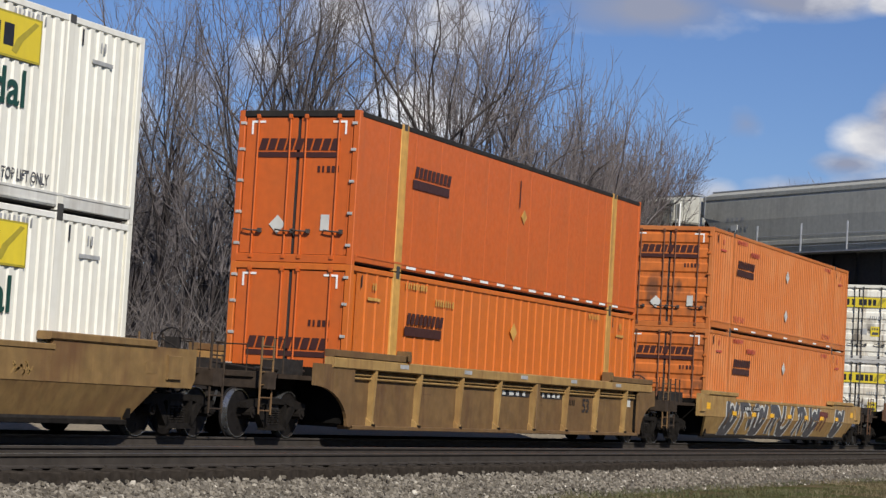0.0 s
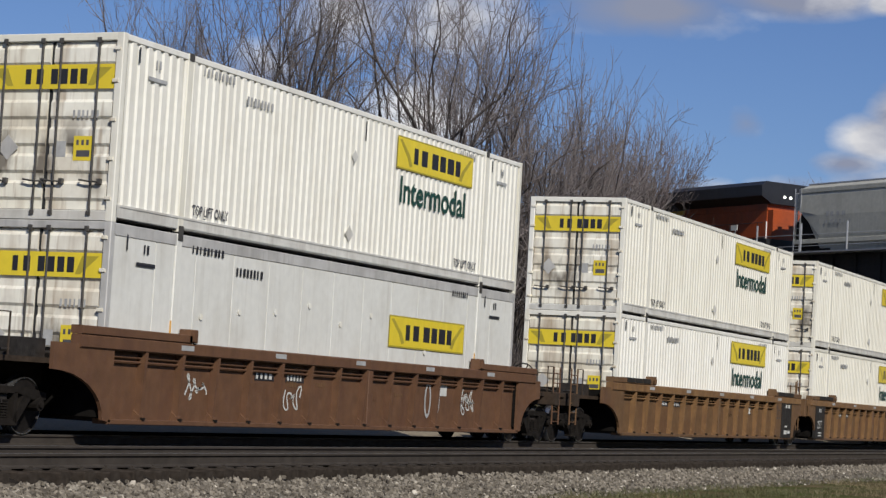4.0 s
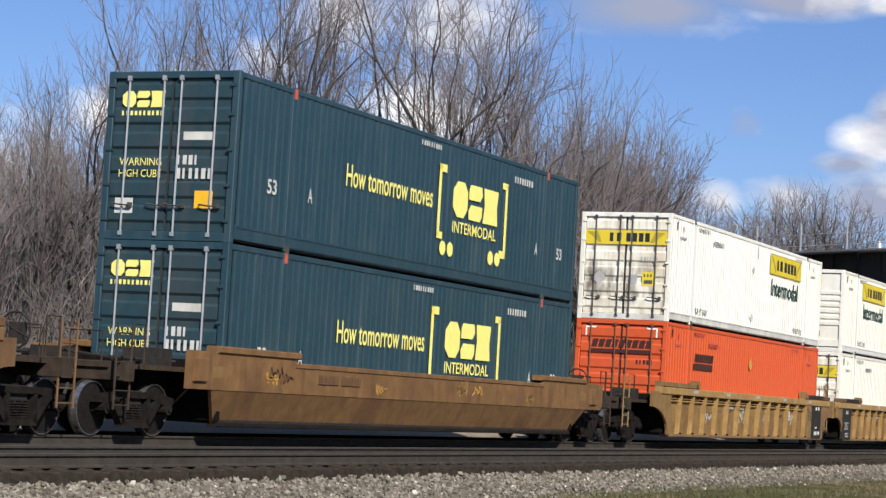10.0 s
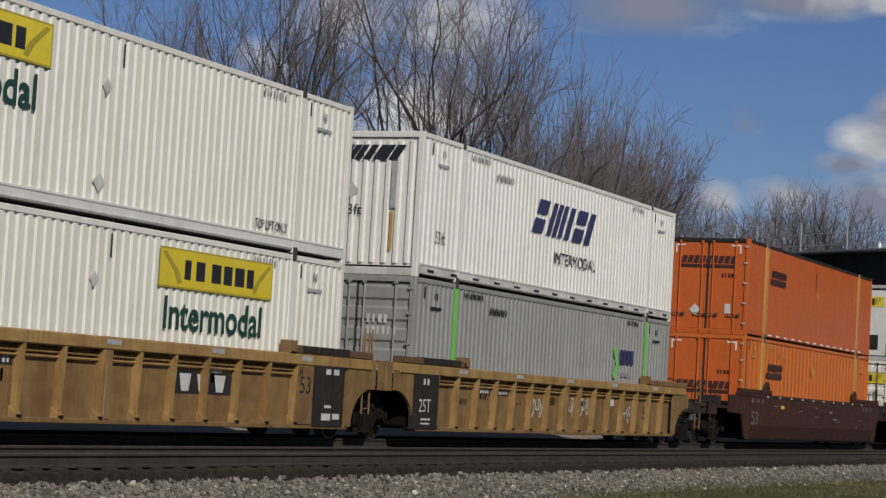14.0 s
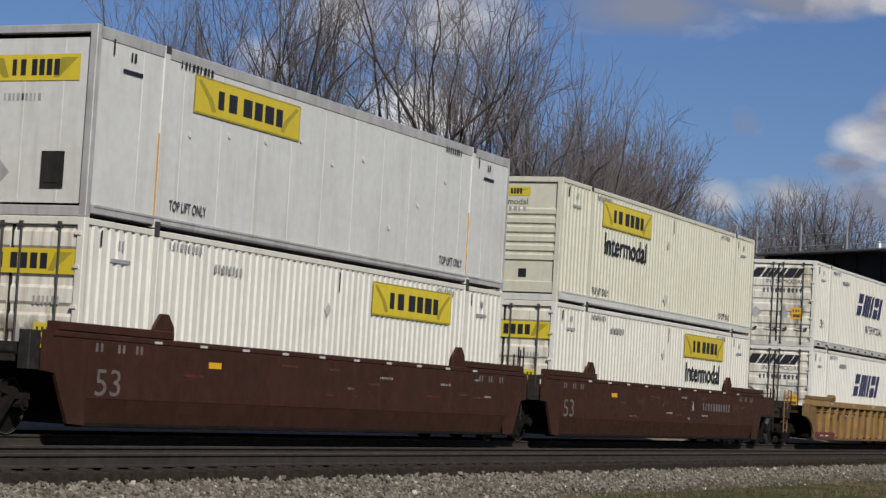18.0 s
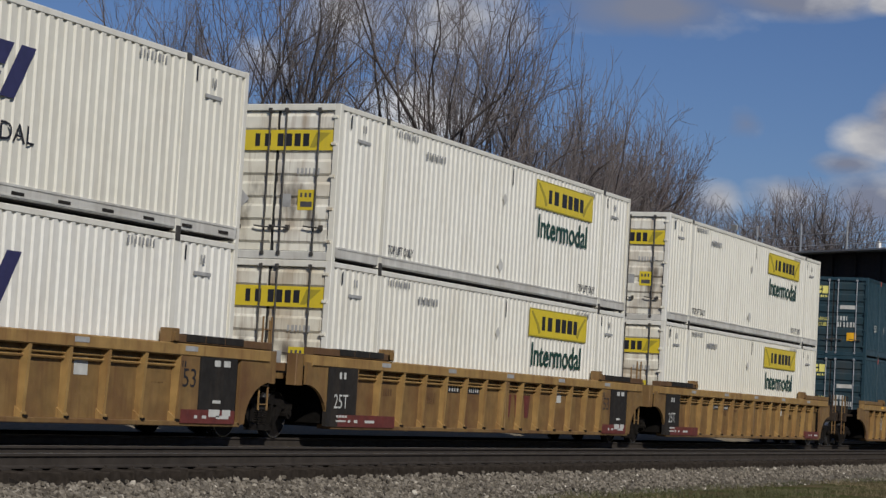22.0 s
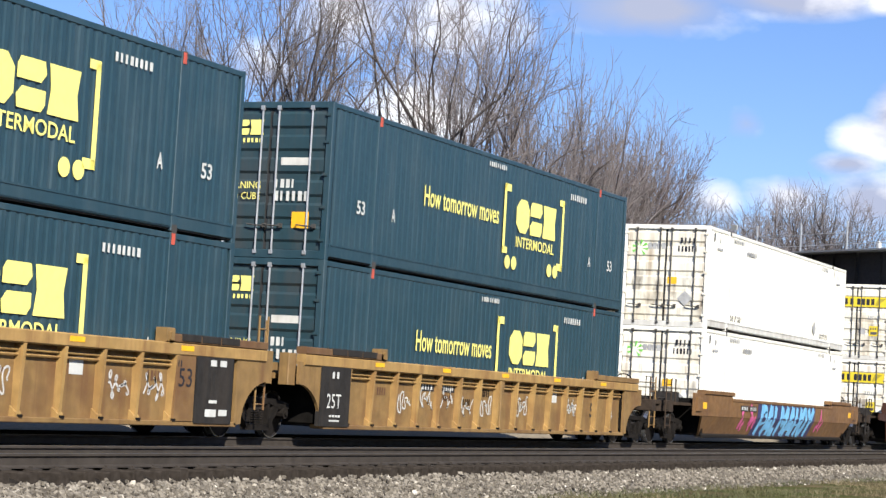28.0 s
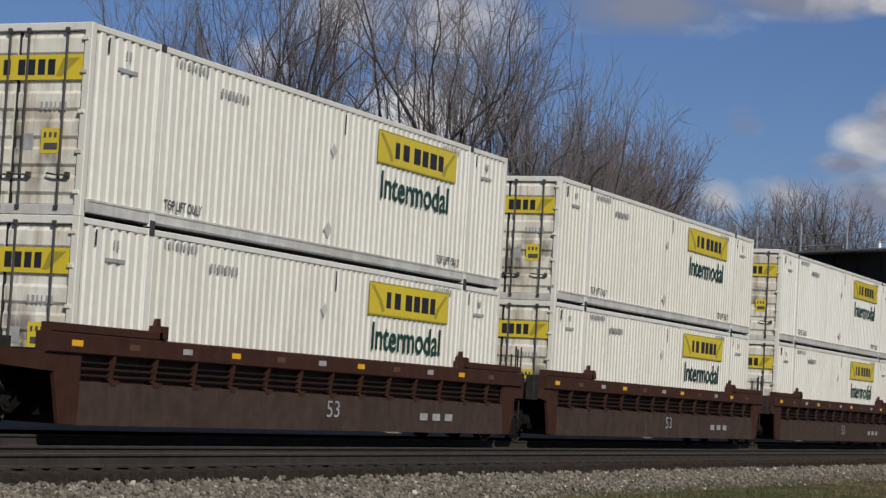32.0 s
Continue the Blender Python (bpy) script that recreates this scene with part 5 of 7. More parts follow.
def smooth_car(label, paint, seed, graffiti=""):
    """Well car with plain flanks that lean in below a crease, coupled at both ends."""
    c = thing("well_car", label, "railcar", "well cars of the train")
    low, top, mid, cr = 0.24, 1.42, 1.27, 0.82
    for sgn in (-1, 1):
        a, b = sorted((sgn * SIDE, sgn * (SIDE - 0.06)))
        part("side_plate", Shape().slab([(-9.5, 0.80), (9.75, 0.80), (9.85, 0.95), (9.85, top), (5.9, top), (5.8, mid), (-5.8, mid), (-5.9, top), (-9.5, top)], a, b), paint, c)
        part("lower_plate", lean_in(Shape().slab([(-8.2, low), (8.2, low), (8.75, cr), (-8.75, cr)], a, b)), paint, c)
        part("top_chord", Shape().cbox(-5.9, 5.9, *sorted((sgn * (SIDE + 0.02), sgn * 1.32)), mid - 0.02, mid + 0.07), paint, c)
        part("bottom_sill", Shape().cbox(-8.2, 8.2, *sorted((sgn * (SIDE - 0.18), sgn * 1.15)), low - 0.05, low + 0.03), TRUCK, c)
        for e in (-1, 1):
            part("shoulder", Shape().cbox(*sorted((e * 5.75, e * 8.6)), *sorted((sgn * (SIDE + 0.04), sgn * 1.3)), top - 0.02, top + 0.10, 0.02), paint, c)
            part("reflector", Shape().box(*sorted((e * 8.35, e * 8.7)), *sorted((sgn * (SIDE + 0.004), sgn * SIDE)), 1.0, 1.18), AMBER if seed != 7 else TAN, c, "yellow reflector plate")
            part("step_bracket", Shape().cbox(*sorted((e * 8.95, e * 9.35)), *sorted((sgn * (SIDE + 0.05), sgn * SIDE)), 0.92, 1.3), paint, c)
    part("well_floor", Shape().box(-8.1, 8.1, -1.3, 1.3, low, 0.34), IRON, c)
    ends(c, "coupled", "coupled", paint, low=GRIME)
    y = -SIDE - 0.006
    rng = random.Random(seed)
    if graffiti == "script":
        def spray(lines, w, material, d, label):
            s = Shape()
            for k, pts in enumerate(lines):
                stroke(s, pts, w, y - d - 0.0006 * k)
            s.v = [(px, py, min(1.26, max(0.27, pz))) for px, py, pz in s.v]
            part("spray_paint", lean_in(s), material, c, label)
        for i in range(9):
            x = -7.0 + i * 1.62 + rng.uniform(-0.15, 0.15)
            if 3.4 < x < 5.2:
                continue
            tilt, dip, hook = rng.uniform(0.12, 0.4), rng.uniform(0.32, 0.45), rng.uniform(0.3, 0.6)
            leg = [(x + tilt * t + 0.08 * math.sin(5 * t + i), 0.34 + 0.98 * t) for t in np.linspace(0, 1, 14)]
            swoop = [(x - 0.1 + 1.3 * t, dip + 0.12 - 0.16 * math.sin(3.3 * t) + 0.75 * t ** 3.2) for t in np.linspace(0, 1, 16)]
            loop = [(x + 0.62 + hook * 0.42 * math.cos(q), 0.74 + 0.26 * math.sin(q)) for q in np.linspace(0.4, 4.8, 16)]
            if i % 2:
                swoop = [(px, 1.25 - 0.75 * (pz - 0.3)) for px, pz in swoop]
            lines = [leg, swoop] + ([loop] if i % 3 != 1 else [])
            w = rng.uniform(0.11, 0.16)
            spray(lines, w + 0.075, PALE_INK, 0.004, "pale sprayed outline")
            spray(lines, w, GRAPHITE_PAINT, 0.008, "dark grey sprayed strokes")
            spray([[(q[0] + 0.05, q[1]) for q in leg[3:9]]], 0.05, TAN_BROWN, 0.014, "brown shading in the strokes")
        s = Shape()
        for k in range(3):
            stroke(s, fine_line([(3.7 + k * 0.42, 0.5), (3.95 + k * 0.42, 1.0)]), 0.07, y - 0.006)
        stroke(s, fine_line([(3.75, 1.06), (5.1, 1.04)]), 0.09, y - 0.007)
        part("spray_paint", lean_in(s), RED_PATCH, c, "dull red painted strokes")
        for k in range(7):
            part("yellow_plate", shared(f"yellow_plate_{k}", lambda: Shape().box(-6.2 + k * 2.05, -5.82 + k * 2.05, y - 0.022, y, 0.86, 0.98), AMBER), AMBER, c, "small yellow plate")
    if graffiti == "block":
        s = Shape()
        edge = [-3.45, -3.0, -2.2, -1.1, 0.3, 1.6, 2.8, 3.4]
        for k, (x0, x1) in enumerate(zip(edge[:-1], edge[1:])):
            for z0, z1 in ((0.27, 0.5), (0.5, 0.82), (0.82, 1.24)):
                s.add([(x0 + 0.25 * z0, y - 0.004, z0), (x1 + 0.25 * z0, y - 0.004, z0), (x1 + 0.25 * z1, y - 0.004, z1), (x0 + 0.25 * z1, y - 0.004, z1)], [(0, 1, 2, 3)])
        part("spray_ground", lean_in(s), NAVY, c, "dark blue ground of the sprayed letters")
        x = -3.0
        for ch in "PALM AHOY":
            if ch == " ":
                x += 0.12
                continue
            w = 0.87 if ch == "M" else 0.71
            s = Shape()
            for k, line in enumerate(GLYPHS[ch]):
                stroke(s, fine_line([(x + px * w + 0.28 * pz, 0.31 + 0.90 * pz) for px, pz in line], 6), 0.135, y - 0.010 - 0.0015 * k)
            rim = Shape()
            for k, line in enumerate(GLYPHS[ch]):
                stroke(rim, fine_line([(x + px * w + 0.28 * pz + 0.03, 0.31 + 0.90 * pz - 0.015) for px, pz in line], 6), 0.172, y - 0.0065 - 0.0006 * k)
            part("letter_rim", lean_in(rim), GRAPHITE_PAINT, c, "dark sprayed edge of the letter")
            part("sprayed_letter", lean_in(s), SKY_BLUE_PAINT, c, "sky-blue sprayed letter")
            x += w + 0.04
        s = Shape()
        for i in range(22):
            x = rng.choice((-4.9, -4.0, -3.7, 3.9, 4.3)) + rng.random() * 0.4
            q = rng.random() * 6
            z = 0.42 + rng.random() * 0.6
            stroke(s, [(x, z), (x + 0.10 * math.cos(q), z + 0.12), (x + 0.05, z + 0.24)], 0.04 + 0.05 * rng.random(), y - 0.008 - 0.0002 * i)
        part("spray_dots", lean_in(s), PINK_PAINT, c, "pink sprayed flecks")
    if not graffiti:
        for k in range(9):
            x, z = rng.uniform(-7.5, 7.5), rng.uniform(0.9, 1.15)
            scrawl(c, x, z - 0.08, 0.45, 0.22, rng.choice((OCHRE, TAN_PALE, BROWN, TAN)), seed * 20 + k, y, "worn paint marks on the flank")
    part("number_panel", Shape().box(-5.0, -4.25, y - 0.016, y - 0.002, 1.00, 1.16).box(-4.1, -3.35, y - 0.016, y - 0.002, 1.00, 1.16), BLACK if graffiti else TAN_BROWN, c)
    part("number_mark", bars(-4.95, -4.3, 1.03, 1.13, y - 0.018, 4).add(*(lambda q: (q.v, q.f))(bars(-4.05, -3.4, 1.03, 1.13, y - 0.018, 6))), PALE_INK if graffiti else BROWN, c)
    return c


def maroon_car(label, left, right, seed):
    """Smooth dark maroon well car with hexagonal guide plates."""
    c = thing("well_car", label, "railcar", "well cars of the train")
    low, top, paint = 0.18, 1.54, MAROON
    for sgn in (-1, 1):
        a, b = sorted((sgn * SIDE, sgn * (SIDE - 0.06)))
        part("side_plate", Shape().box(-8.06, 8.06, a, b, 0.58, top), paint, c)
        part("lower_plate", lean_in(Shape().box(-8.06, 8.06, a, b, 0.40, 0.60).box(-8.06, 8.06, a, b, low, 0.40), 0.13, 0.58, low), paint, c)
        part("top_chord", Shape().cbox(-9.0, 9.0, *sorted((sgn * (SIDE + 0.015), sgn * 1.32)), top - 0.1, top, 0.02), paint, c)
        part("bottom_sill", Shape().cbox(-8.1, 8.1, *sorted((sgn * (SIDE - 0.12), sgn * 1.2)), low - 0.03, low + 0.05), TRUCK, c)
        for e, kind in ((-1, left), (1, right)):
            ring = [(e * 8.06, low), (e * 8.06, top - 0.08), (e * (10.2 if kind == "coupled" else 9.2), top - 0.08), (e * (10.2 if kind == "coupled" else 9.2), 0.95), (e * 8.9, 0.92), (e * 8.5, low + 0.02)]
            part("end_plate", Shape().slab(ring, *sorted((sgn * (SIDE - 0.004), sgn * (SIDE - 0.06)))), paint, c)
        for k in range(10):
            part("reflector", Shape().box(-6.3 + k * 1.38, -6.08 + k * 1.38, *sorted((sgn * (SIDE + 0.019), sgn * SIDE)), 1.46, 1.50), PALE_INK, c)
    part("well_floor", Shape().box(-8.1, 8.1, -1.3, 1.3, low, 0.32), IRON, c)
    guide(c, -8.9, -5.75, paint, top + 0.003, paint, True)
    guide(c, 5.75, 8.9, paint, top + 0.003, paint, True)
    ends(c, left, right, paint, low=IRON)
    y, rng = -SIDE - 0.005, random.Random(seed)
    words(c, "53", -7.85, 0.62, 0.68, 0.40, y, FAINT_INK)
    for k in range(14):
        x, z = -7.3 + rng.random() * 14.2, 0.64 + rng.random() * 0.66
        w = 0.15 + 0.35 * rng.random()
        part("stencil_mark", bars(x, x + w * 1.3, z, z + 0.045, y, rng.randint(4, 9)), rng.choice((FAINT_INK, RED_PATCH, FADED, BROWN)), c)
    part("notice_panel", Shape().box(-4.6, -4.2, y - 0.002, y, 1.14, 1.24), AMBER, c)
    if seed == 3:
        words(c, "A", 1.9, 0.92, 0.2, 0.26, y, PALE_INK)
        part("number_mark", bars(2.9, 5.6, 0.94, 1.15, y, 11), FAINT_INK, c)
        for x in (-2.6, -0.6, 1.2, 5.9):
            scrawl(c, x, 0.95, 0.45, 0.24, BROWN, int(x * 10) + 50, y, "rusty rubbed patch")
    for k in range(6):
        x = (-7.9, -7.3, -6.8, 6.5, 7.0, 7.6)[k]
        part("stencil_mark", bars(x, x + 0.26, 1.27, 1.40, y, 2, 0.5), FAINT_INK, c)
    return c


def ledge_car(label, left, right, seed):
    """Maroon well car with a deep top chord over a set-back lower wall."""
    c = thing("well_car", label, "railcar", "well cars of the train")
    low, top, paint = 0.18, 1.52, MAROON
    for sgn in (-1, 1):
        part("side_plate", Shape().box(-8.06, 8.06, *sorted((sgn * (SIDE - 0.12), sgn * (SIDE - 0.15))), low, top - 0.1), paint, c)
        part("top_chord", Shape().cbox(-9.0, 9.0, *sorted((sgn * (SIDE + 0.02), sgn * 1.32)), top - 0.3, top, 0.02), paint, c)
        part("lower_panel", Shape().slab([(-8.1, low), (8.1, low), (8.0, 0.82), (-8.0, 0.82)], *sorted((sgn * (SIDE - 0.01), sgn * (SIDE - 0.12)))), DUST_MAROON, c)
        for z in (0.90, 1.0, 1.1):
            part("pipe", Shape().tube([(-8.0, sgn * (SIDE - 0.08), z), (8.0, sgn * (SIDE - 0.08), z)], 0.022, 6), TRUCK, c)
        for i in range(13):
            r = part("rib", shared(f"ledge_rib_{sgn}", lambda: rib_shape(0.80, top - 0.28, sgn), paint), paint, c)
            r.location = (-7.2 + i * 1.2, 0, 0)
            g = part("gusset", shared(f"gusset_{sgn}", lambda: Shape().slab([(-0.07, 0.78), (0.07, 0.78), (0.16, 0.86), (-0.16, 0.86)], *sorted((sgn * (SIDE - 0.0), sgn * (SIDE - 0.1)))), paint), paint, c)
            g.location = (-7.2 + i * 1.2, 0, 0)
        for e, kind in ((-1, left), (1, right)):
            reach = 10.0 if kind == "coupled" else 9.2
            ring = [(e * 8.06, low), (e * 8.06, top - 0.28), (e * reach, top - 0.28), (e * reach, 1.0), (e * 8.75, 0.95), (e * 8.55, low + 0.02)]
            part("end_plate", Shape().slab(ring, *sorted((sgn * (SIDE - 0.03), sgn * (SIDE - 0.09)))), paint, c)
        for k in range(11):
            part("reflector", Shape().box(-8.4 + k * 1.55, -8.12 + k * 1.55, *sorted((sgn * (SIDE + 0.025), sgn * SIDE)), 1.33, 1.42), (AMBER, BROWN, FADED)[k % 3], c)
    part("well_floor", Shape().box(-8.1, 8.1, -1.3, 1.3, low, 0.32), IRON, c)
    for x0, x1 in ((-8.9, -5.9), (5.9, 8.9)):
        guide(c, x0, x1, paint, top + 0.003, paint)
        inner = x1 if x0 < 0 else x0
        for sgn in (-1, 1):
            part("guide_plate", Shape().slab([(inner - 0.14, top), (inner + 0.12, top), (inner + 0.06, top + 0.34), (inner - 0.04, top + 0.34)], *sorted((sgn * 1.36, sgn * 1.42))), paint, c)
    ends(c, left, right, paint, low=IRON)
    words(c, "53", -0.2, 0.42, 0.5, 0.3, -SIDE - 0.004, FADED)
    part("stencil_mark", bars(3.8, 5.6, 0.42, 0.56, -SIDE - 0.003, 3, 0.4), FADED, c)
    return c


# ---- ground and tracks ----
def sheet(name, profile, x0, x1, material, label, category, nx=2, uneven=0.0):
    """A strip of ground: the (y, z) profile drawn out along x."""
    s, xs = Shape(), [x0 + (x1 - x0) * i / (nx - 1) for i in range(nx)]
    k = len(profile)
    for x in xs:
        for y, z in profile:
            s.v.append((x, y, z + (uneven * noise.noise(Vector((x * 0.35, y * 0.35, 0))) if uneven else 0)))
    s.f = [(i * k + j, (i + 1) * k + j, (i + 1) * k + j + 1, i * k + j + 1) for i in range(nx - 1) for j in range(k - 1)]
    ob = new(name, s.mesh(name, material))
    return tagged(ob, label, category, kind="structure")


NEAR_Y = -4.36
sheet("ground", [(-2500, -0.66), (-60, -0.66), (-20, -0.64), (-9, -0.62), (-6.2, -0.63), (3.2, -0.5), (4.2, -0.24), (8, -0.1), (12, 0.0), (20, 0.2), (35, 0.4), (80, 0.8), (2500, 1.0)], -2500, 3000, EARTH, "grassy ground with dry winter turf", "ground")

# ground strip with the shade behind the train put into its colour
sheet("litter_strip", [(3.6, -0.28), (4.3, -0.215), (8, -0.08), (12, 0.03), (20, 0.23), (30, 0.38)], -300, 500, LITTER_SHADE, "leaf litter and soil along the far side, darkened as shade", "ground")


def ballast_bed():
    prof = [(-6.45, -0.64), (-6.1, -0.50), (-5.74, -0.335), (-5.6, -0.315), (-5.32, -0.235), (-5.2, -0.225), (3.4, -0.225), (4.3, -0.3), (4.8, -0.4)]
    ob = sheet("ballast_bed", prof, -470, 620, BALLAST, "bed of pale limestone ballast under both tracks", "ballast")
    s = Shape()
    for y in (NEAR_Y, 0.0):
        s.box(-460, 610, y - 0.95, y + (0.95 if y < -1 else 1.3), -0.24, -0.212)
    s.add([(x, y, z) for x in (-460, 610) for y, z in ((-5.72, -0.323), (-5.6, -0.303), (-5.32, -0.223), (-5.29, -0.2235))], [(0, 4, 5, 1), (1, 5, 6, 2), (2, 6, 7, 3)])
    part("fresh_strip", Shape().slab([(1.32, -0.5), (1.32, -0.216), (2.4, -0.14), (3.6, -0.02), (7.5, 0.03), (9.5, -0.02), (9.5, -0.5)], -460, 610, axis=0), PALE_BALLAST, ob, "fresh pale ballast on the far side")
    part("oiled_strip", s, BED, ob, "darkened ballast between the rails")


ballast_bed()


def stone_field():
    """Loose ballast stones on the shoulder and round the tie ends of the near track."""
    rng = np.random.default_rng(4)
    n, m = 26000, 9000
    x = np.concatenate([13 + 95 * rng.random(n) ** 1.8, 13 + 95 * rng.random(m) ** 1.6])
    y = np.concatenate([-6.75 + 1.0 * rng.random(n), -6.0 + 0.40 * rng.random(m) ** 1.6])
    y[n:] += np.clip((x[n:] - 38) / 160, 0, 0.22)
    base = np.interp(y, [-6.8, -6.45, -6.1, -5.74, -5.6, -5.3], [-0.64, -0.62, -0.50, -0.335, -0.305, -0.225])
    size = 0.016 + 0.026 * rng.random(n + m) ** 1.6
    keep = (y > -6.45 + np.clip((x - 34) / 60, -0.3, 0.45)) | (rng.random(n + m) < 0.18)
    x, y, base, size = x[keep], y[keep], base[keep], size[keep]
    k = len(x)
    corners = np.array([(a, b, c) for c in (-1, 1) for b in (-1, 1) for a in (-1, 1)], float)
    quads = np.array([(0, 2, 3, 1), (4, 5, 7, 6), (0, 1, 5, 4), (2, 6, 7, 3), (0, 4, 6, 2), (1, 3, 7, 5)])
    v = corners[None] * (0.42 + 0.62 * rng.random((k, 8, 3))) * (0.65 + 0.5 * rng.random((k, 1, 3))) * size[:, None, None]
    for p, q in ((0, 1), (1, 2), (0, 2)):   # tumble each stone about all three axes
        a = rng.random(k)[:, None] * 6.28
        u, w = v[..., p].copy(), v[..., q].copy()
        v[..., p], v[..., q] = u * np.cos(a) - w * np.sin(a), u * np.sin(a) + w * np.cos(a)
    v += np.stack([x, y, base + size * 0.35], -1)[:, None]
    f = quads[None] + 8 * np.arange(k)[:, None, None]
    me = bpy.data.meshes.new("ballast_stones")
    me.from_pydata(v.reshape(-1, 3).tolist(), [], f.reshape(-1, 4).tolist())
    me.materials.append(CHIPS)
    tagged(new("ballast_stones", me), "loose pale grey ballast stones on the shoulder", "gravel", kind="stuff")


def chip_material():
    m = mat("broken_limestone", (0.192, 0.172, 0.140), 0.9, vary=0.28, grain=14, spec=0.1)
    nt = m.node_tree
    g, r, x = nt.nodes.new("ShaderNodeNewGeometry"), nt.nodes.new("ShaderNodeValToRGB"), nt.nodes.new("ShaderNodeMix")
    r.color_ramp.elements[0].color, r.color_ramp.elements[1].color = (0.40, 0.38, 0.37, 1), (1.25, 1.23, 1.20, 1)
    # the brightest few stones carry a sun sparkle in their colour
    e = r.color_ramp.elements.new(0.965)
    e.color = (1.3, 1.28, 1.25, 1)
    r.color_ramp.elements[2].color = (2.7, 2.75, 2.8, 1)
    x.data_type, x.blend_type = "RGBA", "MULTIPLY"
    x.inputs["Factor"].default_value = 1
    b = nt.nodes["Principled BSDF"]
    old = b.inputs["Base Color"].links[0].from_socket
    nt.links.new(g.outputs["Random Per Island"], r.inputs[0])
    nt.links.new(old, x.inputs["A"])
    nt.links.new(r.outputs[0], x.inputs["B"])
    nt.links.new(x.outputs["Result"], b.inputs["Base Color"])
    return m


CHIPS = chip_material()
stone_field()


def track(y, label):
    t = thing("railway_track", label, "railway track", kind="structure")
    prof = [(-0.075, -0.165), (0.075, -0.165), (0.075, -0.15), (0.012, -0.13), (0.012, -0.045), (0.036, -0.03), (0.036, -0.006), (0.028, -0.001), (-0.028, -0.001), (-0.036, -0.006), (-0.036, -0.03), (-0.012, -0.045), (-0.012, -0.13), (-0.075, -0.15)]
    for sgn in (-1, 1):
        yy = y + sgn * 0.7525
        r = part("rail", Shape().slab([(yy + a, b) for a, b in prof], -460, 610, axis=0), RAIL, t)
        part("rail_head", Shape().box(-460, 610, yy - 0.029, yy + 0.029, -0.002, 0.002), RAIL_TOP, r, "polished running surface")
    rng = random.Random(int(y * 10))
    for v in range(3):
        shared(f"tie_{v}", lambda: Shape().cbox(-0.115 + 0.008 * v, 0.115 - 0.006 * v, -1.30, 1.30, -0.36, -0.172, 0.02), TIE)
    for i in range(150):
        k = rng.randrange(3)
        ob = part("tie", CACHE[(f"tie_{k}", TIE.name)], TIE, t)
        ob.location = (14 + i * 0.53, y + rng.uniform(-0.05, 0.05), rng.uniform(-0.012, 0.004))
        ob.rotation_euler = (0, 0, rng.uniform(-0.02, 0.02))
        if 18 < ob.location.x < 60 and y < -1:
            for sgn in (-1, 1):
                p = part("tie_plate", shared("tie_plate", lambda: Shape().box(-0.09, 0.09, -0.18, 0.18, -0.174, -0.160).box(-0.05, -0.02, -0.13, -0.09, -0.165, -0.135).box(0.02, 0.05, 0.09, 0.13, -0.165, -0.135), RAIL), RAIL, ob)
                p.location = (0, sgn * 0.7525, 0)
    s = Shape()
    for i in range(-150, 500):
        x = 14 + i * 0.53
        if not 13.9 < x < 93.4:
            s.box(x - 0.11, x + 0.11, y - 1.3, y + 1.3, -0.34, -0.175)
    far = part("tie_row", s, TIE, t)
    tagged(far, kind="stuff")


track(NEAR_Y, "empty near track with rusty rails and weathered ties")
track(0.0, "track that carries the train, with rails on wooden ties")


def grass_field():
    rng = np.random.default_rng(9)
    n = 42000
    x = 16 + 70 * rng.random(n) ** 1.5
    y = -6.35 - 6.5 * rng.random(n) ** 1.4
    clump = np.array([noise.noise(Vector((a * 0.6, b * 0.9, 3))) for a, b in zip(x, y)])
    keep = clump > -0.25
    x, y, clump = x[keep], y[keep], clump[keep]
    k = len(x)
    h = (0.035 + 0.075 * rng.random(k)) * (1 + 0.7 * clump)
    a = rng.random(k) * 6.28
    w = 0.006 + 0.006 * rng.random(k)
    lean = 0.05 * rng.standard_normal((k, 2))
    z = np.full(k, -0.635)
    p0 = np.stack([x - w * np.cos(a), y - w * np.sin(a), z], -1)
    p1 = np.stack([x + w * np.cos(a), y + w * np.sin(a), z], -1)
    p2 = np.stack([x + lean[:, 0], y + lean[:, 1], z + h], -1)
    v = np.stack([p0, p1, p2], 1).reshape(-1, 3)
    me = bpy.data.meshes.new("grass")
    me.from_pydata(v.tolist(), [], np.arange(3 * k).reshape(-1, 3).tolist())
    me.materials.append(GRASS)
    tagged(new("grass", me), "short green and straw-coloured winter grass beside the ballast", "grass", kind="stuff")


grass_field()


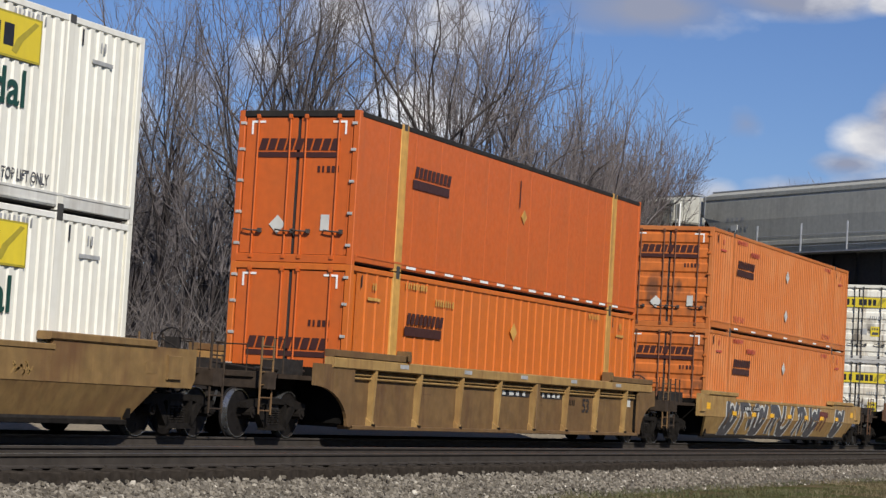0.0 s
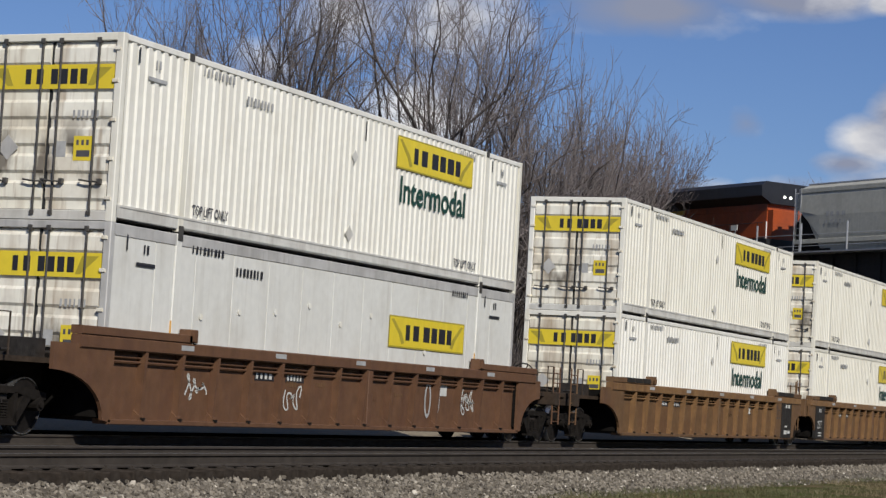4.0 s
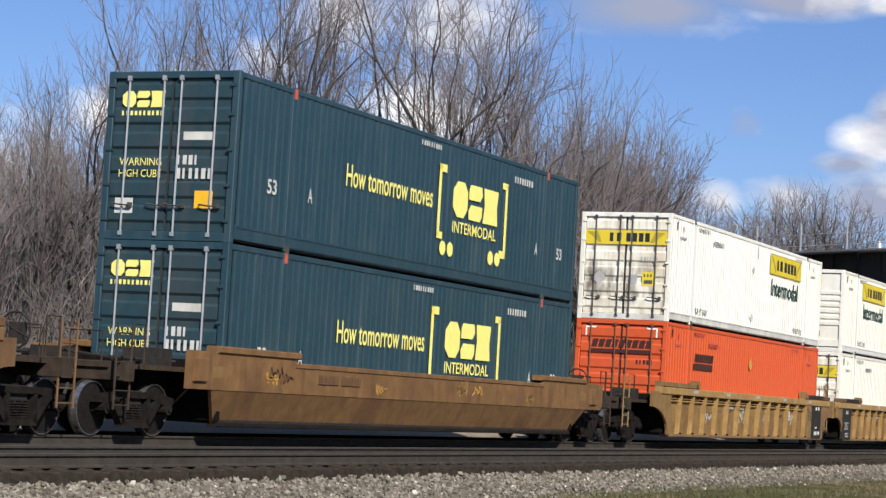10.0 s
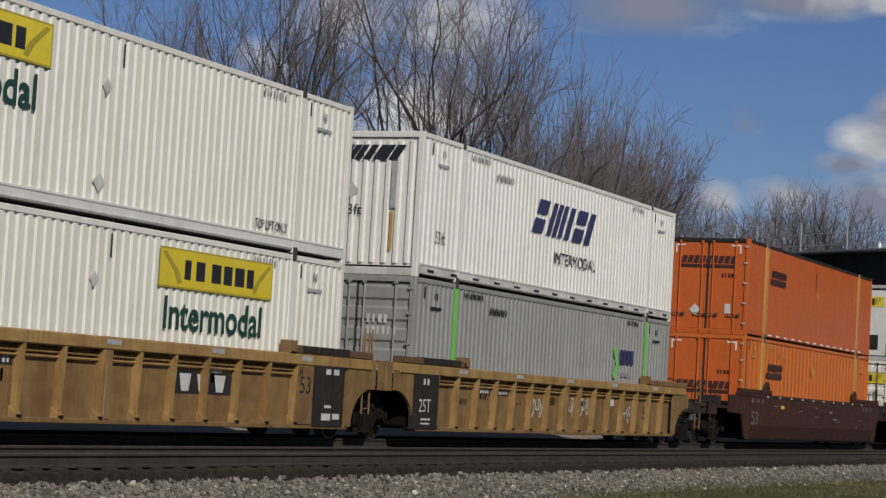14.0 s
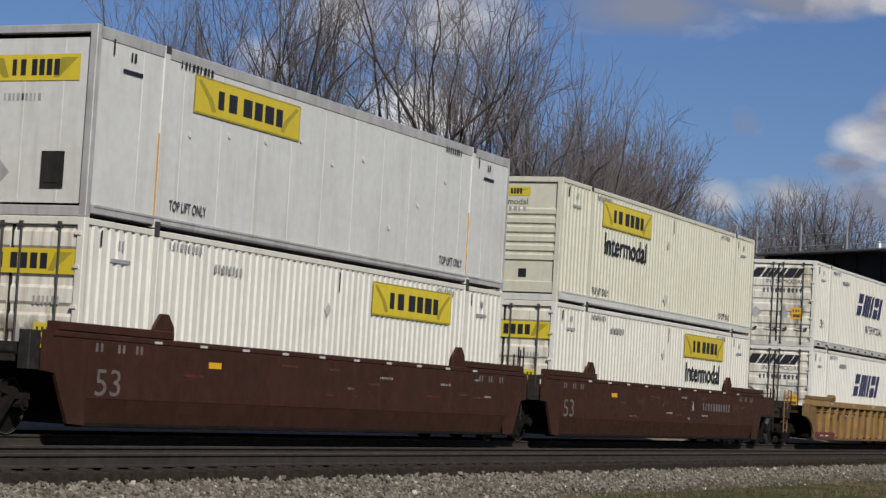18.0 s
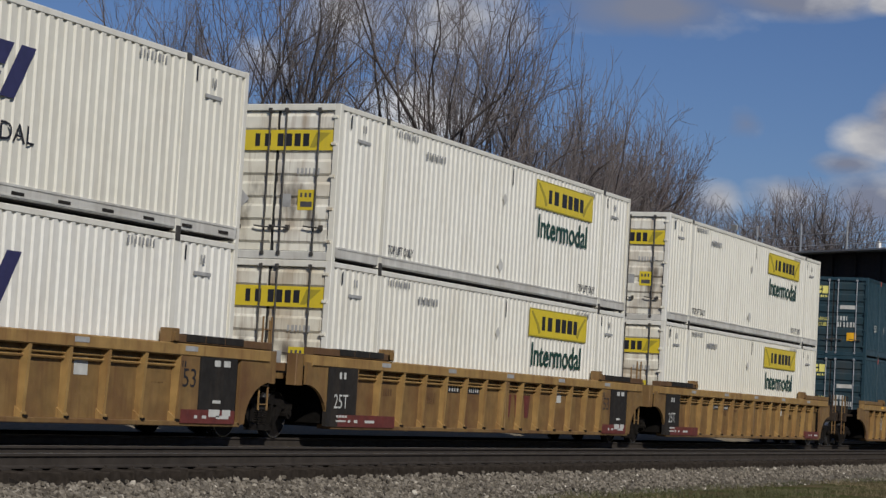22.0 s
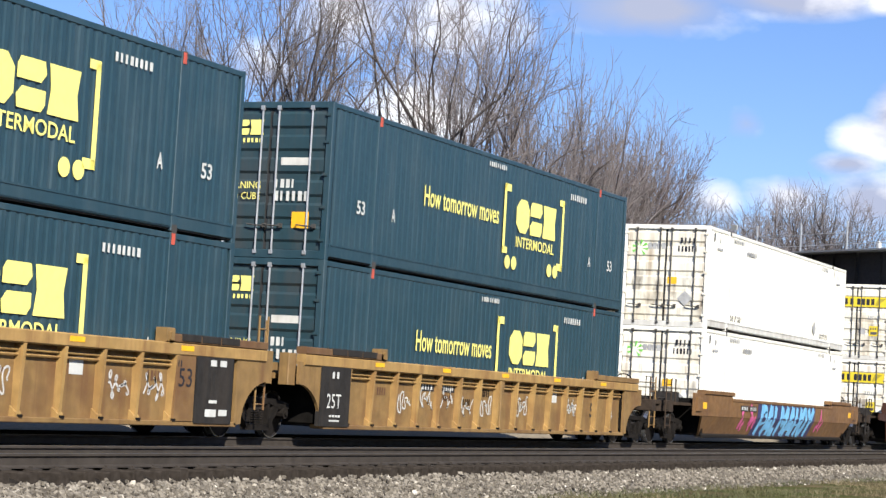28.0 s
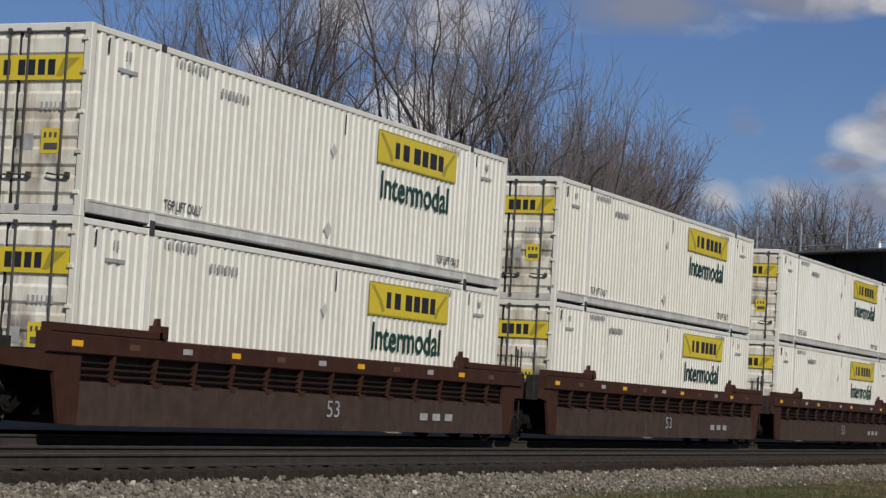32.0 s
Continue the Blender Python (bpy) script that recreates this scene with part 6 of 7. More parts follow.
# ---- trees ----
def grow(seed, stems, fan, r0, thin, gap=1.25, lift=0.05, wiggle=0.085, fork=0.55, low=0.9):
    """Bare tree: stems that fan out from the base and sweep upwards, forking again and again down to fine twigs. Returns the wood, the crown and the height."""
    rng = random.Random(seed)
    wood, crown, step = Shape(), Shape(), 0.45
    todo = []
    wood.tube([(0, 0, -0.4), (0, 0, 0.1), (0.05 * low, 0.02 * low, low * 0.35), (-0.02 * low, 0.03 * low, low * 0.7), (0, 0, low)], [r0 * 2.1, r0 * 1.75, r0 * 1.55, r0 * 1.45, r0 * 1.35], 8)
    for c in range(stems):
        a = 6.283 * (c + rng.uniform(-0.3, 0.3)) / stems
        open_ = fan * (0.15 + 0.95 * rng.random())
        todo.append((Vector((0, 0, low - 0.15)), Vector((math.cos(a) * math.sin(open_), math.sin(a) * math.sin(open_), math.cos(open_))), r0 * rng.uniform(0.62, 1.0), 1.8))
    while todo:
        p, way, r, wait = todo.pop()
        length = gap * (0.45 + 0.75 * min(1.0, r / 0.05)) * rng.uniform(0.6, 1.4) * wait
        n = max(2, int(length / step))
        pts, rad = [p], [r]
        bow = Vector((rng.gauss(0, 1), rng.gauss(0, 1), rng.gauss(0, 0.4))) * 0.06
        for i in range(n):
            way = (way + Vector((rng.gauss(0, 1), rng.gauss(0, 1), rng.gauss(0, 0.6))) * wiggle + bow + Vector((0, 0, lift))).normalized()
            p = p + way * (length / n)
            pts.append(p)
            rad.append(r * (1 - 0.07 * (i + 1) / n))
            if r < 0.032 and rng.random() < 0.75:
                d = (way * 0.8 + Vector((rng.gauss(0, 1), rng.gauss(0, 1), rng.gauss(0.2, 1))) * 0.5).normalized() * rng.uniform(0.3, 0.8)
                crown.tube([p, p + d * 0.5 + Vector((0, 0, 0.03)), p + d + Vector((0, 0, 0.10))], [thin, thin * 0.8, thin * 0.55], 3)
        r = rad[-1]
        (wood if rad[0] > 0.022 else crown).tube(pts, rad, 5 if rad[0] > 0.022 else 3)
        if r < thin * 1.15:
            continue
        s = rng.uniform(0.35, 0.85)
        main = r * (1 - 0.5 * s ** 2.2) ** 0.45
        side = way.cross(Vector((rng.gauss(0, 1), rng.gauss(0, 1), rng.gauss(0, 1)))).normalized()
        a, b = fork * rng.uniform(0.65, 1.4), fork * rng.uniform(0.12, 0.45)
        todo.append((p, (way * math.cos(a) + side * math.sin(a)).normalized(), main * s, 1.0))
        todo.append((p, (way * math.cos(b) - side * math.sin(b)).normalized(), main * rng.uniform(0.92, 1.0), 1.0))
    return wood, crown, max(v[2] for v in crown.v)


TREES = []
for seed, stems, fan, r0, thin, gap, lift, wiggle, fork, low, bark in ((21, 7, 0.42, 0.115, 0.0085, 0.92, 0.045, 0.095, 0.52, 3.6, TWIG), (22, 8, 0.45, 0.12, 0.0085, 0.92, 0.045, 0.095, 0.52, 3.6, TWIG), (33, 5, 0.28, 0.10, 0.0085, 0.90, 0.04, 0.09, 0.50, 3.5, TWIG),
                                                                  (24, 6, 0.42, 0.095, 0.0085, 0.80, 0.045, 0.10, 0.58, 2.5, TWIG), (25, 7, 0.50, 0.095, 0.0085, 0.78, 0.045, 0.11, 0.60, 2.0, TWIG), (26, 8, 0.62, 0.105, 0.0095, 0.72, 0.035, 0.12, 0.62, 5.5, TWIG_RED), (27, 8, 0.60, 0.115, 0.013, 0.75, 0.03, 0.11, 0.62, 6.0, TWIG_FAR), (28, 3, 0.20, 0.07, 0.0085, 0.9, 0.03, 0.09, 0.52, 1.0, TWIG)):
    wood, crown, tall = grow(seed, stems, fan, r0, thin, gap, lift, wiggle, fork, low)
    TREES.append((tall, wood.mesh("trunk", BARK), crown.mesh("crown", bark)))


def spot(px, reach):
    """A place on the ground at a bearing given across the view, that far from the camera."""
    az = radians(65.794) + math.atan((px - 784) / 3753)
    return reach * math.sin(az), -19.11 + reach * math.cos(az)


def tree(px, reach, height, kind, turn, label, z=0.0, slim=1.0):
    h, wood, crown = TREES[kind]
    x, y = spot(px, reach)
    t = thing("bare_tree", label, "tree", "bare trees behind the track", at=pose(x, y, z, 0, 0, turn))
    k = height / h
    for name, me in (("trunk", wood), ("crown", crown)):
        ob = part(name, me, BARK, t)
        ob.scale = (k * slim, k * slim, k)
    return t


GREY_TREE, RED_TREE = "tall leafless tree with grey-brown upswept branches", "leafless tree with dense reddish-brown twigs"
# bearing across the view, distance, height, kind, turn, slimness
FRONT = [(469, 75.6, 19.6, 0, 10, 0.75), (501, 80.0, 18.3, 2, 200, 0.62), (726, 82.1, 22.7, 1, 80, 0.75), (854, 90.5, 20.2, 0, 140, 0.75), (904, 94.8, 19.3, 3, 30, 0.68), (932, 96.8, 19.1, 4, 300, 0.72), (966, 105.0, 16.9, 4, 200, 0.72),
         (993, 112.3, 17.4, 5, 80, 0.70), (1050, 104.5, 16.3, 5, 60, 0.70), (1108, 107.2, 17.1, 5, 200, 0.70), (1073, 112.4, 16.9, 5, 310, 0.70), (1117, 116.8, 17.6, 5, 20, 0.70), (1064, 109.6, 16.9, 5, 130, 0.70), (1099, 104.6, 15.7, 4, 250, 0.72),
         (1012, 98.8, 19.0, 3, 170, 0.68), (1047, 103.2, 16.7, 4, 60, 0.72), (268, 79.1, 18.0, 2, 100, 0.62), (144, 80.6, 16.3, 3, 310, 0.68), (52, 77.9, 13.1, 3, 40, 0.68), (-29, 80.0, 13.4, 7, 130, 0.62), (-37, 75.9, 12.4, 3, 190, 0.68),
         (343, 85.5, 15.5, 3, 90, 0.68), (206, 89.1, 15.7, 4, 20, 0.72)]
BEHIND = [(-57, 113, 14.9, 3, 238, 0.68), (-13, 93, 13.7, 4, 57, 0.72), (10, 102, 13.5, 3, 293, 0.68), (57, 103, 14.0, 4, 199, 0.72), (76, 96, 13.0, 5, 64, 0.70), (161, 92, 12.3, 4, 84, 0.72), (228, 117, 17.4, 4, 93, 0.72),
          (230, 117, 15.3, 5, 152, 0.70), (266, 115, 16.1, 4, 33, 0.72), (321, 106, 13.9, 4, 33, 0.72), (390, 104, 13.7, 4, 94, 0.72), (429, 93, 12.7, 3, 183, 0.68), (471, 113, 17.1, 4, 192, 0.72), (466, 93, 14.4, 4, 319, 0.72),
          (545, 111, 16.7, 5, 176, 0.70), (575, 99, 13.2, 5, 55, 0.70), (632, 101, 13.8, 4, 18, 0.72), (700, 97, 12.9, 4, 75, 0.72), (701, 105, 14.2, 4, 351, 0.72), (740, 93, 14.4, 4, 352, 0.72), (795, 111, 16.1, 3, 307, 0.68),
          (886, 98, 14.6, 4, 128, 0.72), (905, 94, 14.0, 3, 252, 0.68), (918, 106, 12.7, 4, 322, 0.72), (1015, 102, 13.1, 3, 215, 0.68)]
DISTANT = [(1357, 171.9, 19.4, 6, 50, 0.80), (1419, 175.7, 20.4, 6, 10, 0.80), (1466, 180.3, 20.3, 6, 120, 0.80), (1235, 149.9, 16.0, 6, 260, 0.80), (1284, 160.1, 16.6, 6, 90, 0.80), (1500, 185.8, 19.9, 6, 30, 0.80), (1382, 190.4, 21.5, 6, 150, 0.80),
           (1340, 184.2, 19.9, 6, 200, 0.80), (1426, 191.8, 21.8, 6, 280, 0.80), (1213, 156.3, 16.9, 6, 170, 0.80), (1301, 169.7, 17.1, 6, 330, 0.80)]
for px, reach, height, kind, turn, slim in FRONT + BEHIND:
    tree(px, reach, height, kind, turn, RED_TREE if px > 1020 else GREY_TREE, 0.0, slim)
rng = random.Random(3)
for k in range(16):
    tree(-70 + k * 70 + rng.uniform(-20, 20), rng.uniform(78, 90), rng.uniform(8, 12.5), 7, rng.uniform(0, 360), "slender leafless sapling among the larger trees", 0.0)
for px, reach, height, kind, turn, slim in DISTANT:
    tree(px, reach, height, kind, turn, "distant leafless tree with fine twigs, haze in their colour", 0.5, slim)


def thicket():
    """Brush and saplings along the foot of the trees."""
    rng = random.Random(12)
    s = Shape()
    for i in range(3600):
        x = 26 + 125 * rng.random()
        y = 11.5 + 16 * rng.random() ** 1.3
        h = rng.uniform(1.2, 4.6) * (1.0 if rng.random() < 0.8 else 1.5)
        d = Vector((rng.gauss(0, 0.22), rng.gauss(0, 0.22), 1))
        p = Vector((x, y, -0.5))
        m = p + d * h * 0.5
        e = m + (d + Vector((rng.gauss(0, 0.2), rng.gauss(0, 0.2), 0))) * h * 0.5
        s.tube([p, m, e], [0.028, 0.017, 0.007], 3)
        for k in range(5):
            q = p.lerp(e, 0.3 + 0.13 * k)
            s.tube([q, q + Vector((rng.gauss(0, 0.5), rng.gauss(0, 0.5), rng.uniform(0.3, 1.0))) * h * 0.22], [0.010, 0.005], 3)
    tagged(new("thicket", s.mesh("thicket", BRUSH)), "tangle of dry brown brush and saplings below the trees", "brush", kind="stuff")


thicket()


def wood_edge():
    """Close-set slender stems that fill the depth of the wood."""
    rng = random.Random(44)
    s = Shape()
    for i in range(2300):
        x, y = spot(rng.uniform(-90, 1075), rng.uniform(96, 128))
        h = rng.uniform(5.5, 11.0) * (0.85 if x < 82 else 1.0)
        d = Vector((rng.gauss(0, 0.10), rng.gauss(0, 0.10), 1))
        p = Vector((x, y, -0.3))
        m = p + d * h * 0.55 + Vector((rng.gauss(0, 0.15), rng.gauss(0, 0.15), 0))
        e = m + (d + Vector((rng.gauss(0, 0.18), rng.gauss(0, 0.18), 0))) * h * 0.45
        s.tube([p, m, e], [0.045, 0.026, 0.009], 3)
        for k in range(5):
            q = m.lerp(e, 0.8 * rng.random()) if k else p.lerp(m, 0.7)
            s.tube([q, q + Vector((rng.gauss(0, 0.45), rng.gauss(0, 0.45), rng.uniform(0.5, 1.1))) * h * 0.16], [0.014, 0.007], 3)
    tagged(new("wood_edge", s.mesh("wood_edge", TWIG)), "dense grey-brown saplings that fill the leafless wood", "brush", kind="stuff")


wood_edge()

# ---- railway bridge that crosses over ----
BRIDGE = pose(96.0, 8.8, 0, 0, 0, -124.8)   # x along the travel of the upper train, y away from the viewer
DECK = 7.2


def place_on_bridge(ob):
    ob.matrix_basis = BRIDGE
    return ob


def bridge():
    b = place_on_bridge(thing("railway_bridge", "black steel plate girder bridge with pipe railing", "bridge"))
    x0, x1 = 2.6, 24.0
    for y, lean in ((-1.1, -1), (4.1, 1)):
        g = part("girder", Shape().box(x0, x1, y - 0.02, y + 0.02, 6.55, 8.12).box(x0, x1, y - 0.22, y + 0.22, 8.10, 8.16).box(x0, x1, y - 0.22, y + 0.22, 6.50, 6.56), GIRDER, b)
        for i in range(15):
            x = x0 + 0.1 + i * (x1 - x0 - 0.2) / 14
            part("stiffener", Shape().box(x - 0.03, x + 0.03, y - 0.16, y + 0.16, 6.56, 8.10), GIRDER, g)
    part("deck", Shape().box(x0, x1, -1.1, 4.1, 6.6, 6.95), GIRDER, b)
    part("walkway", Shape().box(x0, x1, -2.1, -1.0, 8.10, 8.17), GALV, b, "grey steel walkway")
    for i in range(8):
        x = 3.05 + i * 3.0
        part("railing_post", Shape().tube([(x, -2.05, 8.15), (x, -2.05, 9.40)], 0.045, 6), GALV, b)
    for z in (8.40, 8.9):
        part("hand_rail", Shape().tube([(x0 + 0.4, -2.05, z), (x1, -2.05, z)], 0.016, 6), GALV, b)
    part("marker_post", Shape().cbox(4.25, 4.42, 4.0, 4.16, 8.16, 9.2), REFLECT, b, "white marker post")
    part("leaning_post", Shape().tube([(8.2, 4.1, 8.1), (8.75, 4.1, 9.55)], 0.06, 6), GIRDER, b)
    for x in (1.2, 2.2, 5.8, 6.9, 9.6):
        part("fence_post", Shape().tube([(x, 4.6, 8.0 if x > 2.6 else 6.9), (x, 4.6, 9.1)], 0.045, 6), GIRDER, b)
    part("slanting_rail", Shape().tube([(3.0, -2.05, 8.2), (0.0, -2.05, 9.3)], 0.05, 6), GALV, b)
    sign = part("sign_board", Shape().box(1.05, 1.5, -1.98, -1.95, 9.28, 9.52).box(1.3, 1.34, -1.95, -1.92, 8.2, 9.5), PALE_INK, b)
    for x in (x0, x1):
        e = -1 if x == x0 else 1
        part("abutment", Shape().box(min(x - e * 0.4, x + e * 2.2), max(x - e * 0.4, x + e * 2.2), -2.6, 5.6, -1.0, 6.5), CONCRETE, b, "stained concrete abutment")
        part("wing_wall", Shape().slab([(x + e * 2.0, -1.0), (x + e * 2.0, 6.9), (x + e * 3.6, 6.9), (x + e * 13, -0.6)], -2.7, -2.2), CONCRETE, b)
    for i in range(2):
        part("rail", Shape().box(-260, 330, 0.75 + i * 1.5, 0.82 + i * 1.5, DECK - 0.16, DECK), RAIL, b)
    return b


bridge()


def embankment(name, x0, x1):
    s = Shape()
    ring = [(-13.5, -0.9), (-2.6, 6.9), (5.6, 6.9), (16.5, -0.9)]
    s.slab(ring, x0, x1, axis=0)
    ob = place_on_bridge(new(name, s.mesh(name, EARTH)))
    return tagged(ob, "grassy railway embankment with brown winter growth", "embankment", kind="structure")


embankment("embankment", -260, 1.6)
embankment("embankment_south", 25.5, 330)


def bank_brush():
    rng = random.Random(31)
    s = Shape()
    for i in range(2600):
        x, t = -175 + 172 * rng.random(), rng.random()
        p = Vector((x, -13 + 10.5 * t, -0.7 + 7.4 * t))
        h = rng.uniform(0.8, 2.6)
        e = p + Vector((rng.gauss(0, 0.3), rng.gauss(0, 0.3), h))
        s.tube([p, p.lerp(e, 0.5) + Vector((rng.gauss(0, 0.1), rng.gauss(0, 0.1), 0)), e], [0.035, 0.022, 0.01], 3)
        for k in range(3):
            q = p.lerp(e, 0.35 + 0.2 * k)
            s.tube([q, q + Vector((rng.gauss(0, 0.35), rng.gauss(0, 0.35), rng.uniform(0.2, 0.6))) * h * 0.5], [0.016, 0.007], 3)
    ob = place_on_bridge(new("bank_brush", s.mesh("bank_brush", BRUSH)))
    tagged(ob, "low dry brush on the embankment slope", "brush", kind="stuff")


bank_brush()


def hopper_car():
    c = thing("hopper_car", "grey covered grain hopper with curved sides", "railcar", "cars of the upper train")
    half = 7.9
    ring = [(-1.38, 1.1), (-1.52, 1.9), (-1.56, 2.8), (-1.53, 3.74), (-1.42, 4.09), (-1.0, 4.27), (0, 4.33), (1.0, 4.27), (1.42, 4.09), (1.53, 3.74), (1.56, 2.8), (1.52, 1.9), (1.38, 1.1)]
    body, k = Shape(), len(ring)
    for x, floor in ((-half + 0.35, 3.05), (-half + 1.75, 1.1), (half - 1.75, 1.1), (half - 0.35, 3.05)):
        body.v += [(x, y, max(z, floor)) for y, z in ring]
    body.f = [(a * k + j, (a + 1) * k + j, (a + 1) * k + (j + 1) % k, a * k + (j + 1) % k) for a in range(3) for j in range(k)] + [tuple(range(k))[::-1], tuple(range(3 * k, 4 * k))]
    part("body", body, HOPPER, c)
    for y in (-1.5, 1.5):
        part("top_sill", Shape().cbox(-half + 0.3, half - 0.3, y - 0.05, y + 0.05, 3.86, 4.06), HOPPER, c)
        part("side_sill", Shape().cbox(-half, half, y - 0.06, y + 0.06, 1.55, 1.75), HOPPER, c)
    part("roof_walk", Shape().box(-half + 0.3, half - 0.3, -0.35, 0.35, 4.39, 4.45).box(-half + 0.3, half - 0.3, 0.75, 1.0, 4.29, 4.35).box(-half + 0.3, half - 0.3, -1.0, -0.75, 4.29, 4.35), GALV, c)
    for i in range(4):
        part("hatch", Shape().cbox(-6.2 + i * 3.3, -3.6 + i * 3.3, -0.55, 0.55, 4.31, 4.42), HOPPER, c)
    for e in (-1, 1):
        part("end_frame", Shape().slab([(e * (half - 2.5), 0.9), (e * (half + 0.05), 0.9), (e * (half + 0.05), 2.35), (e * (half - 0.45), 3.0), (e * (half - 1.0), 3.0), (e * (half - 2.2), 2.2)], -1.42, 1.42), TRUCK, c, "dark frame and brake gear below the slope sheet")
        for y in (-1.42, 1.36):
            part("end_post", Shape().cbox(e * half - 0.06, e * half + 0.06, y, y + 0.07, 1.6, 3.9), REFLECT, c)
            part("end_panel", Shape().box(*sorted((e * half, e * (half - 0.4))), y, y + 0.04, 3.1, 3.86), HOPPER, c, "pale corner panel")
        ladder(c, e * (half - 0.25) - 0.2, -1.55, 1.2, 4.1, 0.4, GALV, 9)
        part("end_platform", Shape().box(*sorted((e * (half - 1.8), e * half)), -1.4, 1.4, 1.1, 1.25), HOPPER, c)
        part("running_gear", Shape().box(e * (half - 1.6) - 1.1, e * (half - 1.6) + 1.1, -1.0, 1.0, 0.35, 0.75).disc(e * (half - 1.6) - 0.89, 0.45, 0.44, -0.85, 0.85, 14).disc(e * (half - 1.6) + 0.89, 0.45, 0.44, -0.85, 0.85, 14), IRON, c)
        part("brake_gear", Shape().tube([(e * (half - 0.3), -0.4, 1.2), (e * (half - 0.9), -0.2, 2.9)], 0.12, 8).box(e * half - 0.3, e * half + 0.3, -0.5, 0.4, 1.3, 1.9), IRON, c)
    for i in range(3):
        x = -4.0 + i * 4.0
        part("discharge_gate", Shape().slab([(x - 1.5, 1.4), (x + 1.5, 1.4), (x + 0.5, 0.45), (x - 0.5, 0.45)], -0.7, 0.7), HOPPER, c)
    part("number_mark", bars(-half + 2.2, -half + 3.6, 2.75, 2.95, -1.565, 4), FADED, c)
    part("number_mark", bars(-half + 2.2, -half + 4.0, 2.4, 2.58, -1.57, 6), FADED, c)
    return c


def locomotive():
    """Six-axle road engine, cab end towards -x, 22.4 m long, rail level at z 0."""
    c = thing("diesel_locomotive", "orange and black freight locomotive with yellow stripe", "locomotive")
    part("frame", Shape().box(-10.9, 10.9, -1.5, 1.5, 1.2, 1.9).cbox(-10.5, -6.6, -1.3, 1.3, 1.9, 2.15), LOCO_BLACK, c)
    part("fuel_tank", Shape().slab([(-1.45, 0.75), (-1.2, 0.45), (1.2, 0.45), (1.45, 0.75), (1.45, 1.35), (-1.45, 1.35)], -2.8, 2.8, axis=0), LOCO_BLACK, c)
    for x in (-7.0, 7.0):
        s = Shape().box(x - 2.6, x + 2.6, -1.15, 1.15, 0.55, 1.15)
        for k in (-1.9, 0, 1.9):
            s.disc(x + k, 0.52, 0.52, -0.85, 0.85, 16)
        part("running_gear", s, IRON, c)
    part("hood_lower", Shape().cbox(-6.6, 10.2, -0.95, 0.95, 2.0, 3.35, 0.04), LOCO_ORANGE, c, "orange hood side")
    part("hood_stripe", Shape().box(-6.6, 3.9, -0.97, 0.97, 3.35, 3.55), LOCO_YELLOW, c, "yellow stripe")
    part("hood_top", Shape().slab([(-0.95, 3.55), (-0.95, 4.2), (-0.75, 4.45), (0.75, 4.45), (0.95, 4.2), (0.95, 3.55)], -6.6, 4.0, axis=0), LOCO_BLACK, c, "black hood top")
    part("radiator_wing", Shape().slab([(-1.55, 3.92), (-1.55, 4.42), (-1.3, 4.62), (1.3, 4.62), (1.55, 4.42), (1.55, 3.92), (0.97, 3.6), (-0.97, 3.6)], 3.5, 10.5, axis=0), LOCO_BLACK, c, "wide black radiator section")
    part("radiator_flank", Shape().cbox(3.9, 10.25, -0.96, 0.96, 3.30, 3.66), LOCO_ORANGE, c, "orange flank below the radiators")
    part("inverter_cabinet", Shape().cbox(-6.5, -3.6, -1.45, -0.95, 1.9, 3.3), LOCO_ORANGE, c)
    for i in range(9):
        part("hood_door", Shape().box(-3.2 + i * 0.8, -2.5 + i * 0.8, -0.975, -0.95, 1.75, 3.15), LOCO_ORANGE, c)
    part("grille", Shape().box(-2.9, -1.0, -0.985, -0.97, 3.62, 4.1), IRON, c)
    part("grille", Shape().box(0.3, 1.6, -0.985, -0.97, 3.62, 4.1), IRON, c)
    block_mark(c, LOCO_BLACK, (1, 1, 1, 1), -1.2, 1.3, 2.55, 2.95, -0.985, 0.25, 0.15)
    cab = part("cab", Shape().slab([(-8.9, 2.15), (-8.9, 3.2), (-8.55, 4.2), (-8.2, 4.62), (-6.6, 4.62), (-6.6, 2.15)], -1.5, 1.5), LOCO_ORANGE, c, "orange cab")
    for a, b in ((-8.3, -7.75), (-7.6, -6.95)):
        part("side_window", Shape().box(a, b, -1.515, -1.49, 3.35, 4.05), GLASS_DARK, cab, "dark cab window")
    part("windscreen", Shape().slab([(-8.88, 3.32), (-8.62, 4.05), (-8.59, 4.05), (-8.85, 3.32)], -1.2, 1.2), GLASS_DARK, cab)
    part("window_post", Shape().box(-7.70, -7.64, -1.52, -1.49, 3.3, 4.1), REFLECT, cab)
    part("nose", Shape().slab([(-10.55, 2.0), (-10.55, 3.02), (-10.3, 3.32), (-9.8, 3.42), (-8.8, 3.5), (-8.8, 2.0)], -1.35, 1.35), LOCO_ORANGE, c, "orange low nose")
    part("nose_door", Shape().box(-10.62, -10.58, -0.3, 0.3, 1.7, 2.9), LOCO_BLACK, c)
    part("pilot", Shape().slab([(-11.1, 0.15), (-11.1, 1.5), (-10.8, 1.6), (-10.6, 1.6), (-10.6, 0.3)], -1.4, 1.4), LOCO_BLACK, c)
    part("horn_cluster", Shape().tube([(0.3, -0.2, 4.45), (0.3, -0.2, 4.7), (-0.3, -0.2, 4.72)], 0.06, 6).tube([(0.3, 0.1, 4.45), (0.3, 0.1, 4.72), (0.9, 0.1, 4.74)], 0.07, 6), IRON, c)
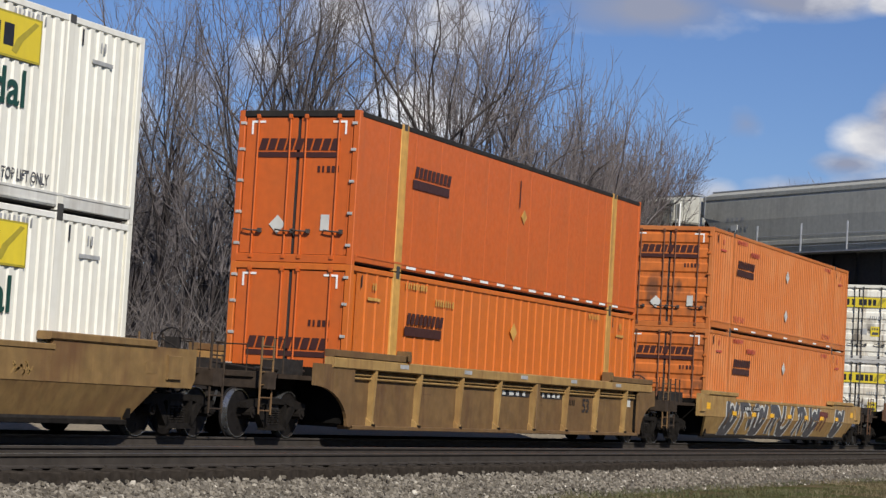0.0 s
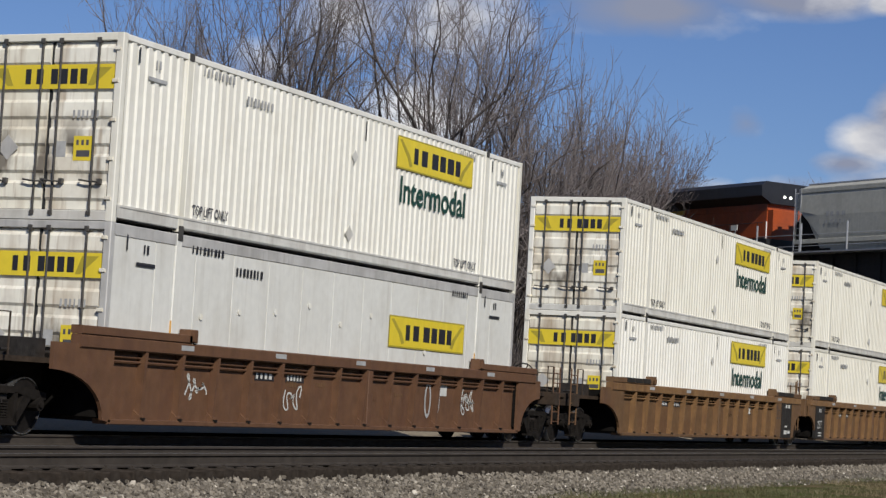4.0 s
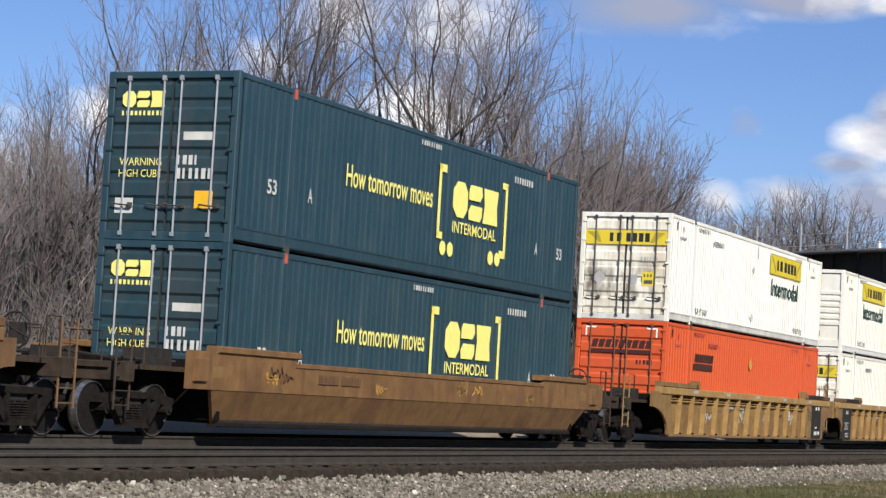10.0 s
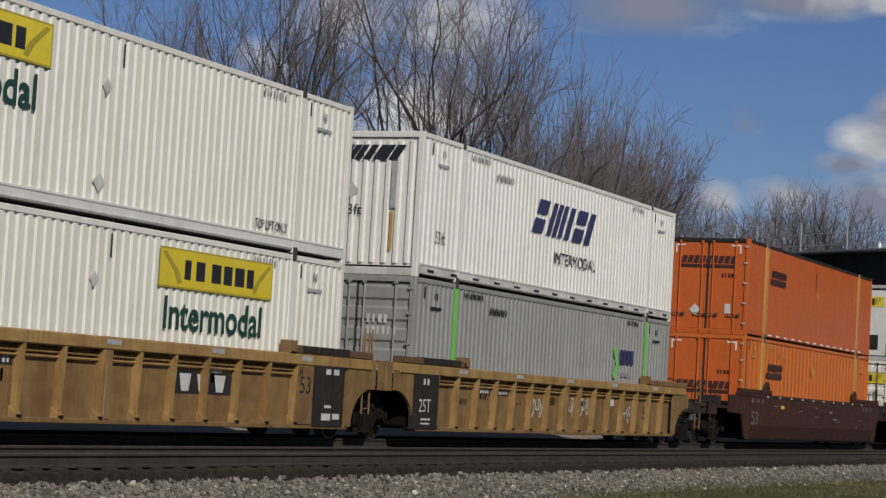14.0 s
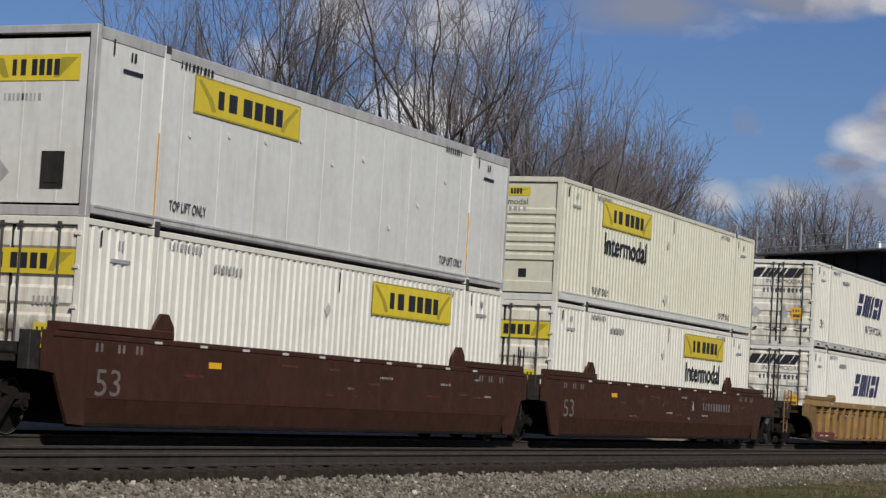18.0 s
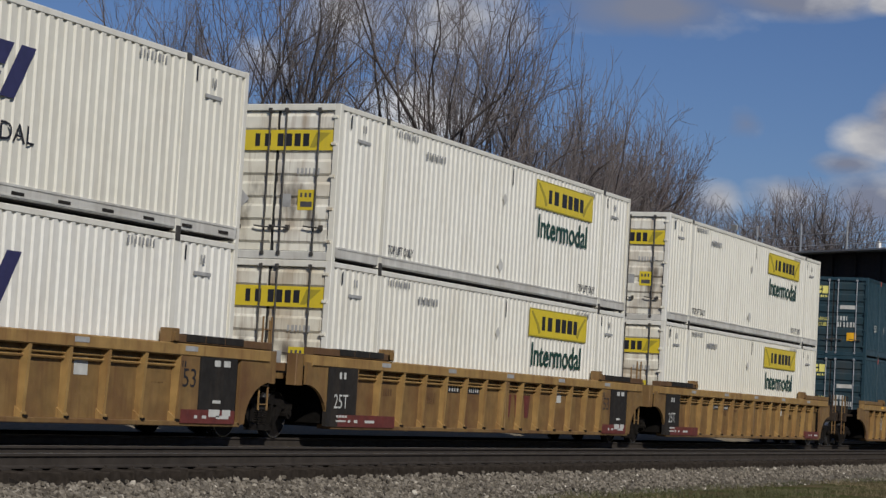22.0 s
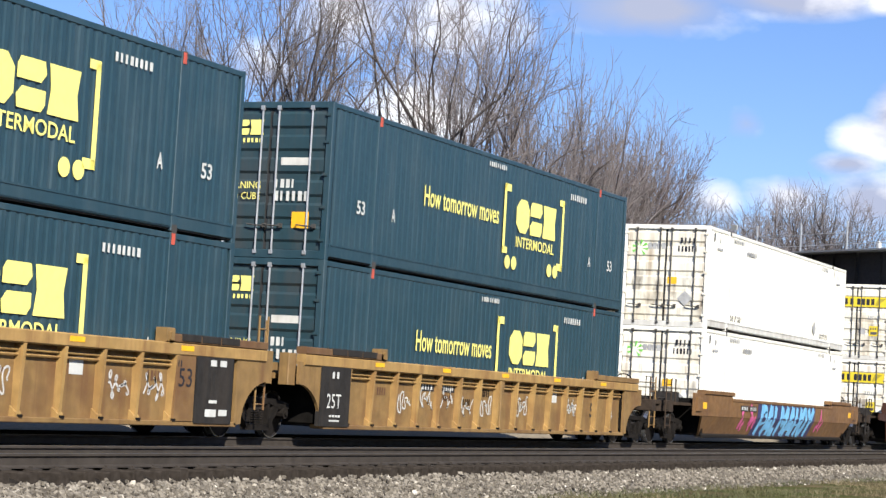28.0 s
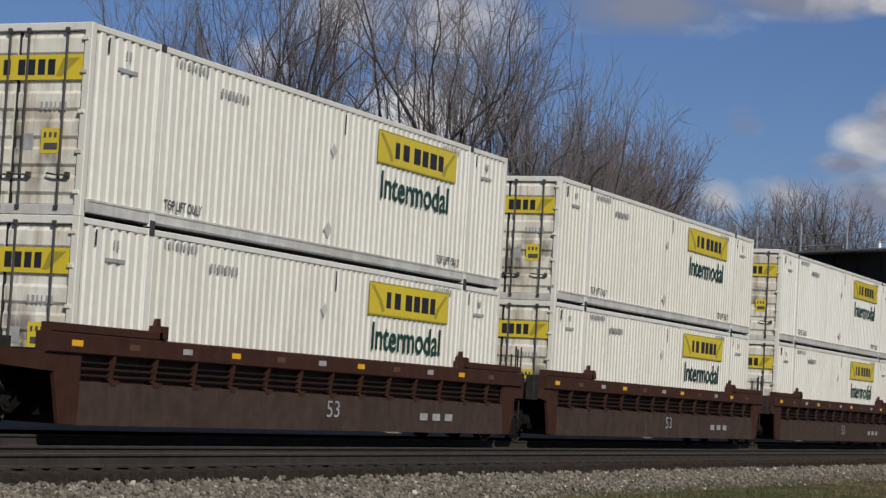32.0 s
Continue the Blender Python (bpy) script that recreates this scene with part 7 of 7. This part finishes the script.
    part("exhaust_stack", Shape().box(1.3, 2.4, -0.3, 0.3, 4.45, 4.62), IRON, c)
    for x in (-10.75, 10.75):
        for y in (-1.4, 1.3):
            part("grab_post", Shape().tube([(x, y, 0.9), (x, y, 2.7)], 0.028, 6), REFLECT, c)
    for y in (-1.48, 1.48):
        part("hand_rail", Shape().tube([(-6.4, y, 2.65), (10.6, y, 2.65)], 0.016, 6), LOCO_BLACK, c)
        for k in range(9):
            part("railing_post", Shape().tube([(-6.2 + k * 2.05, y, 1.9), (-6.2 + k * 2.05, y, 2.65)], 0.014, 5), LOCO_BLACK, c)
    part("rear_hood", Shape().cbox(10.2, 10.6, -0.9, 0.9, 1.6, 3.3), LOCO_ORANGE, c)
    for y in (-0.18, 0.18):
        part("headlight", Shape().tube([(10.45, y, 3.95), (10.54, y, 3.95)], 0.06, 10), LAMP_GLOW, c, "lit rear headlight")
    return c


# ---- the stack train ----
STARTS = [11.49, 35.14, 57.68, 81.07, 104.18, 123.54, 142.79, 166.25, 189.57, 208.95, 228.23, 251.61, 271.17, 290.54, 314.17, 333.74, 353.12, 376.43, 395.85, 415.26, 438.55, 461.98, 481.4, 500.79, 520.2]


def travel(t):
    u = t / 32
    return 430.28 * u + 17.65 * u * u - 20.13 * u ** 3 + 7.99 * u ** 4


MOVING = []   # (object, x at the start, y, z)


def run(ob, x, z=0.0):
    ob.matrix_basis = pose(x, 0, z)
    MOVING.append((ob, x, 0.0, z))
    return ob


WHITE_LABEL = "white corrugated container with yellow sign panel"
MODELS = {
    "jb": lambda: haulier_box(WHITE_LABEL + " and soiled rear doors", seed=1),
    "jk": lambda: haulier_box(WHITE_LABEL + " and black lettering", seed=2, word_paint=BLACK),
    "jn": lambda: haulier_box("white corrugated container with a lone yellow sign panel", seed=3, word=False),
    "jf": lambda: haulier_box(WHITE_LABEL + ", slatted front wall foremost", "front", True),
    "jy": lambda: haulier_box("yellowed white corrugated container, slatted front wall foremost", "front", True, shade=CREAM, word_paint=BLACK),
    "js": lambda: smooth_box("smooth white plate container with grey edges and yellow signs"),
    "jd": lambda: smooth_box("smooth white plate container with a low yellow sign", "door"),
    "so": lambda: trucker_box(ORANGE, "bright orange corrugated container with ochre lift posts", "posts"),
    "sp": lambda: trucker_box(ORANGE_PALE, "faded orange corrugated container with worn doors"),
    "sd": lambda: trucker_box(ORANGE_DEEP, "deep orange smooth-sided container with ochre lift posts", "plate"),
    "sr": lambda: trucker_box(ORANGE_RED, "red-orange corrugated container with dark lettering"),
    "cx": lambda: railway_box("dark teal corrugated container with yellow markings"),
    "sw": lambda: slant_mark_box("white corrugated container with slanted navy letters"),
    "sx": lambda: slant_mark_box("white corrugated container, navy letters, no lower word", bottom_word=False),
    "sf": lambda: slant_mark_box("white corrugated container with ribbed front wall foremost", "ribbed"),
    "wc": lambda: plain_box("plain white corrugated container with green door emblem", WHITE, DOOR_WHITE),
    "gc": lambda: plain_box("grey corrugated container with bright green post stripes", GREY, GREY, True),
}
# upper and lower container of each car
STACKS = ["jb jb", "sd so", "sp sp", "jb jd", "jb jb", "jn jb", "jk jk", "cx cx", "jb sr", "jf jb", "sf gc", "sd so", "js jn", "jy jk", "sw sx", "jb jb", "jb jb", "cx cx", "cx cx", "cx cx", "wc wc", "jb jb", "jb jb", "jb jb", "jb jb"]
A_TAN, A_DIRTY = "ochre ribbed well car, weathered and rust-streaked", "dirty brown-ochre ribbed well car"
CARS = [lambda: smooth_car("dusty brown-ochre smooth-sided well car", TAN, 7), lambda: ribbed_car("ochre ribbed well car, coupled at both ends", OCHRE_BROWN, "coupled", "coupled", 8, False, 11),
        lambda: smooth_car("ochre well car covered in silver and black graffiti", TAN_PALE, 2, "script"), lambda: ribbed_car("rusty brown ribbed well car with white scrawl", BROWN, "coupled", "coupled", 14, False, 12),
        lambda: ribbed_car(A_DIRTY, TAN_BROWN, "coupled", "joint", 15, True, 3), lambda: ribbed_car(A_DIRTY, TAN_BROWN, "rest", "joint", 15, True, 4), lambda: ribbed_car(A_DIRTY, TAN_BROWN, "rest", "coupled", 15, True, 5),
        lambda: smooth_car("rusty brown smooth-sided well car with faded number", RUST, 7),
        lambda: ribbed_car(A_TAN, TAN, "coupled", "joint", 14, True, 6), lambda: ribbed_car(A_TAN, TAN, "rest", "joint", 15, True, 7), lambda: ribbed_car(A_TAN, TAN, "rest", "coupled", 15, True, 8),
        lambda: maroon_car("dark maroon smooth well car with hexagonal guides", "coupled", "joint", 1), lambda: maroon_car("dark maroon smooth well car with hexagonal guides", "rest", "joint", 2), lambda: maroon_car("dark maroon smooth well car with hexagonal guides", "rest", "coupled", 3),
        lambda: ribbed_car(A_TAN, TAN, "coupled", "joint", 15, True, 9), lambda: ribbed_car(A_TAN, TAN, "rest", "joint", 15, True, 10), lambda: ribbed_car(A_TAN, TAN, "rest", "coupled", 15, True, 13),
        lambda: ribbed_car(A_TAN, TAN, "coupled", "joint", 15, True, 14), lambda: ribbed_car(A_TAN, TAN, "rest", "joint", 15, True, 15), lambda: ribbed_car(A_TAN, TAN, "rest", "coupled", 15, True, 16),
        lambda: smooth_car("ochre well car with sky-blue sprayed lettering", RUST, 20, "block"),
        lambda: ledge_car("dark maroon well car with deep top chord", "coupled", "joint", 1), lambda: ledge_car("dark maroon well car with deep top chord", "rest", "joint", 2), lambda: ledge_car("dark maroon well car with deep top chord", "rest", "joint", 3), lambda: ledge_car("dark maroon well car with deep top chord", "rest", "coupled", 4)]
BUILT = {}
for i, start in enumerate(STARTS):
    x = start + HX
    run(CARS[i](), x)
    for level, key in enumerate(STACKS[i].split()):
        z = 3.26 if level == 0 else 0.36
        if key in BUILT:
            c = copy_thing(BUILT[key], pose(x, 0, z))
        else:
            c = BUILT[key] = MODELS[key]()
        run(c, x, z)

# ---- the train on the bridge ----
UPPER = []
first = hopper_car()
for k, x in enumerate((3.95 + 0.05, 21.5, -13.55)):
    h = first if k == 0 else copy_thing(first, BRIDGE)
    UPPER.append((h, x))
UPPER.append((locomotive(), -34.3))


def motions():
    """All that moves: the stack train towards -x, the upper train along its bridge, and the wheels that roll."""
    for ob, x, y, z in MOVING:
        walk(ob, [(t, pose(x - travel(t), y, z)) for t in range(0, 33, 2)])
    for ob, x in UPPER:
        walk(ob, [(t, BRIDGE @ pose(x + 6.15 * t, 1.5, DECK)) for t in (0, 8, 16, 24, 32)])
    leaders = {}
    for w in WHEELSETS:
        key = round(w.location.x, 2)
        if key not in leaders:
            x, z = w.location.x, w.location.z
            walk(w, [(k / 30, pose(x, 0, z) @ Matrix.Rotation(-travel(k / 30) / 0.42, 4, "Y")) for k in range(0, 961)])
            leaders[key] = w.animation_data
        else:
            w.rotation_mode = "QUATERNION"
            keys = w.animation_data_create()
            keys.action = leaders[key].action
            keys.action_slot = leaders[key].action_slot


motions()
